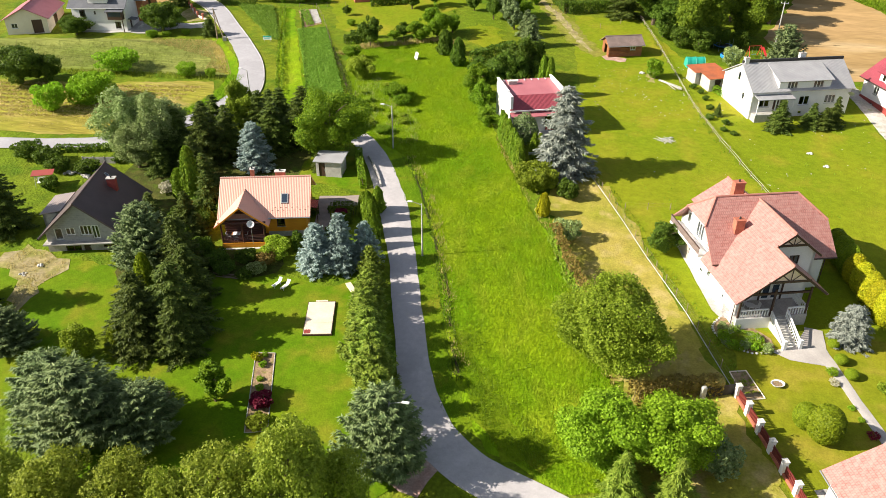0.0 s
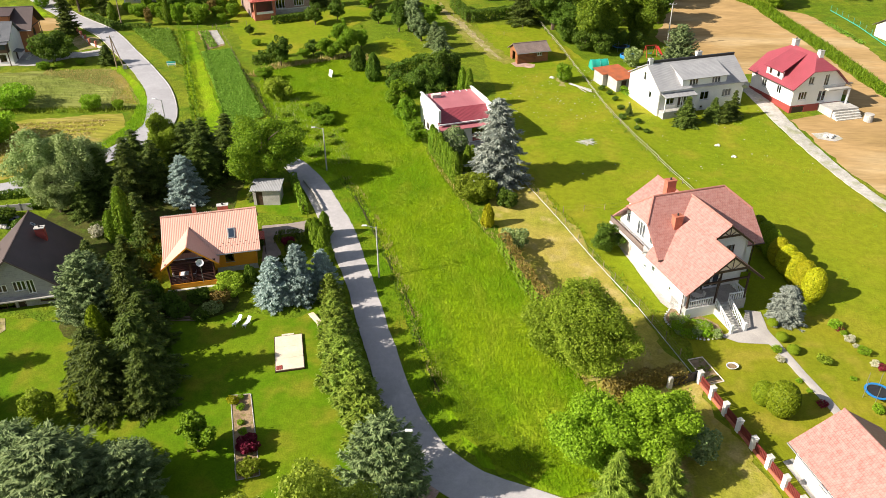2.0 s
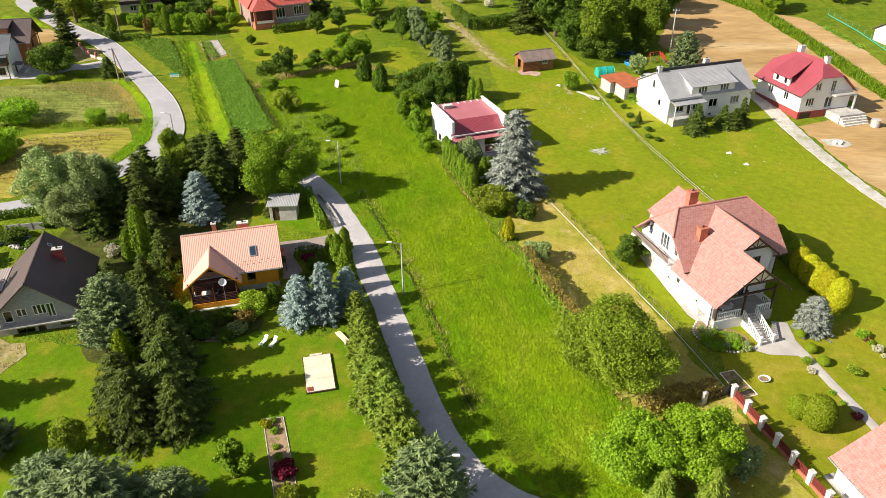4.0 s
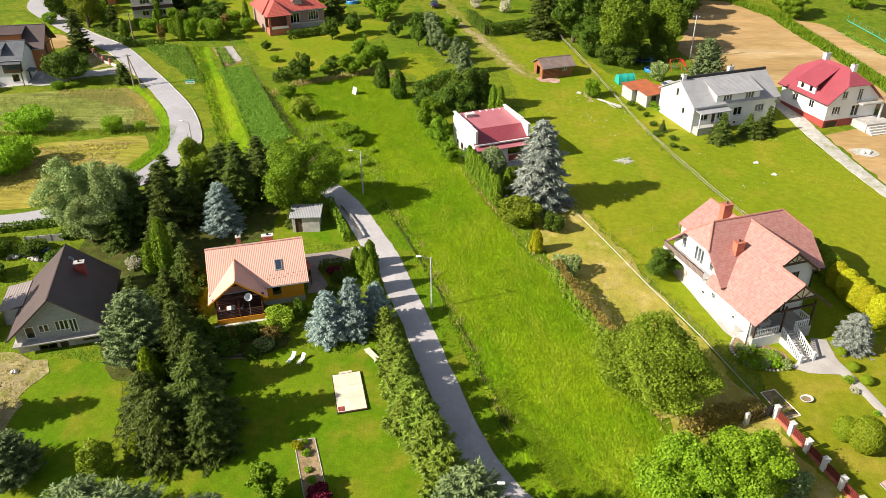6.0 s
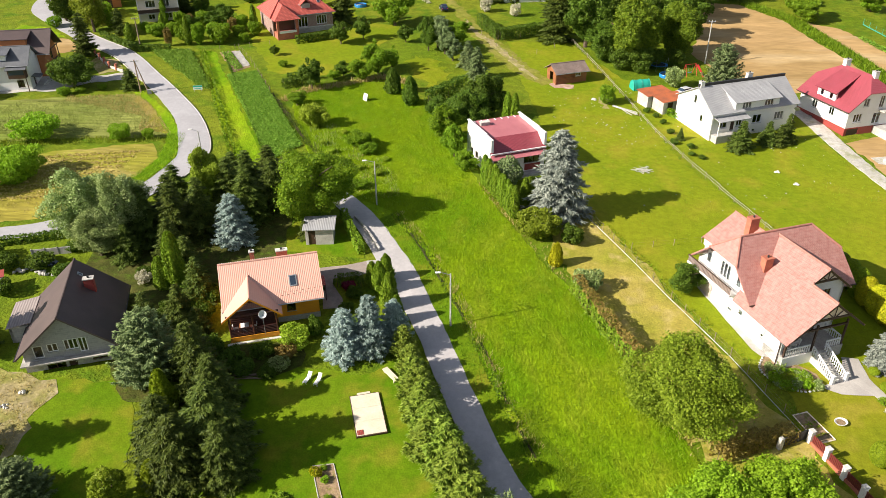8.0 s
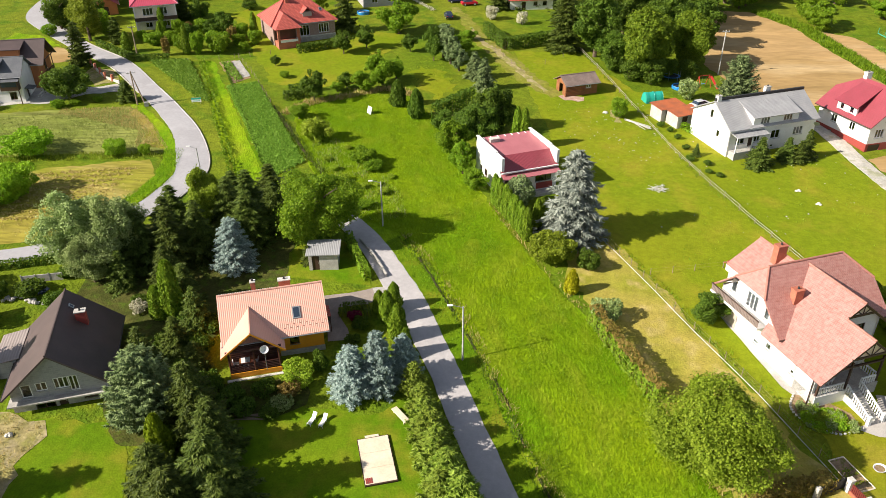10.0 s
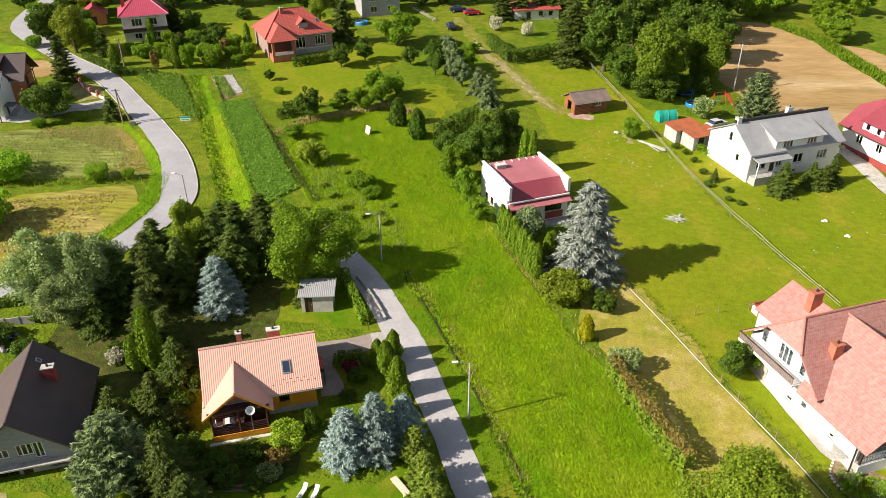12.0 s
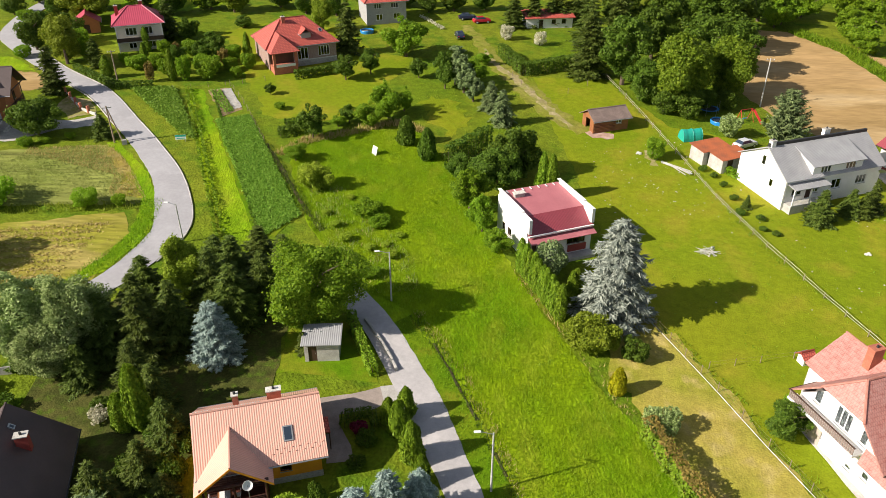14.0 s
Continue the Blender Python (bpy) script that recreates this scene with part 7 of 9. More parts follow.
def barn():
    h = thing("barn", at(-104.5, 136, 24), "low cream barn with faded red roof", "barn")
    walls4(h, -4, 4, -7, 7, -0.8, {"front": gable_top(8, 2.8, 4.6), "back": gable_top(8, 2.8, 4.6), "left": 2.8, "right": 2.8}, M_cream, {"front": [(5.0, 7.0, -0.3, 2.4, "door"), (1, 2.2, 0.8, 1.8, 1)], "right": [(5, 8, -0.3, 2.5, "door")]})
    gable_roof(h, -4.5, 4.5, -7.5, 7.5, 2.6, 4.9, R_flat, 0.1, "y")


def log_shed():
    h = thing("garden_shed", at(18.6, 146.0, 20), "brown log garden shed with felt roof", "shed")
    walls4(h, -3.3, 3.3, -2, 2, -0.5, {"front": 2.3, "back": 2.3, "left": gable_top(3.4, 2.3, 3.2), "right": gable_top(3.4, 2.3, 3.2)}, M_shedwood,
           {"front": [(4.2, 5.3, 1.1, 1.8, 1)], "left": [(1.0, 2.4, -0.3, 1.9, "open")]}, M_frame, th=0.2)
    for k in range(9):
        part("log", rodm((-3.5, -2.04, 0.0 + k * 0.26), (0.75, -2.04, 0.0 + k * 0.26), 0.1), M_shedwood, h)
    gable_roof(h, -3.7, 3.7, -2.6, 2.6, 2.1, 3.45, R_shed, 0.1, "x")


def grey_shed():
    h = thing("garden_shed", at(-21.2, 87.3, 4, 0.1), "small grey shed with flat sheet roof", "shed")
    walls4(h, -1.8, 1.8, -1.4, 1.4, -0.4, 2.2, M_concrete, {"left": [(0.6, 1.6, -0.2, 1.9, "open")], "front": [(0.4, 1.3, -0.2, 1.9, "door")]}, th=0.15)
    part("roof_slope", slabm([(-2.1, -1.75, 2.22), (2.1, -1.75, 2.22), (2.1, 1.75, 2.45), (-2.1, 1.75, 2.45)], 0.1), R_grey, h)


def rusty_sheds():
    for k in range(2):
        h = thing("shed", at(33.3 + 2.2 * k, 134.6 - 2.6 * k, 25, 0.2), "low shed with rusty orange sheet roof", "shed", "rusty sheds")
        walls4(h, -2.6, 2.6, -1.5, 1.5, -0.6, 2.0, M_concrete, {"front": [(1, 2.2, -0.3, 1.7, "door")]}, th=0.15)
        part("roof_slope", slabm([(-2.9, -1.8, 2.0), (2.9, -1.8, 2.0), (2.9, 1.75, 2.4), (-2.9, 1.75, 2.4)], 0.07), R_rust, h)


def tunnel():
    t = thing("polytunnel", at(32.2, 141.5, 12), "teal plastic-covered garden tunnel", "polytunnel")
    bm = bmesh.new()
    rings = []
    for i in range(9):
        x = -1.7 + 3.4 * i / 8
        f = 1 + 0.02 * math.sin(i * 2.1)
        rings.append([bm.verts.new((x, -1.1 * f * math.cos(a), 1.8 * f * math.sin(a))) for a in np.linspace(0, math.pi, 12)])
    for r, s in zip(rings, rings[1:]):
        for j in range(11):
            bm.faces.new((r[j], r[j + 1], s[j + 1], s[j]))
    bm.faces.new(rings[0])
    bm.faces.new(rings[-1][::-1])
    part("cover", bm, M_teal, t)
    for i in range(3):
        x = -1.68 + 1.68 * i
        hb = bmesh.new()
        pts = [(x, -1.13 * math.cos(a), 1.84 * math.sin(a)) for a in np.linspace(0, math.pi, 12)]
        for p, q in zip(pts, pts[1:]):
            rod(hb, p, q, 0.03, None, 4)
        part("hoop", hb, M_teal, t)


def far_hut():
    h = thing("hut", at(14.2, 201.5, 8), "low white hut with red sheet roof", "hut")
    walls4(h, -5.5, 5.5, -2.2, 2.2, -1.0, 2.4, M_white, {"front": [(6.0, 7.0, 0.8, 1.8, 1), (8.4, 9.4, 0.8, 1.8, 1), (3, 4, -0.5, 1.8, "door")]}, M_darkframe)
    part("roof_slope", slabm([(-6, -2.9, 2.3), (6, -2.9, 2.3), (6, 2.7, 3.2), (-6, 2.7, 3.2)], 0.1), R_red, h)


orange_house()
brown_house()
flat_house()
white_house()
maroon_house()
villa()
garage()
red_house()
pink_house()
grey_far_house()
corner_house()
barn()
log_shed()
grey_shed()
rusty_sheds()
tunnel()
far_hut()


def far_white_house():
    h = thing("house", at(103.5, 164.0, 18), "low white house with a brown-edged roof", "house")
    walls4(h, -5.0, 5.0, -4.2, 4.2, -1.0, {"front": 2.9, "back": 2.9, "left": gable_top(7.8, 2.9, 5.2), "right": gable_top(7.8, 2.9, 5.2)}, M_white, {"front": [(2, 3.4, 1, 2.2, 1), (6, 7.4, 1, 2.2, 1)]}, M_frame)
    gable_roof(h, -5.5, 5.5, -4.8, 4.8, 2.7, 5.4, R_brown, 0.12, "x")


far_white_house()


# ---------------------------------------------------------------- garden and street things
def play_deck():
    t = thing("garden_platform", at(-11.85, 56.45, 14, 0.06) @ pose(0, 0, 0, 3.7), "pale plywood platform with worn marks lying on the lawn", "platform")
    part("base_frame", boxm(-1.5, 1.5, -2.72, 2.72, -0.2, 0.12), M_timber, t, "dark timber base")
    for k in range(3):
        y = -2.62 + k * 1.75
        part("board", boxm(-1.42, 1.42, y, y + 1.735, 0.122, 0.16), M_board, t)
    for k in range(4):
        part("mat_slat", boxm(-1.36 + 0.16 * k, -1.24 + 0.16 * k, -2.55, -1.95, 0.162, 0.2), M_redplinth, t, "red slat of a small mat")
    part("step", boxm(-0.7, 0.6, 2.75, 3.05, -0.1, 0.06), M_board, t)


def lounger(x, y, rot):
    t = thing("sun_lounger", at(x, y, rot) @ Matrix.Diagonal((0.64, 0.72, 0.8, 1)), "white slatted sun lounger on the lawn", "sun lounger", "sun loungers")
    for s in (-0.3, 0.3):
        part("side_rail", boxm(s - 0.03, s + 0.03, -0.95, 0.5, 0.28, 0.34), M_frame, t)
    for k in range(9):
        part("slat", boxm(-0.33, 0.33, -0.93 + k * 0.16, -0.81 + k * 0.16, 0.342, 0.365), M_frame, t)
    part("backrest", slabm([(-0.33, 0.5, 0.36), (0.33, 0.5, 0.36), (0.33, 1.05, 0.85), (-0.33, 1.05, 0.85)], 0.05), M_frame, t)
    for x_, y_ in ((-0.3, -0.85), (0.3, -0.85), (-0.3, 0.45), (0.3, 0.45)):
        part("leg", boxm(x_ - 0.03, x_ + 0.03, y_ - 0.03, y_ + 0.03, -0.1, 0.28), M_frame, t)


def bench_board():
    t = thing("garden_bench", at(-10.03, 61.75, 36.7), "low pale wooden garden bench", "bench")
    part("seat", boxm(-0.32, 0.32, -1.2, 1.2, 0.36, 0.42), M_board, t)
    for y in (-0.9, 0.9):
        part("leg", boxm(-0.25, 0.25, y - 0.06, y + 0.06, -0.1, 0.358), M_board, t)


def street_lamp(x, y, h, rot, arm=1.1, label="grey concrete street lamp post with a short arm"):
    t = thing("street_lamp", at(x, y, rot), label, "street lamp", "street lamps")
    part("post", rodm((0, 0, -0.4), (0, 0, h), 0.11, 0.07, 8), M_pole, t)
    part("arm", rodm((0, 0, h - 0.15), (-arm, 0, h + 0.2), 0.035), M_metal, t)
    bm = boxm(-arm - 0.55, -arm + 0.05, -0.12, 0.12, h + 0.14, h + 0.28, bevel=0.04)
    part("lamp_head", bm, M_frame, t)
    part("band", rodm((0, 0, h * 0.8), (0, 0, h * 0.8 + 0.08), 0.13, 0.13, 8), M_metal, t)


def power_pole(x, y, h, rot, twin=False, mat=None):
    t = thing("power_pole", at(x, y, rot), "leaning weathered power pole with a cross-arm", "power pole", "power poles")
    part("post", rodm((0, 0, -0.4), (0, 0, h), 0.14, 0.1, 8), mat or M_woodpole, t)
    if twin:
        part("strut", rodm((1.5, -0.9, -0.4), (0.08, 0, h * 0.92), 0.13, 0.09, 8), mat or M_woodpole, t)
        part("foot_block", boxm(1.2, 1.9, -1.3, -0.6, -0.2, 0.7), M_concrete, t)
    part("cross_arm", boxm(-0.7, 0.7, -0.05, 0.05, h - 0.35, h - 0.25), M_metal, t)
    for k in (-0.6, 0, 0.6):
        part("insulator", rodm((k, 0, h - 0.25), (k, 0, h - 0.08), 0.05, 0.04, 6), M_frame, t)


def wire_fence(name, pts, h, gap, label, post_mat, base=None, wires=3, group="", base_mat=None):
    x0, y0 = pts[0]
    t = thing(name, at(x0, y0), label, "fence", group)
    z0 = gz(x0, y0)
    loc = lambda p, z: Vector((p[0] - x0, p[1] - y0, gz(*p[:2]) - z0 + z))
    for a, b in zip(pts, pts[1:]):
        a, b = np.array(a, float), np.array(b, float)
        n = max(1, int(np.linalg.norm(b - a) / gap))
        for k in range(n):
            p, q = a + (b - a) * k / n, a + (b - a) * (k + 1) / n
            part("post", rodm(loc(p, -0.3), loc(p, h + 0.08), 0.045, 0.04, 5), post_mat, t)
            if base:
                s = bmesh.new()
                rod(s, loc(p, base * 0.5), loc(q, base * 0.5), base * 0.45, None, 4)
                part("base_board", s, base_mat or M_woodpole, t)
        for w in range(wires):
            z = h * (w + 1) / wires
            part("wire", rodm(loc(a, z), loc(b, z), 0.007, None, 3), M_woodpole, t)
    part("post", rodm(loc(pts[-1], -0.3), loc(pts[-1], h + 0.08), 0.06, 0.05, 5), post_mat, t)
    return t


def rail_fence(pts):
    """Short posts with two pale sagging poles from one to the next."""
    x0, y0 = pts[0]
    t = thing("rail_fence", at(x0, y0), "long fence of pale weathered poles across the pasture", "fence")
    z0 = gz(x0, y0)
    rnd = random.Random(31)
    loc = lambda p, z, dx=0.0: Vector((p[0] - x0 + dx, p[1] - y0, gz(*p[:2]) - z0 + z))
    for a, b in zip(pts, pts[1:]):
        a, b = np.array(a, float), np.array(b, float)
        n = max(1, int(np.linalg.norm(b - a) / 3.2))
        for k in range(n):
            p, q = a + (b - a) * k / n, a + (b - a) * (k + 1) / n
            part("post", rodm(loc(p, -0.3), loc(p, rnd.uniform(0.9, 1.15)), 0.06, 0.05, 5), M_woodpole, t)
            for z, dx in ((0.42, 0.07), (0.88, -0.07)):
                part("pole", rodm(loc(p, z + rnd.uniform(-0.08, 0.06), dx), loc(q, z + rnd.uniform(-0.08, 0.06), dx), 0.032, 0.026, 5), M_palepole, t)
    return t


def well_house(x, y):
    t = thing("well_house", at(x, y, 18), "small white well house with a red roof", "well")
    part("body", boxm(-0.6, 0.6, -0.5, 0.5, -0.2, 1.0, bevel=0.03), M_white, t)
    part("hatch", boxm(-0.3, 0.3, -0.53, -0.505, 0.15, 0.8), M_timber, t)
    gable_roof(t, -0.85, 0.85, -0.75, 0.75, 0.95, 1.55, R_red, 0.06, "x")


def brick_fence():
    pts = [(30.2, 54.3), (30.87, 52.2), (31.55, 50.1), (32.22, 48.0), (32.9, 45.9), (33.6, 43.8), (34.3, 41.7), (35.0, 39.6)]
    t = thing("garden_fence", at(30.2, 54.3), "garden fence of white pillars, brick base and dark red slats", "fence")
    z0 = gz(30.2, 54.3)
    for i, (x, y) in enumerate(pts):
        m = Matrix.Translation((x - 30.2, y - 54.3, gz(x, y) - z0)) @ pose(0, 0, 0, 0, 0, 17.8)
        bm = boxm(-0.22, 0.22, -0.22, 0.22, -0.3, 1.45)
        bm.transform(m)
        p = part("pillar", bm, M_white, t)
        bm = boxm(-0.28, 0.28, -0.28, 0.28, 1.452, 1.55, bevel=0.03)
        bm.transform(m)
        part("pillar_cap", bm, M_palestone, p)
        if i + 1 < len(pts):
            bm = boxm(-0.13, 0.13, -2.0, -0.23, -0.3, 0.32)
            bm.transform(m)
            part("base_wall", bm, M_chimney, t)
            for k in range(9):
                bm = boxm(-0.03, 0.03, -0.42 - k * 0.18, -0.29 - k * 0.18, 0.34, 1.2)
                bm.transform(m)
                part("slat", bm, M_fencered, t)
            for z in (0.45, 1.0):
                bm = boxm(0.031, 0.07, -2.0, -0.23, z, z + 0.06)
                bm.transform(m)
                part("rail", bm, M_fencered, t)
    # the short dark return towards the hedge
    r = thing("panel_fence", at(27.0, 53.4, 23), "short dark panel fence with a stone post", "fence")
    for k in range(3):
        part("panel", boxm(0.25 + k * 1.12, 1.33 + k * 1.12, -0.03, 0.03, -0.1, 1.25), M_black, r)
    part("post", boxm(-0.2, 0.2, -0.2, 0.2, -0.3, 1.4), M_palestone, r)


def stone(seed, r):
    rng = random.Random(seed)
    bm = bmesh.new()
    bmesh.ops.create_icosphere(bm, subdivisions=1, radius=r)
    for v in bm.verts:
        v.co *= rng.uniform(0.75, 1.15)
        v.co.z *= 0.7
    return bm


def rockery_border():
    t = thing("stone_border", at(30.5, 64), "border of white stones round the rockery", "stone border")
    z0 = gz(30.5, 64)
    line = spline([(29.9, 66.0), (29.0, 64.6), (28.9, 63.5), (29.5, 62.4), (30.4, 61.6), (31.3, 61.1), (32.4, 60.8), (33.8, 61.1), (35.0, 61.6)], 0.36)
    base = stone(3, 0.17)
    first = None
    for k, p in enumerate(line):
        m = Matrix.Translation((p[0] - 30.5, p[1] - 64, gz(p[0], p[1]) - z0 + 0.14)) @ pose(0, 0, 0, 0, 0, k * 57)
        if first is None:
            first = part("stone", base, M_palestone, t)
            first.matrix_basis = m
        else:
            o = first.copy()
            scene.collection.objects.link(o)
            o.matrix_basis = m
    patch("rockery", [(29.8, 66), (29, 64.5), (29, 63.4), (30.4, 61.7), (32.4, 61), (34.8, 61.8), (34.6, 63.5), (32.3, 65.4)], M_soil, 0.1, "planted rockery bed before the villa porch", "flower bed", 0.05)


def bath():
    t = thing("garden_basin", at(34.2, 56.7, 20) @ Matrix.Scale(0.72, 4), "white oval basin planter on the lawn", "planter")
    bm = bmesh.new()
    prof = [(0.3, 0.0), (0.55, 0.15), (0.72, 0.42), (0.76, 0.45), (0.68, 0.45), (0.5, 0.25)]
    rings = [[bm.verts.new((r * 1.25 * math.cos(a), r * math.sin(a), z)) for a in np.linspace(0, math.tau, 18, endpoint=False)] for r, z in prof]
    for r, s in zip(rings, rings[1:]):
        for k in range(18):
            bm.faces.new((r[k], r[(k + 1) % 18], s[(k + 1) % 18], s[k]))
    bm.faces.new(rings[0][::-1])
    bm.faces.new(rings[-1])
    part("bowl", bm, M_frame, t)
    part("soil", rodm((0, 0, 0.25), (0, 0, 0.36), 0.55, 0.6, 16), M_soil, t)


def trampoline(x, y, r, label):
    t = thing("trampoline", at(x, y), label, "trampoline", "trampolines")
    bm = bmesh.new()
    for z in (0, 1):
        n = 24
        a = [bm.verts.new((r * math.cos(k * math.tau / n), r * math.sin(k * math.tau / n), 0.85 + 0.06 * z)) for k in range(n)]
        b = [bm.verts.new((r * 0.8 * math.cos(k * math.tau / n), r * 0.8 * math.sin(k * math.tau / n), 0.85 + 0.06 * z)) for k in range(n)]
        for k in range(n):
            f = (a[k], a[(k + 1) % n], b[(k + 1) % n], b[k])
            bm.faces.new(f if z else f[::-1])
    part("pad", bm, M_blue, t, "blue padded rim")
    part("mat", rodm((0, 0, 0.8), (0, 0, 0.82), r * 0.8, None, 24), M_black, t)
    for k in range(6):
        a = k * math.tau / 6
        c = Vector((r * math.cos(a), r * math.sin(a), 0))
        part("leg", rodm(c + Vector((0, 0, -0.2)), c + Vector((0, 0, 0.85)), 0.03), M_metal, t)
        part("pole", rodm(c + Vector((0, 0, 0.9)), c + Vector((0, 0, 2.3)), 0.025), M_metal, t)


def swing():
    t = thing("swing_set", at(43.9, 149.4, 20), "red metal swing set with a slide", "swing")
    for x in (-1.2, 1.2):
        for s in (-1, 1):
            part("leg", rodm((x, s * 0.9, -0.2), (x, 0, 2.2), 0.05), M_redpaint, t)
    part("beam", rodm((-1.3, 0, 2.2), (1.3, 0, 2.2), 0.05), M_redpaint, t)
    part("slide", slabm([(1.3, -2.6, 0.2), (1.8, -2.6, 0.2), (1.8, 0, 2.0), (1.3, 0, 2.0)], 0.06), M_redpaint, t)
    for x in (-0.4, 0.4):
        part("rope", rodm((x, 0, 2.2), (x, 0, 0.6), 0.015, None, 4), M_metal, t)
    part("seat", boxm(-0.45, 0.45, -0.12, 0.12, 0.56, 0.6), M_blue, t)


def pool(x, y):
    t = thing("paddling_pool", at(x, y), "small blue garden paddling pool", "pool")
    bm = bmesh.new()
    prof = [(1.5, -0.1), (1.55, 0.5), (1.5, 0.6), (1.4, 0.58), (1.38, 0.35)]
    rings = [[bm.verts.new((r * math.cos(a), r * math.sin(a), z)) for a in np.linspace(0, math.tau, 20, endpoint=False)] for r, z in prof]
    for r, s in zip(rings, rings[1:]):
        for k in range(20):
            bm.faces.new((r[k], r[(k + 1) % 20], s[(k + 1) % 20], s[k]))
    part("wall", bm, M_blue, t)
    part("water", rodm((0, 0, 0.3), (0, 0, 0.4), 1.38, None, 20), M_skyglass, t)


def car(x, y, rot, paint, label):
    t = thing("car", at(x, y, rot, 0.02), label, "car", "parked cars")
    prof = [(-2.1, 0.35), (-2.1, 0.75), (-1.9, 0.95), (-1.2, 1.02), (-0.6, 1.02), (1.2, 1.0), (1.95, 0.9), (2.1, 0.6), (2.1, 0.35)]
    bm = bmesh.new()
    for side in (-0.85, 0.85):
        vs = [bm.verts.new((px, side * (1 if pz < 0.9 else 0.94), pz)) for px, pz in prof]
        bm.faces.new(vs if side < 0 else vs[::-1])
    bm.verts.ensure_lookup_table()
    n = len(prof)
    for k in range(n):
        bm.faces.new((bm.verts[k], bm.verts[n + k], bm.verts[n + (k + 1) % n], bm.verts[(k + 1) % n]))
    bmesh.ops.recalc_face_normals(bm, faces=bm.faces[:])
    bmesh.ops.bevel(bm, geom=[e for e in bm.edges], offset=0.05, segments=1, affect="EDGES")
    part("body", bm, paint, t)

    def cabin(k, z0, z1):
        b = bmesh.new()
        lo = [b.verts.new(p) for p in ((-1.55, -0.78, z0), (1.0, -0.78, z0), (1.0, 0.78, z0), (-1.55, 0.78, z0))]
        hi = [b.verts.new(p) for p in ((-1.15 - k, -0.62, z1), (0.35 + k, -0.62, z1), (0.35 + k, 0.62, z1), (-1.15 - k, 0.62, z1))]
        b.faces.new(lo[::-1])
        b.faces.new(hi)
        for i in range(4):
            b.faces.new((lo[i], lo[(i + 1) % 4], hi[(i + 1) % 4], hi[i]))
        return b

    part("cabin_glass", cabin(0, 1.0, 1.42), M_skyglass, t)
    part("roof", boxm(-1.17, 0.37, -0.63, 0.63, 1.422, 1.47, bevel=0.015), paint, t)
    for wx in (-1.3, 1.3):
        for s in (-1, 1):
            w = part("wheel", rodm((wx, s * 0.68, 0.31), (wx, s * 0.87, 0.31), 0.31, None, 14), M_tyre, t)
            part("rim", rodm((wx, s * 0.86, 0.31), (wx, s * 0.885, 0.31), 0.19, None, 10), M_silver, w)
    for s in (-0.6, 0.6):
        part("headlight", boxm(2.06, 2.11, s - 0.16, s + 0.16, 0.62, 0.74), M_frame, t)
        part("tail_light", boxm(-2.13, -2.08, s - 0.14, s + 0.14, 0.68, 0.84), M_redpaint, t)


def billboard():
    t = thing("notice_board", at(-51.9, 136.4, 8) @ Matrix.Scale(0.66, 4), "teal and white roadside notice board on posts", "sign")
    for x in (-1.0, 1.0):
        part("post", rodm((x, 0, -0.3), (x, 0, 1.6), 0.05), M_metal, t)
    part("panel", boxm(-1.3, 1.3, -0.05, -0.02, 0.55, 1.75), M_frame, t)
    part("stripe", boxm(-1.28, 1.28, -0.06, -0.051, 1.25, 1.73), M_teal, t, "teal printed stripe")
    part("stripe", boxm(-1.0, 1.0, -0.06, -0.051, 0.75, 0.95), M_teal, t, "teal printed stripe")


def white_panel():
    t = thing("standing_panel", at(-20.0, 133.6, -50), "small white panel standing in the meadow", "panel")
    part("panel", slabm([(-0.6, -0.3, 0.0), (0.6, -0.3, 0.0), (0.6, 0.1, 1.3), (-0.6, 0.1, 1.3)], 0.06), M_frame, t)
    for x in (-0.5, 0.5):
        part("leg", rodm((x, 0.5, -0.1), (x, 0.1, 1.1), 0.03), M_woodpole, t)


def rock(x, y, r, label, category="rock", mat=None):
    t = thing(category.replace(" ", "_"), at(x, y), label, category)
    rng = random.Random(round(x * 10 + y))
    for k in range(7):
        b = stone(k + round(x), r * rng.uniform(0.3, 0.55))
        b.transform(Matrix.Translation((rng.uniform(-r, r) * 0.8, rng.uniform(-r, r) * 0.6, r * 0.2)))
        part("stone", b, mat or M_palestone, t)


def branch_pile():
    t = thing("branch_pile", at(25.6, 108.0), "pile of bleached cut branches on the pasture", "branch pile")
    rng = random.Random(5)
    for k in range(26):
        a = rng.uniform(0, math.tau)
        c = Vector((rng.uniform(-0.8, 0.8), rng.uniform(-0.6, 0.6), rng.uniform(0.05, 0.35)))
        d = Vector((math.cos(a), math.sin(a), rng.uniform(-0.1, 0.15))) * rng.uniform(0.6, 1.2)
        part("branch", rodm(c - d, c + d, 0.045, 0.02, 5), M_palestone, t)


def plank_stack(x, y, rot, n, length, label, mat):
    t = thing("plank_stack", at(x, y, rot), label, "planks")
    rng = random.Random(n)
    for k in range(n):
        px = rng.uniform(-0.5, 0.5)
        o = part("plank", boxm(-0.09, 0.09, -length / 2, length / 2, 0.02 + 0.04 * k, 0.05 + 0.04 * k), mat, t)
        o.matrix_basis = pose(px, rng.uniform(-0.4, 0.4), 0, 0, 0, rng.uniform(-18, 18))


def tank(x, y):
    t = thing("water_tank", at(x, y), "pale concrete well ring beside the terrace", "well")
    part("ring", rodm((0, 0, -0.3), (0, 0, 1.2), 0.75, 0.72, 16), M_concrete, t)
    part("lid", rodm((0, 0, 1.202), (0, 0, 1.3), 0.8, None, 16), M_concrete, t)


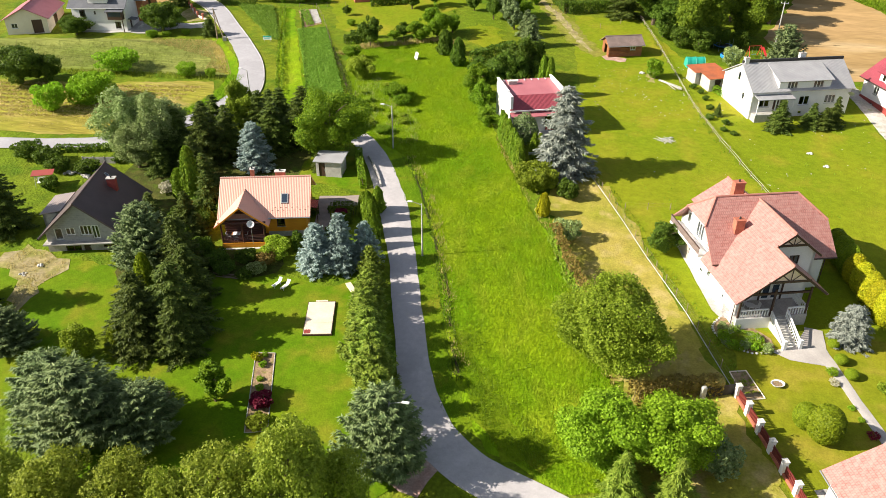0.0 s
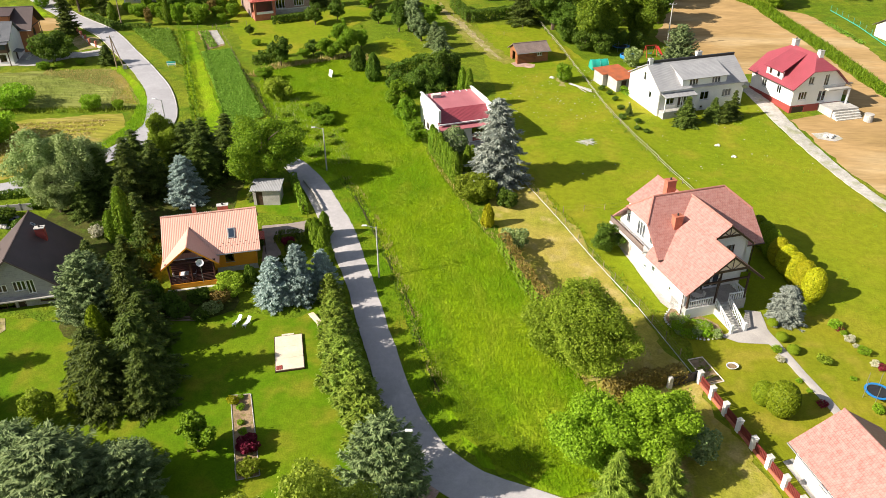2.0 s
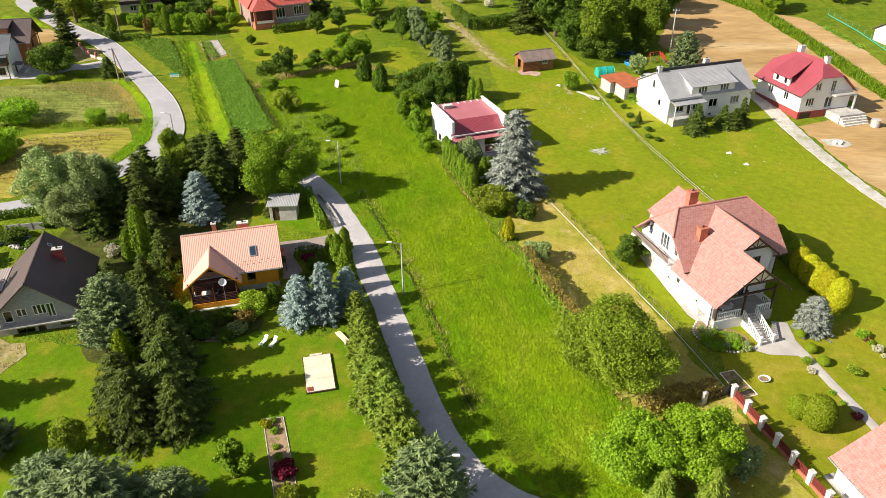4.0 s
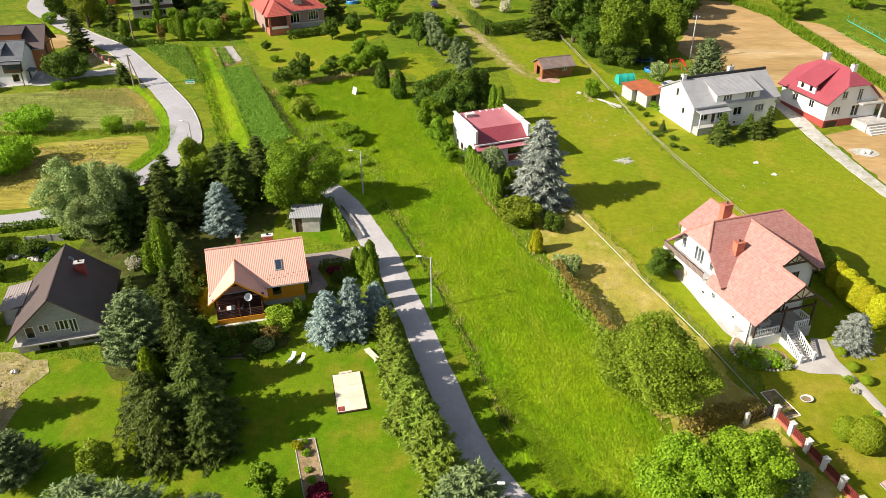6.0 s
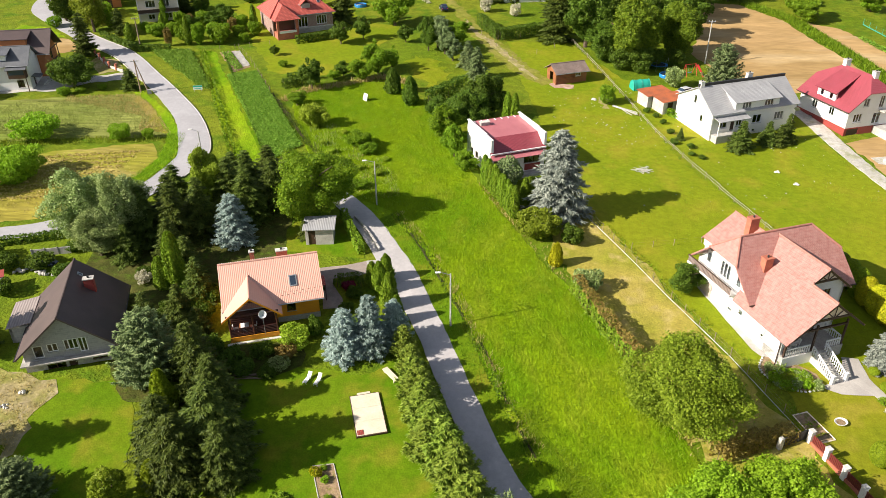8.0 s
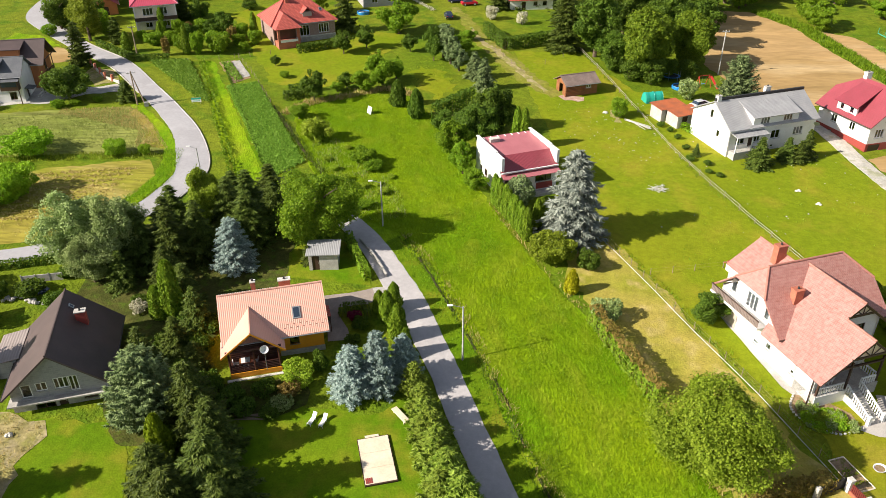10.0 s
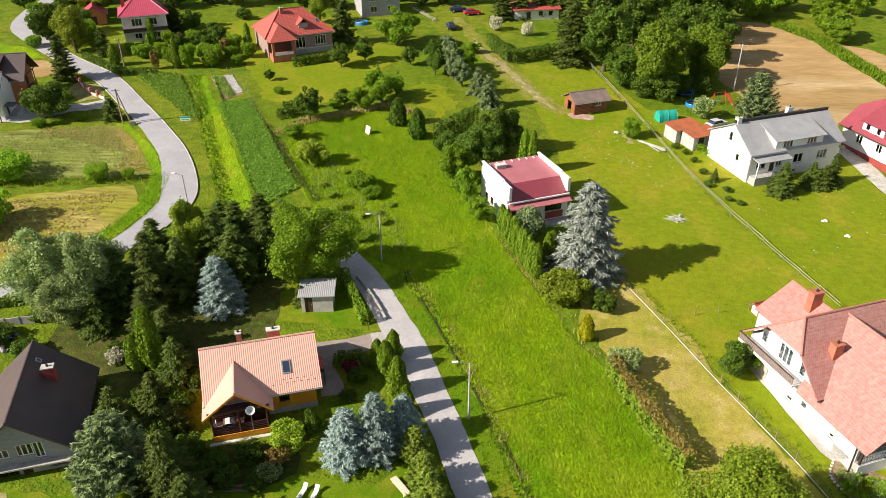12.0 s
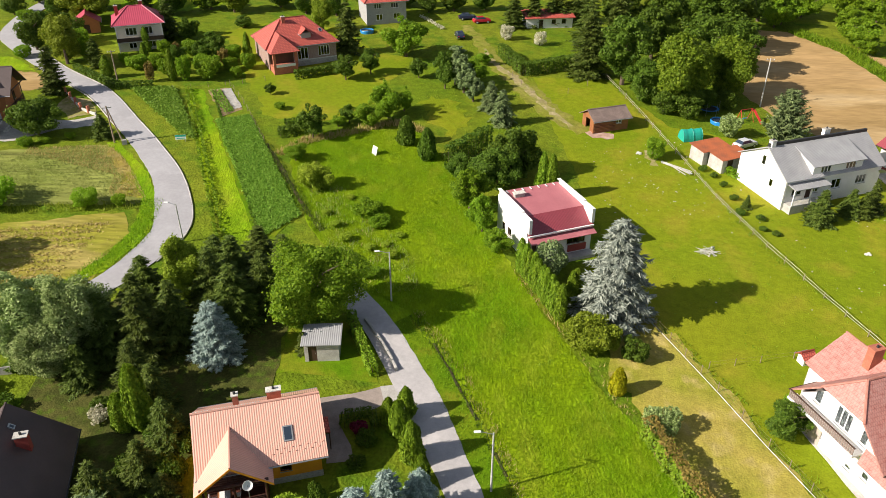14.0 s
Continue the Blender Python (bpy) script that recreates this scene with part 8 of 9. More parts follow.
def roadside_wall():
    line = [(-78.8, 154.6), (-73.2, 147.9), (-69.4, 145.4)]
    t = thing("pillar_fence", at(*line[0]), "brick-red pillar fence beside the village road", "fence")
    x0, y0 = line[0]
    z0 = gz(x0, y0)
    for a, b in zip(line, line[1:]):
        a, b = np.array(a), np.array(b)
        n = int(np.linalg.norm(b - a) / 2.2)
        for k in range(n):
            p = a + (b - a) * k / n
            q = a + (b - a) * (k + 1) / n
            m = Matrix.Translation((p[0] - x0, p[1] - y0, gz(*p) - z0)) @ Matrix.Rotation(math.atan2((b - a)[1], (b - a)[0]), 4, "Z")
            bm = boxm(-0.2, 0.2, -0.2, 0.2, -0.3, 1.3)
            bm.transform(m)
            part("pillar", bm, M_chimney, t)
            bm = boxm(0.21, np.linalg.norm(q - p) - 0.21, -0.1, 0.1, -0.3, 0.45)
            bm.transform(m)
            part("base_wall", bm, M_palestone, t)


def low_wall():
    t = thing("retaining_wall", at(-16.7, 92.3), "low concrete retaining wall beside the lane", "wall")
    z0 = gz(-16.7, 92.3)
    line = spline([(-17.3, 92.6), (-15.9, 90.2), (-14.3, 87.2), (-13.2, 84.6)], 1.0)
    for p, q in zip(line, line[1:]):
        bm = boxm(0, np.linalg.norm(q - p) - 0.01, -0.12, 0.12, -0.3, 0.45)
        bm.transform(Matrix.Translation((p[0] + 16.7, p[1] - 92.3, gz(p[0], p[1]) - z0)) @ Matrix.Rotation(math.atan2((q - p)[1], (q - p)[0]), 4, "Z"))
        part("wall_block", bm, M_concrete, t)


play_deck()
lounger(-18.55, 61.0, -20)
lounger(-17.45, 60.8, -16)
bench_board()
street_lamp(-3.9, 70.1, 7.0, 4)
street_lamp(-14.6, 96.3, 6.7, 8)
street_lamp(0.9, 38.9, 8.0, 180)
street_lamp(-42.6, 107.6, 5.6, 0, 0.9)
power_pole(-62.4, 135.4, 6.2, 20, True)
power_pole(-71.1, 159.6, 6.5, 30)
power_pole(48.8, 155.8, 9.0, -8, False, M_pole)
wire_fence("wire_fence", [(13.5, 97.7), (19.6, 82.8), (22.3, 75.7), (26.3, 65.9), (30.0, 55.2)], 1.2, 2.6, "wire mesh fence with a pale concrete base", M_woodpole, 0.12, 3, "", M_concrete)
rail_fence([(22.7, 168.0), (25.2, 155.0), (28.4, 136.0), (30.8, 121.8), (33.8, 109.3), (37.0, 98.8), (40.2, 88.6)])
wire_fence("wire_fence", [(19.7, 86.2), (25.5, 87.3), (29.4, 88.2)], 0.9, 2.9, "thin pale wire fence across the pasture corner", M_woodpole, None, 2)
well_house(30.3, 87.6)
wire_fence("wire_fence", [(2.5, 172), (8.5, 156), (14, 160), (22.5, 168.3)], 1.0, 4.0, "thin wire fence across the upper grass", M_woodpole, None, 2)
wire_fence("wire_fence", [(-38.5, 137), (-45.5, 152), (-50, 160)], 1.1, 3.0, "thin orchard fence beside the vegetable plot", M_woodpole, None, 2)
wire_fence("wire_fence", [(-60, 157.5), (-48, 161.5), (-44, 163)], 0.9, 3.0, "low fence above the vegetable plot", M_woodpole, None, 2)
brick_fence()
rockery_border()
bath()
trampoline(47.2, 53.0, 1.25, "blue round trampoline in the garden")
trampoline(38.4, 152.7, 1.8, "dark trampoline with a blue rim under trees")
swing()
pool(39.1, 148.4)
pool(-27.5, 193.5)
car(40.5, 139.0, 28, M_silver, "silver hatchback parked behind the long white house")
car(-6.4, 191.0, 100, M_darkcar, "dark blue car parked on the upper grass")
car(-4.6, 204.5, 10, M_darkcar, "dark van parked on the upper grass")
car(-1.2, 202.0, 15, M_redcar, "red car parked on the upper grass")
billboard()
white_panel()
rock(46.7, 108.5, 0.5, "pale ring of stones on the pasture")
rock(48.2, 104.6, 0.45, "pale heap of stones on the pasture")
rock(22.6, 135.6, 0.7, "pale rubble heap beside the garden shed", "rubble heap")
rock(66.0, 112.5, 0.9, "pale rubble on the building plot", "rubble heap")
patch("sand_heap", [(63.6, 113.6), (66.5, 114.4), (68.4, 112.2), (66.4, 110.8), (64.2, 111.8)], M_gravel, 0.07, "spread of pale sand on the building plot", "sand", 0.5)
rock(-46.8, 58.6, 0.6, "pale rocky bank below the grey house", "rocky bank")
rock(-47.6, 56.6, 0.5, "pale rocky bank edge with dry earth", "rocky bank")
rock(-54.0, 78.4, 0.7, "grey garden stones beside the pond", "rock garden", M_concrete)
rock(-57.0, 78.6, 0.7, "grey garden stones under the shrubs", "rock garden", M_concrete)
patch("earth_bank", [(-51, 62), (-47.0, 61.2), (-44.2, 60.2), (-43.2, 58.4), (-44.3, 55.0), (-43.6, 51.0), (-45.2, 50.2), (-47.6, 55.6), (-51.4, 57.4), (-52.4, 60)], M_track, 0.06, "bare stony earth bank below the grey house", "earth bank", 1.0)
branch_pile()
plank_stack(27.2, 131.0, 35, 9, 5.0, "loose pale planks lying by the fence", M_palestone)
plank_stack(-25.0, 61.4, 85, 6, 3.0, "old grey logs lying before the shrubs", M_woodpole)
plank_stack(34.6, 36.9, 10, 5, 1.6, "small stack of weathered planks", M_woodpole)
tank(75.5, 119.4)
roadside_wall()
low_wall()


# ---------------------------------------------------------------- grass, rows and loose stones
def inside(poly, x, y):
    c = np.zeros(len(x), bool)
    for (x0, y0), (x1, y1) in zip(poly, poly[1:] + poly[:1]):
        hit = (y0 > y) != (y1 > y)
        with np.errstate(divide="ignore", invalid="ignore"):
            c ^= hit & (x < (x1 - x0) * (y - y0) / (y1 - y0) + x0)
    return c


def gz_array(x, y):
    return -0.794 - 0.019 * x + 0.0654 * (y - 90) + 0.07 * np.sin(x * 0.21 + 1) * np.sin(y * 0.19)


def tufts(name, poly, per_m2, h, w, leaf, label, seed, clump=0.0):
    """Blades of grass scattered over a piece of ground."""
    rng = np.random.default_rng(seed)
    xs, ys = [p[0] for p in poly], [p[1] for p in poly]
    n = int((max(xs) - min(xs)) * (max(ys) - min(ys)) * per_m2)
    x, y = rng.uniform(min(xs), max(xs), n), rng.uniform(min(ys), max(ys), n)
    keep = inside(poly, x, y)
    if clump:
        keep &= (np.sin(x * 1.3 + 2 * np.sin(y * 0.7)) * np.sin(y * 1.1 + x * 0.4) + rng.normal(size=n) * 0.5) > clump
    x, y = x[keep], y[keep]
    n = len(x)
    base = np.stack([x, y, gz_array(x, y) + 0.02], 1)
    a = rng.uniform(0, math.tau, n)
    lean = np.stack([rng.normal(size=n) * 0.45, rng.normal(size=n) * 0.45, np.ones(n)], 1)
    s = h * rng.uniform(0.5, 1.3, (n, 1))
    u = unit(lean) * s / 1.9
    v = np.stack([np.cos(a), np.sin(a), np.zeros(n)], 1) * w
    ob = quads_mesh(name, base + u * 0.7, u, v, leaf, None)
    return tagged(ob, label, "grass", kind="stuff")


for run_ in (((-9.4, 89.0), (-7.7, 85.0), (-6.2, 81.3), (-4.9, 78.2)), ((-3.4, 74.3), (-2.4, 71.6)), ((-0.6, 67.3), (0.0, 65.8), (0.8, 62.9)), ((1.5, 60.0), (1.9, 58.4)), ((2.9, 54.9), (4.1, 51.7))):
    ribbon("ditch", [(x, y, 0.09 + 0.05 * (k % 2)) for k, (x, y) in enumerate(run_)], M_ditch, 0.07, "narrow dark furrow of the old ditch", "ditch", 0.1)
MEADOW = [(-12.2, 94.2), (-7.0, 85.4), (-2.5, 73.3), (1.6, 59.6), (4.4, 50.9), (8.6, 43.4), (15.7, 40), (19.5, 41), (19, 52), (15.5, 63.5), (11, 75.5), (6, 87), (0.5, 102), (-4, 115), (-8, 131), (-14, 143), (-33, 141), (-33, 130), (-27, 112), (-19, 99)]
tufts("meadow_grass", MEADOW, 110, 0.24, 0.022, L_grass, "tall bright green meadow grass", 81)
tufts("meadow_grass", MEADOW, 16, 0.42, 0.028, L_lime, "taller fresh green grass clumps", 82, 0.35)
patch("lush_grass", [(3.7, 51.5), (2.0, 57.5), (3.6, 58.4), (6.2, 52.6), (9.6, 47), (13.8, 43), (13, 41.4), (8.8, 43.4), (6.7, 45.8)], M_lawn, 0.05, "darker lush grass in the meadow's lower corner", "grass", 0.9)
tufts("meadow_grass", [(3.7, 51.5), (2.0, 58), (4.6, 60), (7.2, 53.6), (10.6, 48), (15, 43.4), (13, 41.4), (8.8, 43.4), (6.7, 45.8)], 40, 0.45, 0.03, L_edge, "dark lush grass in the meadow's lower corner", 137, -0.2)
tufts("meadow_grass", MEADOW, 10, 0.40, 0.026, L_walnut, "darker green herbs in the meadow grass", 123, 0.75)
tufts("meadow_grass", MEADOW, 6, 0.5, 0.022, L_weep, "pale seed heads over the meadow grass", 124, 0.6)
tufts("verge_grass", [(-12, 94), (-7.4, 85.5), (-2.9, 73.2), (1.2, 59.4), (4.0, 50.7), (5.4, 51), (2.6, 60), (-1.7, 73.6), (-6.2, 86), (-10.8, 94.5)], 40, 0.45, 0.035, L_straw, "straw-coloured grass along the old ditch", 83, 0.45)
tufts("verge_grass", [(-12.2, 93.8), (-7.6, 85.2), (-3.1, 73.1), (1.0, 59.4), (3.8, 50.7), (6.6, 45.4), (5.2, 43.9), (2.8, 48), (1.0, 52.3), (-0.6, 57.3), (-2.4, 62.3), (-4.5, 69.6), (-6.8, 75.7), (-8.8, 81.3), (-11, 86.3), (-14, 92)], 22, 0.3, 0.04, L_walnut, "rank green grass beside the lane", 121, 0.0)
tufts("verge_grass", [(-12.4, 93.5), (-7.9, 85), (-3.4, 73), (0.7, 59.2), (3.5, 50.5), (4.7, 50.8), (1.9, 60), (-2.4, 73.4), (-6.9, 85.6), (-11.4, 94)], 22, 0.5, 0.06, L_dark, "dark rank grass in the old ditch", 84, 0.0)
tufts("verge_grass", [(10.5, 76.5), (15.2, 63.5), (18.4, 52), (19.4, 52.4), (16.4, 64), (12, 77), (8, 88), (1.5, 103), (-0.5, 103), (6, 88)], 20, 0.5, 0.05, L_straw, "straw-coloured grass along the hedge", 85, 0.1)
tufts("verge_grass", [(-36, 133), (-32.5, 138.5), (-26.8, 141), (-17.5, 146.5), (-12, 143), (-13, 141.5), (-18, 144), (-26, 139), (-31, 136.5), (-34.5, 132)], 22, 0.8, 0.08, L_straw, "tall dry grass at the top of the meadow", 86)
SCRUB = [(-29, 124), (-24, 123), (-17.5, 113), (-12.5, 105), (-11.5, 98.5), (-16, 97.5), (-22, 104), (-26, 112)]
tufts("verge_grass", SCRUB, 26, 0.5, 0.04, L_weep, "rank pale grass between the scrub", 87, -0.2)
tufts("verge_grass", SCRUB, 12, 0.6, 0.04, L_willow, "grey-green weeds between the scrub", 132, 0.3)
tufts("verge_grass", SCRUB, 8, 0.5, 0.035, L_straw, "dry stalks between the scrub", 133, 0.4)
patch("road_verge", [(-48.9, 118), (-47.9, 109), (-49.6, 102), (-52.6, 97.2), (-57, 93.2), (-58, 95), (-53.4, 99.6), (-51.2, 104.5), (-50.2, 109.5), (-51.8, 118.5), (-57, 127.5), (-63.5, 135.2), (-62.2, 136.2), (-54.5, 126.8)], M_meadow, 0.05, "bright green verge inside the road's bend", "verge", 0.3)
tufts("verge_grass", [(-48.6, 118), (-47.3, 108), (-49.5, 102), (-52.5, 97.5), (-54.5, 98.5), (-52, 104), (-50.2, 109), (-51.5, 118)], 30, 0.45, 0.04, L_walnut, "fresh verge grass inside the road's bend", 88)
tufts("verge_grass", [(-51, 117.6), (-75, 115), (-110, 110.5), (-110, 108), (-76, 112.3), (-51.5, 115)], 14, 0.6, 0.07, L_olive, "rank grass between the two fields", 89)
tufts("verge_grass", [(70.2, 200), (76.7, 187), (80.2, 160), (83.2, 130), (86.5, 132.5), (84.5, 160), (81, 188), (74, 202)], 16, 0.8, 0.1, L_walnut, "green weedy strip between the ripe fields", 90)
tufts("hay_stubble", [(-53, 99), (-60, 93), (-67, 91), (-100, 88), (-103, 105), (-76, 107.6), (-54, 113), (-51, 108)], 9, 0.16, 0.06, L_straw, "dry mown hay lying on the field", 120, 0.1)
patch("dry_fringe", [(-51.2, 118.2), (-56, 119), (-57.5, 125), (-62.5, 132.5), (-62.3, 134.6), (-56.5, 127)], M_dry, 0.045, "dry yellow edge of the cereal field", "field edge", 0.5)
tufts("verge_grass", [(-51.2, 118.2), (-57, 119), (-58.5, 125), (-75, 131), (-75, 133), (-62.3, 134.6), (-56.5, 127)], 30, 0.4, 0.04, L_straw, "dry yellow grass on the field edge", 98)
tufts("verge_grass", [(-51, 61.6), (-45, 60.6), (-43.4, 58.4), (-44.4, 55), (-43.8, 51), (-45.2, 50.4), (-47.6, 55.8), (-51, 57.6)], 26, 0.45, 0.035, L_straw, "dry grass on the stony bank", 131, 0.2)
tufts("cereal_crop", [(-52, 118.5), (-75, 116), (-108, 112), (-110, 122), (-87, 129.5), (-63, 133)], 18, 0.4, 0.04, L_crop, "ripening cereal ears", 91, 0.1)


def plant_rows(name, a0, a1, b0, b1, rows, leaf, label, seed, size=0.14, h=0.5, per=9, spread=0.13):
    """Rows of leafy plants: the rows run from the line a0-a1 to the line b0-b1."""
    rng = np.random.default_rng(seed)
    C = []
    for k in range(rows):
        f = (k + 0.5) / rows
        p = np.array(a0) + (np.array(a1) - np.array(a0)) * f
        q = np.array(b0) + (np.array(b1) - np.array(b0)) * f
        L = np.linalg.norm(q - p)
        n = int(L * per)
        s = rng.random((n, 1))
        xy = p + (q - p) * s + rng.normal(size=(n, 2)) * spread
        C.append(np.column_stack([xy, gz_array(xy[:, 0], xy[:, 1]) + rng.uniform(0.08, h, n)]))
    C = np.concatenate(C)
    u, v = sprays(rng, C, np.tile([0, 0, 1.0], (len(C), 1)), size, 0.7)
    return tagged(quads_mesh(name, C, u, v, leaf, None), label, "crop", kind="stuff")


patch("vegetable_plot", [(-48.8, 144.8), (-43.0, 147.2), (-35.6, 130.6), (-28.6, 116.6), (-31.0, 109.0), (-34, 110)], M_lawn, 0.05, "potato plot with green weeds between rows", "vegetable plot", 0.1)
patch("vegetable_plot", [(-53.6, 157.9), (-50.6, 159.3), (-45.0, 149.6), (-47.8, 146.4)], M_soil, 0.05, "half-planted soil bed with grey sheeting", "vegetable plot", 0.3)
patch("ground_sheet", [(-51.2, 158.4), (-49.6, 159.0), (-45.4, 150.4), (-46.6, 149.4)], M_plinth, 0.09, "strip of grey ground sheeting", "ground sheet", 0.08)
patch("grass_strip", [(-57.2, 158.6), (-54.4, 157.8), (-51.0, 149.0), (-42.6, 130.0), (-32.8, 108.2), (-37.0, 108), (-44.6, 124), (-50.4, 140.2), (-54.0, 148)], M_meadow, 0.03, "bright mown grass strip between plots", "grass strip", 0.4)
plant_rows("hay_swathes", (-100, 90), (-102, 104), (-56, 97), (-54, 112), 9, L_straw, "loose rows of mown hay on the field", 134, 0.11, 0.16, 26, 0.35)
plant_rows("cereal_rows", (-108, 112), (-110, 122), (-53, 119), (-62, 133), 12, L_crop, "drilled rows of ripening cereal", 135, 0.09, 0.3, 12, 0.3)
plant_rows("potato_rows", (-48.6, 144.8), (-43.2, 147.0), (-32.6, 109.0), (-28.6, 114.6), 10, L_potato, "dense rows of green potato plants", 92, 0.12, 0.4, 90, 0.21)
plant_rows("vegetable_rows", (-68.0, 157.6), (-60.0, 158.6), (-52.6, 139.4), (-50.2, 137.6), 11, L_potato, "dense rows of green bean plants", 93, 0.15, 0.6, 60, 0.24)
plant_rows("vegetable_rows", (-58.2, 158.0), (-56.6, 158.4), (-38.8, 108.0), (-37.0, 108.6), 2, L_walnut, "straggling row of tall green weeds", 96, 0.17, 0.8, 16)
plant_rows("vegetable_rows", (-53.4, 157.0), (-51.8, 157.8), (-33.8, 110.0), (-32.8, 109.4), 1, L_dark, "dark furrow of rank weeds beside the potatoes", 111, 0.16, 0.4, 18)
plant_rows("vegetable_rows", (-53.2, 157.4), (-51.4, 158.2), (-47.6, 147.2), (-46.4, 148.8), 3, L_potato, "rows of mixed low vegetables", 97, 0.15, 0.5, 22)
for a_, b_, seed_ in (((30.4, 56.4), (31.9, 56.9), 94), ((30.6, 55.9), (32.1, 56.4), 125), ((30.95, 55.0), (32.45, 55.5), 126)):
    plant_rows("vegetable_rows", a_, (a_[0] + 0.1, a_[1] - 0.25), b_, (b_[0] + 0.1, b_[1] - 0.25), 1, L_olive, "short row of young vegetables", seed_, 0.07, 0.22, 40, 0.08)
for a_, b_ in (((29.9, 57.6), (31.5, 58.1)), ((31.5, 58.1), (32.8, 54.6)), ((32.8, 54.6), (31.0, 54.05)), ((31.0, 54.05), (29.9, 57.6))):
    t_ = thing("edging_board", at(*a_), "pale wooden edging board round the vegetable bed", "edging board", "bed boards")
    part("board", rodm((0, 0, 0.1), (b_[0] - a_[0], b_[1] - a_[1], gz(*b_) - gz(*a_) + 0.1), 0.07, None, 4), M_board, t_)
wn_ = [(-38.1, 136.3), (-33.7, 127.8), (-28.9, 117.9), (-25.0, 110.8)]
ribbon("ditch", [(x, y, 0.35) for x, y in wn_], M_ditch, 0.035, "dark overgrown drainage ditch beside the plot", "ditch", 0.15)
tufts("verge_grass", [(-38.8, 136), (-34.3, 127.3), (-29.5, 117.5), (-25.8, 110.2), (-24.2, 111.2), (-28.2, 118.4), (-33, 128.2), (-37.4, 136.8)], 20, 0.5, 0.06, L_dark, "dark rank grass along the ditch", 95)


def pasture_stones():
    rng = random.Random(9)
    bm = bmesh.new()
    for k in range(150):
        x, y = rng.uniform(14, 32), rng.uniform(116, 140)
        if k % 3 == 0:
            x, y = rng.uniform(22, 60), rng.uniform(96, 125)
        r = rng.uniform(0.05, 0.15)
        c = Vector((x, y, gz(x, y) + 0.03))
        vs = [bm.verts.new(c + Vector((r * rng.uniform(0.7, 1.2) * math.cos(a), r * rng.uniform(0.7, 1.2) * math.sin(a), 0))) for a in (0, 1.26, 2.5, 3.77, 5.03)]
        top = bm.verts.new(c + Vector((0, 0, r * 0.7)))
        for i in range(5):
            bm.faces.new((vs[i], vs[(i + 1) % 5], top))
    tagged(link_mesh("field_stones", bm, M_concrete), "small pale stones scattered over the pasture", "stones", kind="stuff")


pasture_stones()
PAST = [(14, 99), (40, 66), (62, 66), (63, 98), (57, 130), (30, 140), (12, 138)]
tufts("pasture_weeds", PAST, 5, 0.26, 0.06, L_walnut, "green weed clumps scattered over the pasture", 112, 0.95)
tufts("verge_grass", [(22.4, 168.3), (28.0, 136.0), (32.9, 108.8), (39.5, 91.5), (40.4, 91.8), (34.0, 109.2), (29.2, 136.4), (23.4, 168.5)], 16, 0.4, 0.05, L_walnut, "rank green grass along the rail fence", 113, 0.2)
tufts("verge_grass", [(13.4, 98.0), (19.8, 83.2), (22.6, 76), (26.7, 66), (30.2, 55.6), (31.4, 56), (28, 66.4), (24, 76.4), (21.2, 83.8), (14.8, 98.4)], 18, 0.4, 0.05, L_walnut, "rank green grass along the wire fence", 114, 0.2)
tufts("verge_grass", [(-8.6, 164), (-4.4, 148.2), (-8.3, 139.2), (-13, 146.8), (-14.5, 156)], 8, 0.3, 0.05, L_olive, "thin grass under the fruit trees", 115, 0.3)


def porch_set():
    m = at(33.4, 76.5, 18.5)
    t = thing("porch_table", m @ pose(-4.2, -9.7, 0.6), "round white table on the villa porch", "table")
    part("tabletop", rodm((0, 0, 0.70), (0, 0, 0.74), 0.5, None, 16), M_frame, t)
    part("column", rodm((0, 0, 0.02), (0, 0, 0.70), 0.05), M_frame, t)
    part("foot", rodm((0, 0, 0.0), (0, 0, 0.03), 0.28, 0.22, 12), M_frame, t)
    for k, (x, y, r) in enumerate(((-3.4, -9.6, -90), (-4.3, -8.9, 0), (-5.1, -9.8, 90))):
        c = thing("porch_chair", m @ pose(x, y, 0.6, 0, 0, r), "white garden chair on the villa porch", "chair", "porch chairs")
        part("seat", boxm(-0.24, 0.24, -0.24, 0.24, 0.42, 0.46), M_frame, c)
        part("backrest", slabm([(-0.24, 0.22, 0.46), (0.24, 0.22, 0.46), (0.24, 0.32, 0.92), (-0.24, 0.32, 0.92)], 0.04), M_frame, c)
        for a in (-0.2, 0.2):
            for b in (-0.2, 0.2):
                part("leg", boxm(a - 0.025, a + 0.025, b - 0.025, b + 0.025, 0.0, 0.418), M_frame, c)


def small_red_shed():
    h = thing("shed", at(-89.6, 190.5, 24), "small shed with raspberry-red sheet roof", "shed")
    walls4(h, -2.4, 2.4, -2.2, 2.2, -0.6, {"front": gable_top(4.8, 2.4, 4.0), "back": gable_top(4.8, 2.4, 4.0), "left": 2.4, "right": 2.4}, M_terracotta, {"front": [(1.6, 2.8, -0.4, 1.8, "door")]})
    gable_roof(h, -2.9, 2.9, -2.7, 2.7, 2.2, 4.2, R_pink, 0.1, "y")


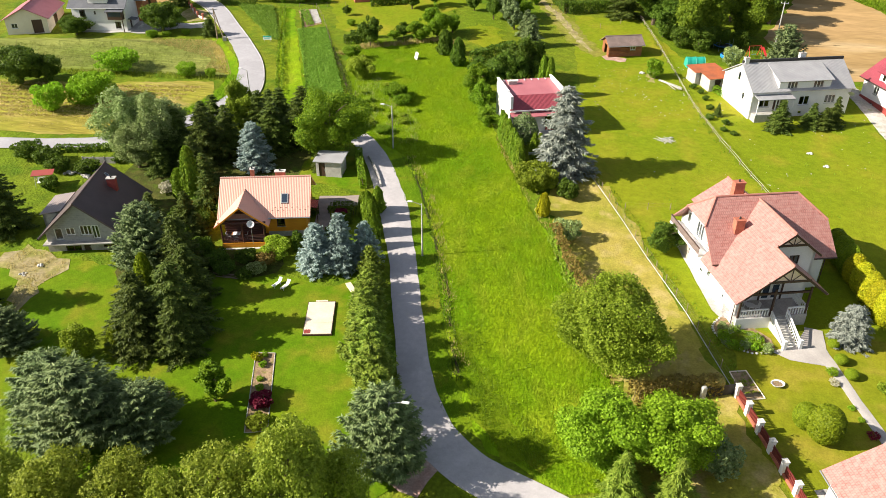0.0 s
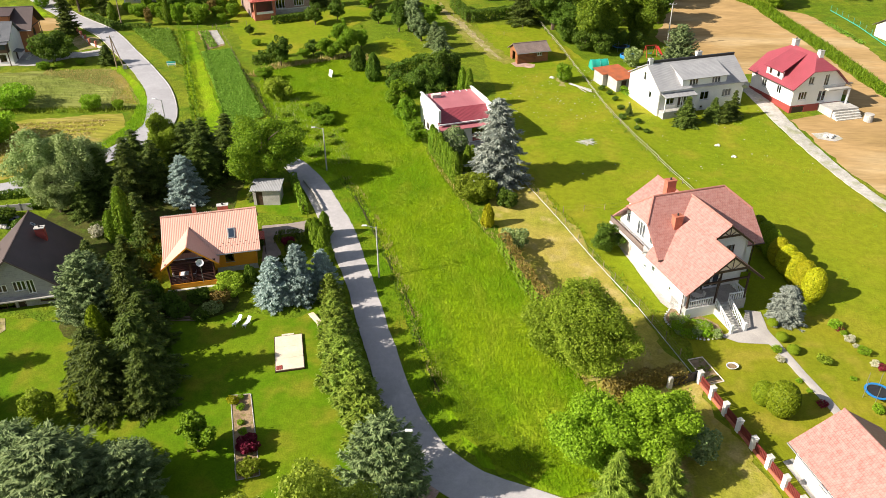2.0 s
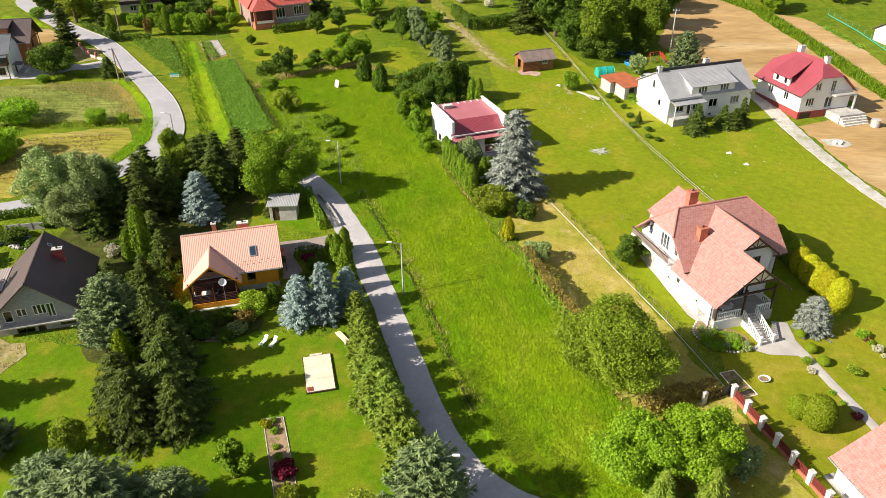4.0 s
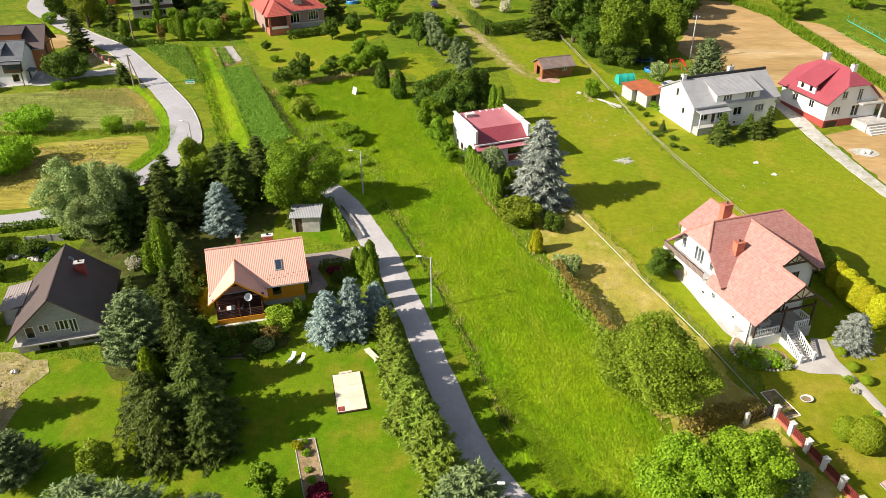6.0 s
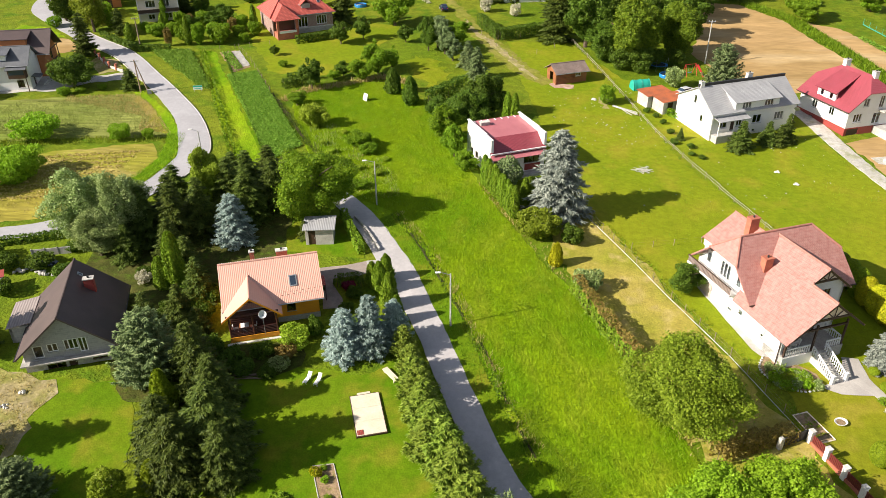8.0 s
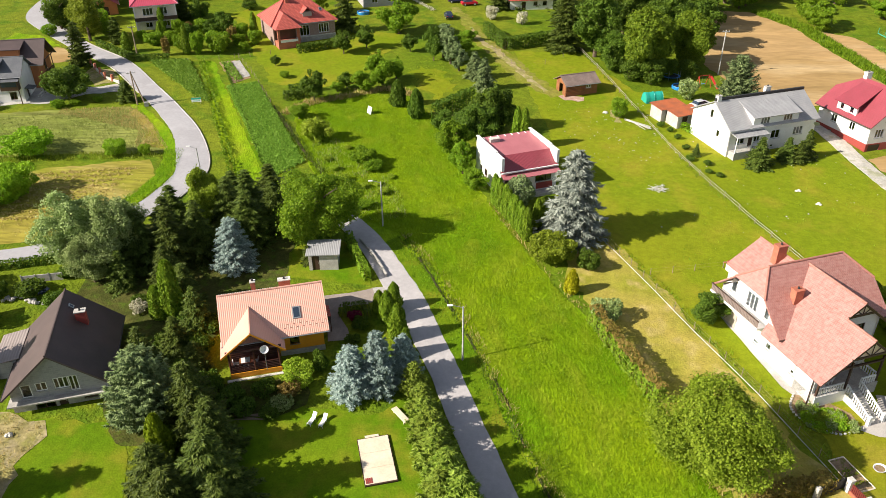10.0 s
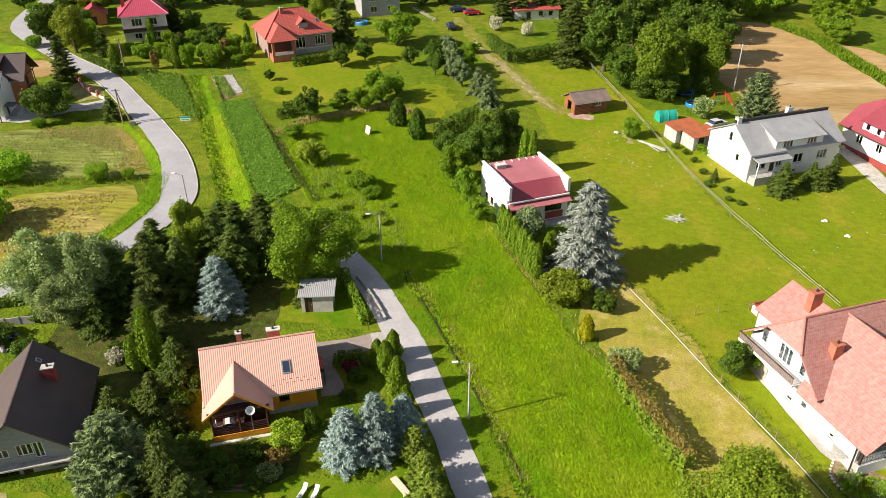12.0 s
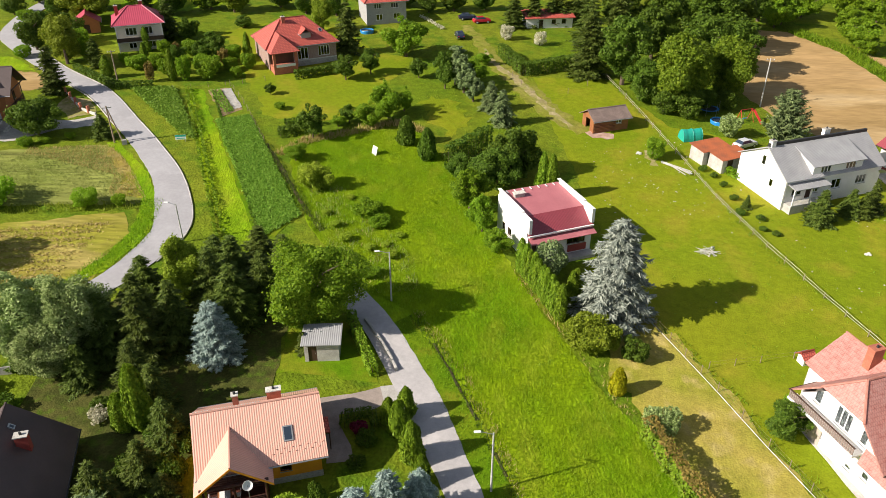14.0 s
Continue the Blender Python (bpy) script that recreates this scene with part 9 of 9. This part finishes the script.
def log_porch_set():
    m = at(-24.6, 73.7, 15.7)
    t = thing("porch_table", m @ pose(-3.4, -4.9, 0.1), "wooden table with a white cloth on the log porch", "table")
    part("tabletop", boxm(-0.6, 0.6, -0.4, 0.4, 0.68, 0.73), M_shedwood, t)
    part("cloth", boxm(-0.45, 0.45, -0.43, 0.43, 0.732, 0.745), M_frame, t, "white table cloth")
    for x in (-0.5, 0.5):
        for y in (-0.32, 0.32):
            part("leg", boxm(x - 0.04, x + 0.04, y - 0.04, y + 0.04, 0.0, 0.678), M_shedwood, t)
    for x, y, rz in ((-4.35, -4.9, 90), (-3.4, -5.55, 180), (-2.4, -4.9, -90)):
        c = thing("porch_chair", m @ pose(x, y, 0.1, 0, 0, rz), "white plastic chair on the log porch", "chair", "log porch chairs")
        part("seat", boxm(-0.24, 0.24, -0.24, 0.24, 0.42, 0.46), M_frame, c)
        part("backrest", slabm([(-0.24, 0.22, 0.46), (0.24, 0.22, 0.46), (0.24, 0.32, 0.92), (-0.24, 0.32, 0.92)], 0.04), M_frame, c)
        for a in (-0.2, 0.2):
            for b in (-0.2, 0.2):
                part("leg", boxm(a - 0.025, a + 0.025, b - 0.025, b + 0.025, 0.0, 0.418), M_frame, c)


porch_set()
log_porch_set()
small_red_shed()


def garden_swing():
    t = thing("garden_swing", at(-58.2, 75.2, 25), "red-canopied garden swing seat on the lawn", "swing seat")
    for x in (-1.1, 1.1):
        for s in (-1, 1):
            part("leg", rodm((x, s * 0.7, -0.1), (x, 0, 1.75), 0.035), M_metal, t)
    part("canopy", slabm([(-1.4, -0.75, 1.75), (1.4, -0.75, 1.75), (1.4, 0.75, 1.95), (-1.4, 0.75, 1.95)], 0.06), M_redplinth, t, "red cloth canopy")
    part("seat", boxm(-0.95, 0.95, -0.3, 0.3, 0.42, 0.52), M_frame, t)
    part("backrest", slabm([(-0.95, 0.3, 0.52), (0.95, 0.3, 0.52), (0.95, 0.45, 1.05), (-0.95, 0.45, 1.05)], 0.06), M_frame, t)
    for x in (-0.9, 0.9):
        part("hanger", rodm((x, 0, 0.5), (x, 0, 1.74), 0.02), M_metal, t)


def garden_pond():
    patch("pond_water", [(-56.2, 81.2), (-54.6, 81.9), (-53.2, 81.0), (-53.6, 79.8), (-55.4, 79.9)], M_skyglass, 0.05, "small still garden pond", "pond", 0.2)
    t = thing("stepping_stones", at(-54, 78.8), "row of grey stepping stones by the pond", "stepping stones")
    z0 = gz(-54, 78.8)
    for k in range(7):
        x, y = -56.4 + k * 0.75, 79.2 - 0.25 * k + 0.2 * (k % 2)
        o = part("stone", boxm(-0.28, 0.28, -0.22, 0.22, 0.0, 0.12, bevel=0.04), M_concrete, t)
        o.matrix_basis = Matrix.Translation((x + 54, y - 78.8, gz(x, y) - z0)) @ pose(0, 0, 0, 0, 0, k * 23)
    w = thing("garden_wall", at(-57.0, 82.0, 12), "pale concrete panel fence by the pond", "fence")
    for k in range(3):
        part("panel", boxm(0.05 + k * 1.55, 1.5 + k * 1.55, -0.05, 0.05, -0.2, 0.95), M_concrete, w)
        part("post", boxm(-0.07 + k * 1.55, 0.04 + k * 1.55, -0.08, 0.08, -0.2, 1.05), M_concrete, w)


def bed_edging():
    pts = [(-16.3, 50.2), (-14.4, 50.5), (-11.2, 41), (-13.1, 40.4)]
    t = thing("bed_edging", at(-14, 45), "low pale stone edging round the garden bed", "edging")
    z0 = gz(-14, 45)
    k = 0
    for a, b in zip(pts, pts[1:] + pts[:1]):
        a, b = np.array(a), np.array(b)
        n = int(np.linalg.norm(b - a) / 0.5)
        for i in range(n):
            p, q = a + (b - a) * i / n, a + (b - a) * (i + 0.94) / n
            bm = bmesh.new()
            rod(bm, (p[0] + 14, p[1] - 45, gz(*p) - z0 + 0.07), (q[0] + 14, q[1] - 45, gz(*q) - z0 + 0.07), 0.05, None, 5)
            part("edging_stone", bm, M_concrete, t)


plant_rows("flower_row", (-16.2, 205.8), (-15.2, 206.2), (-10.6, 196.0), (-9.6, 196.4), 2, L_flower, "row of white flowers on the upper grass", 127, 0.17, 0.6, 14)
garden_swing()
garden_pond()
bed_edging()
wire_fence("mesh_fence", [(95.2, 184.9), (96.6, 172), (97.1, 154.6), (97.5, 146)], 1.3, 2.5, "teal mesh fence before the far white house", M_teal, 0.2, 3, "", M_teal)
plant_rows("vegetable_rows", (88.8, 174.0), (90.4, 174.4), (91.6, 160.0), (93.4, 160.6), 3, L_potato, "short vegetable rows beside the ripe strip", 119, 0.17, 0.5, 14)
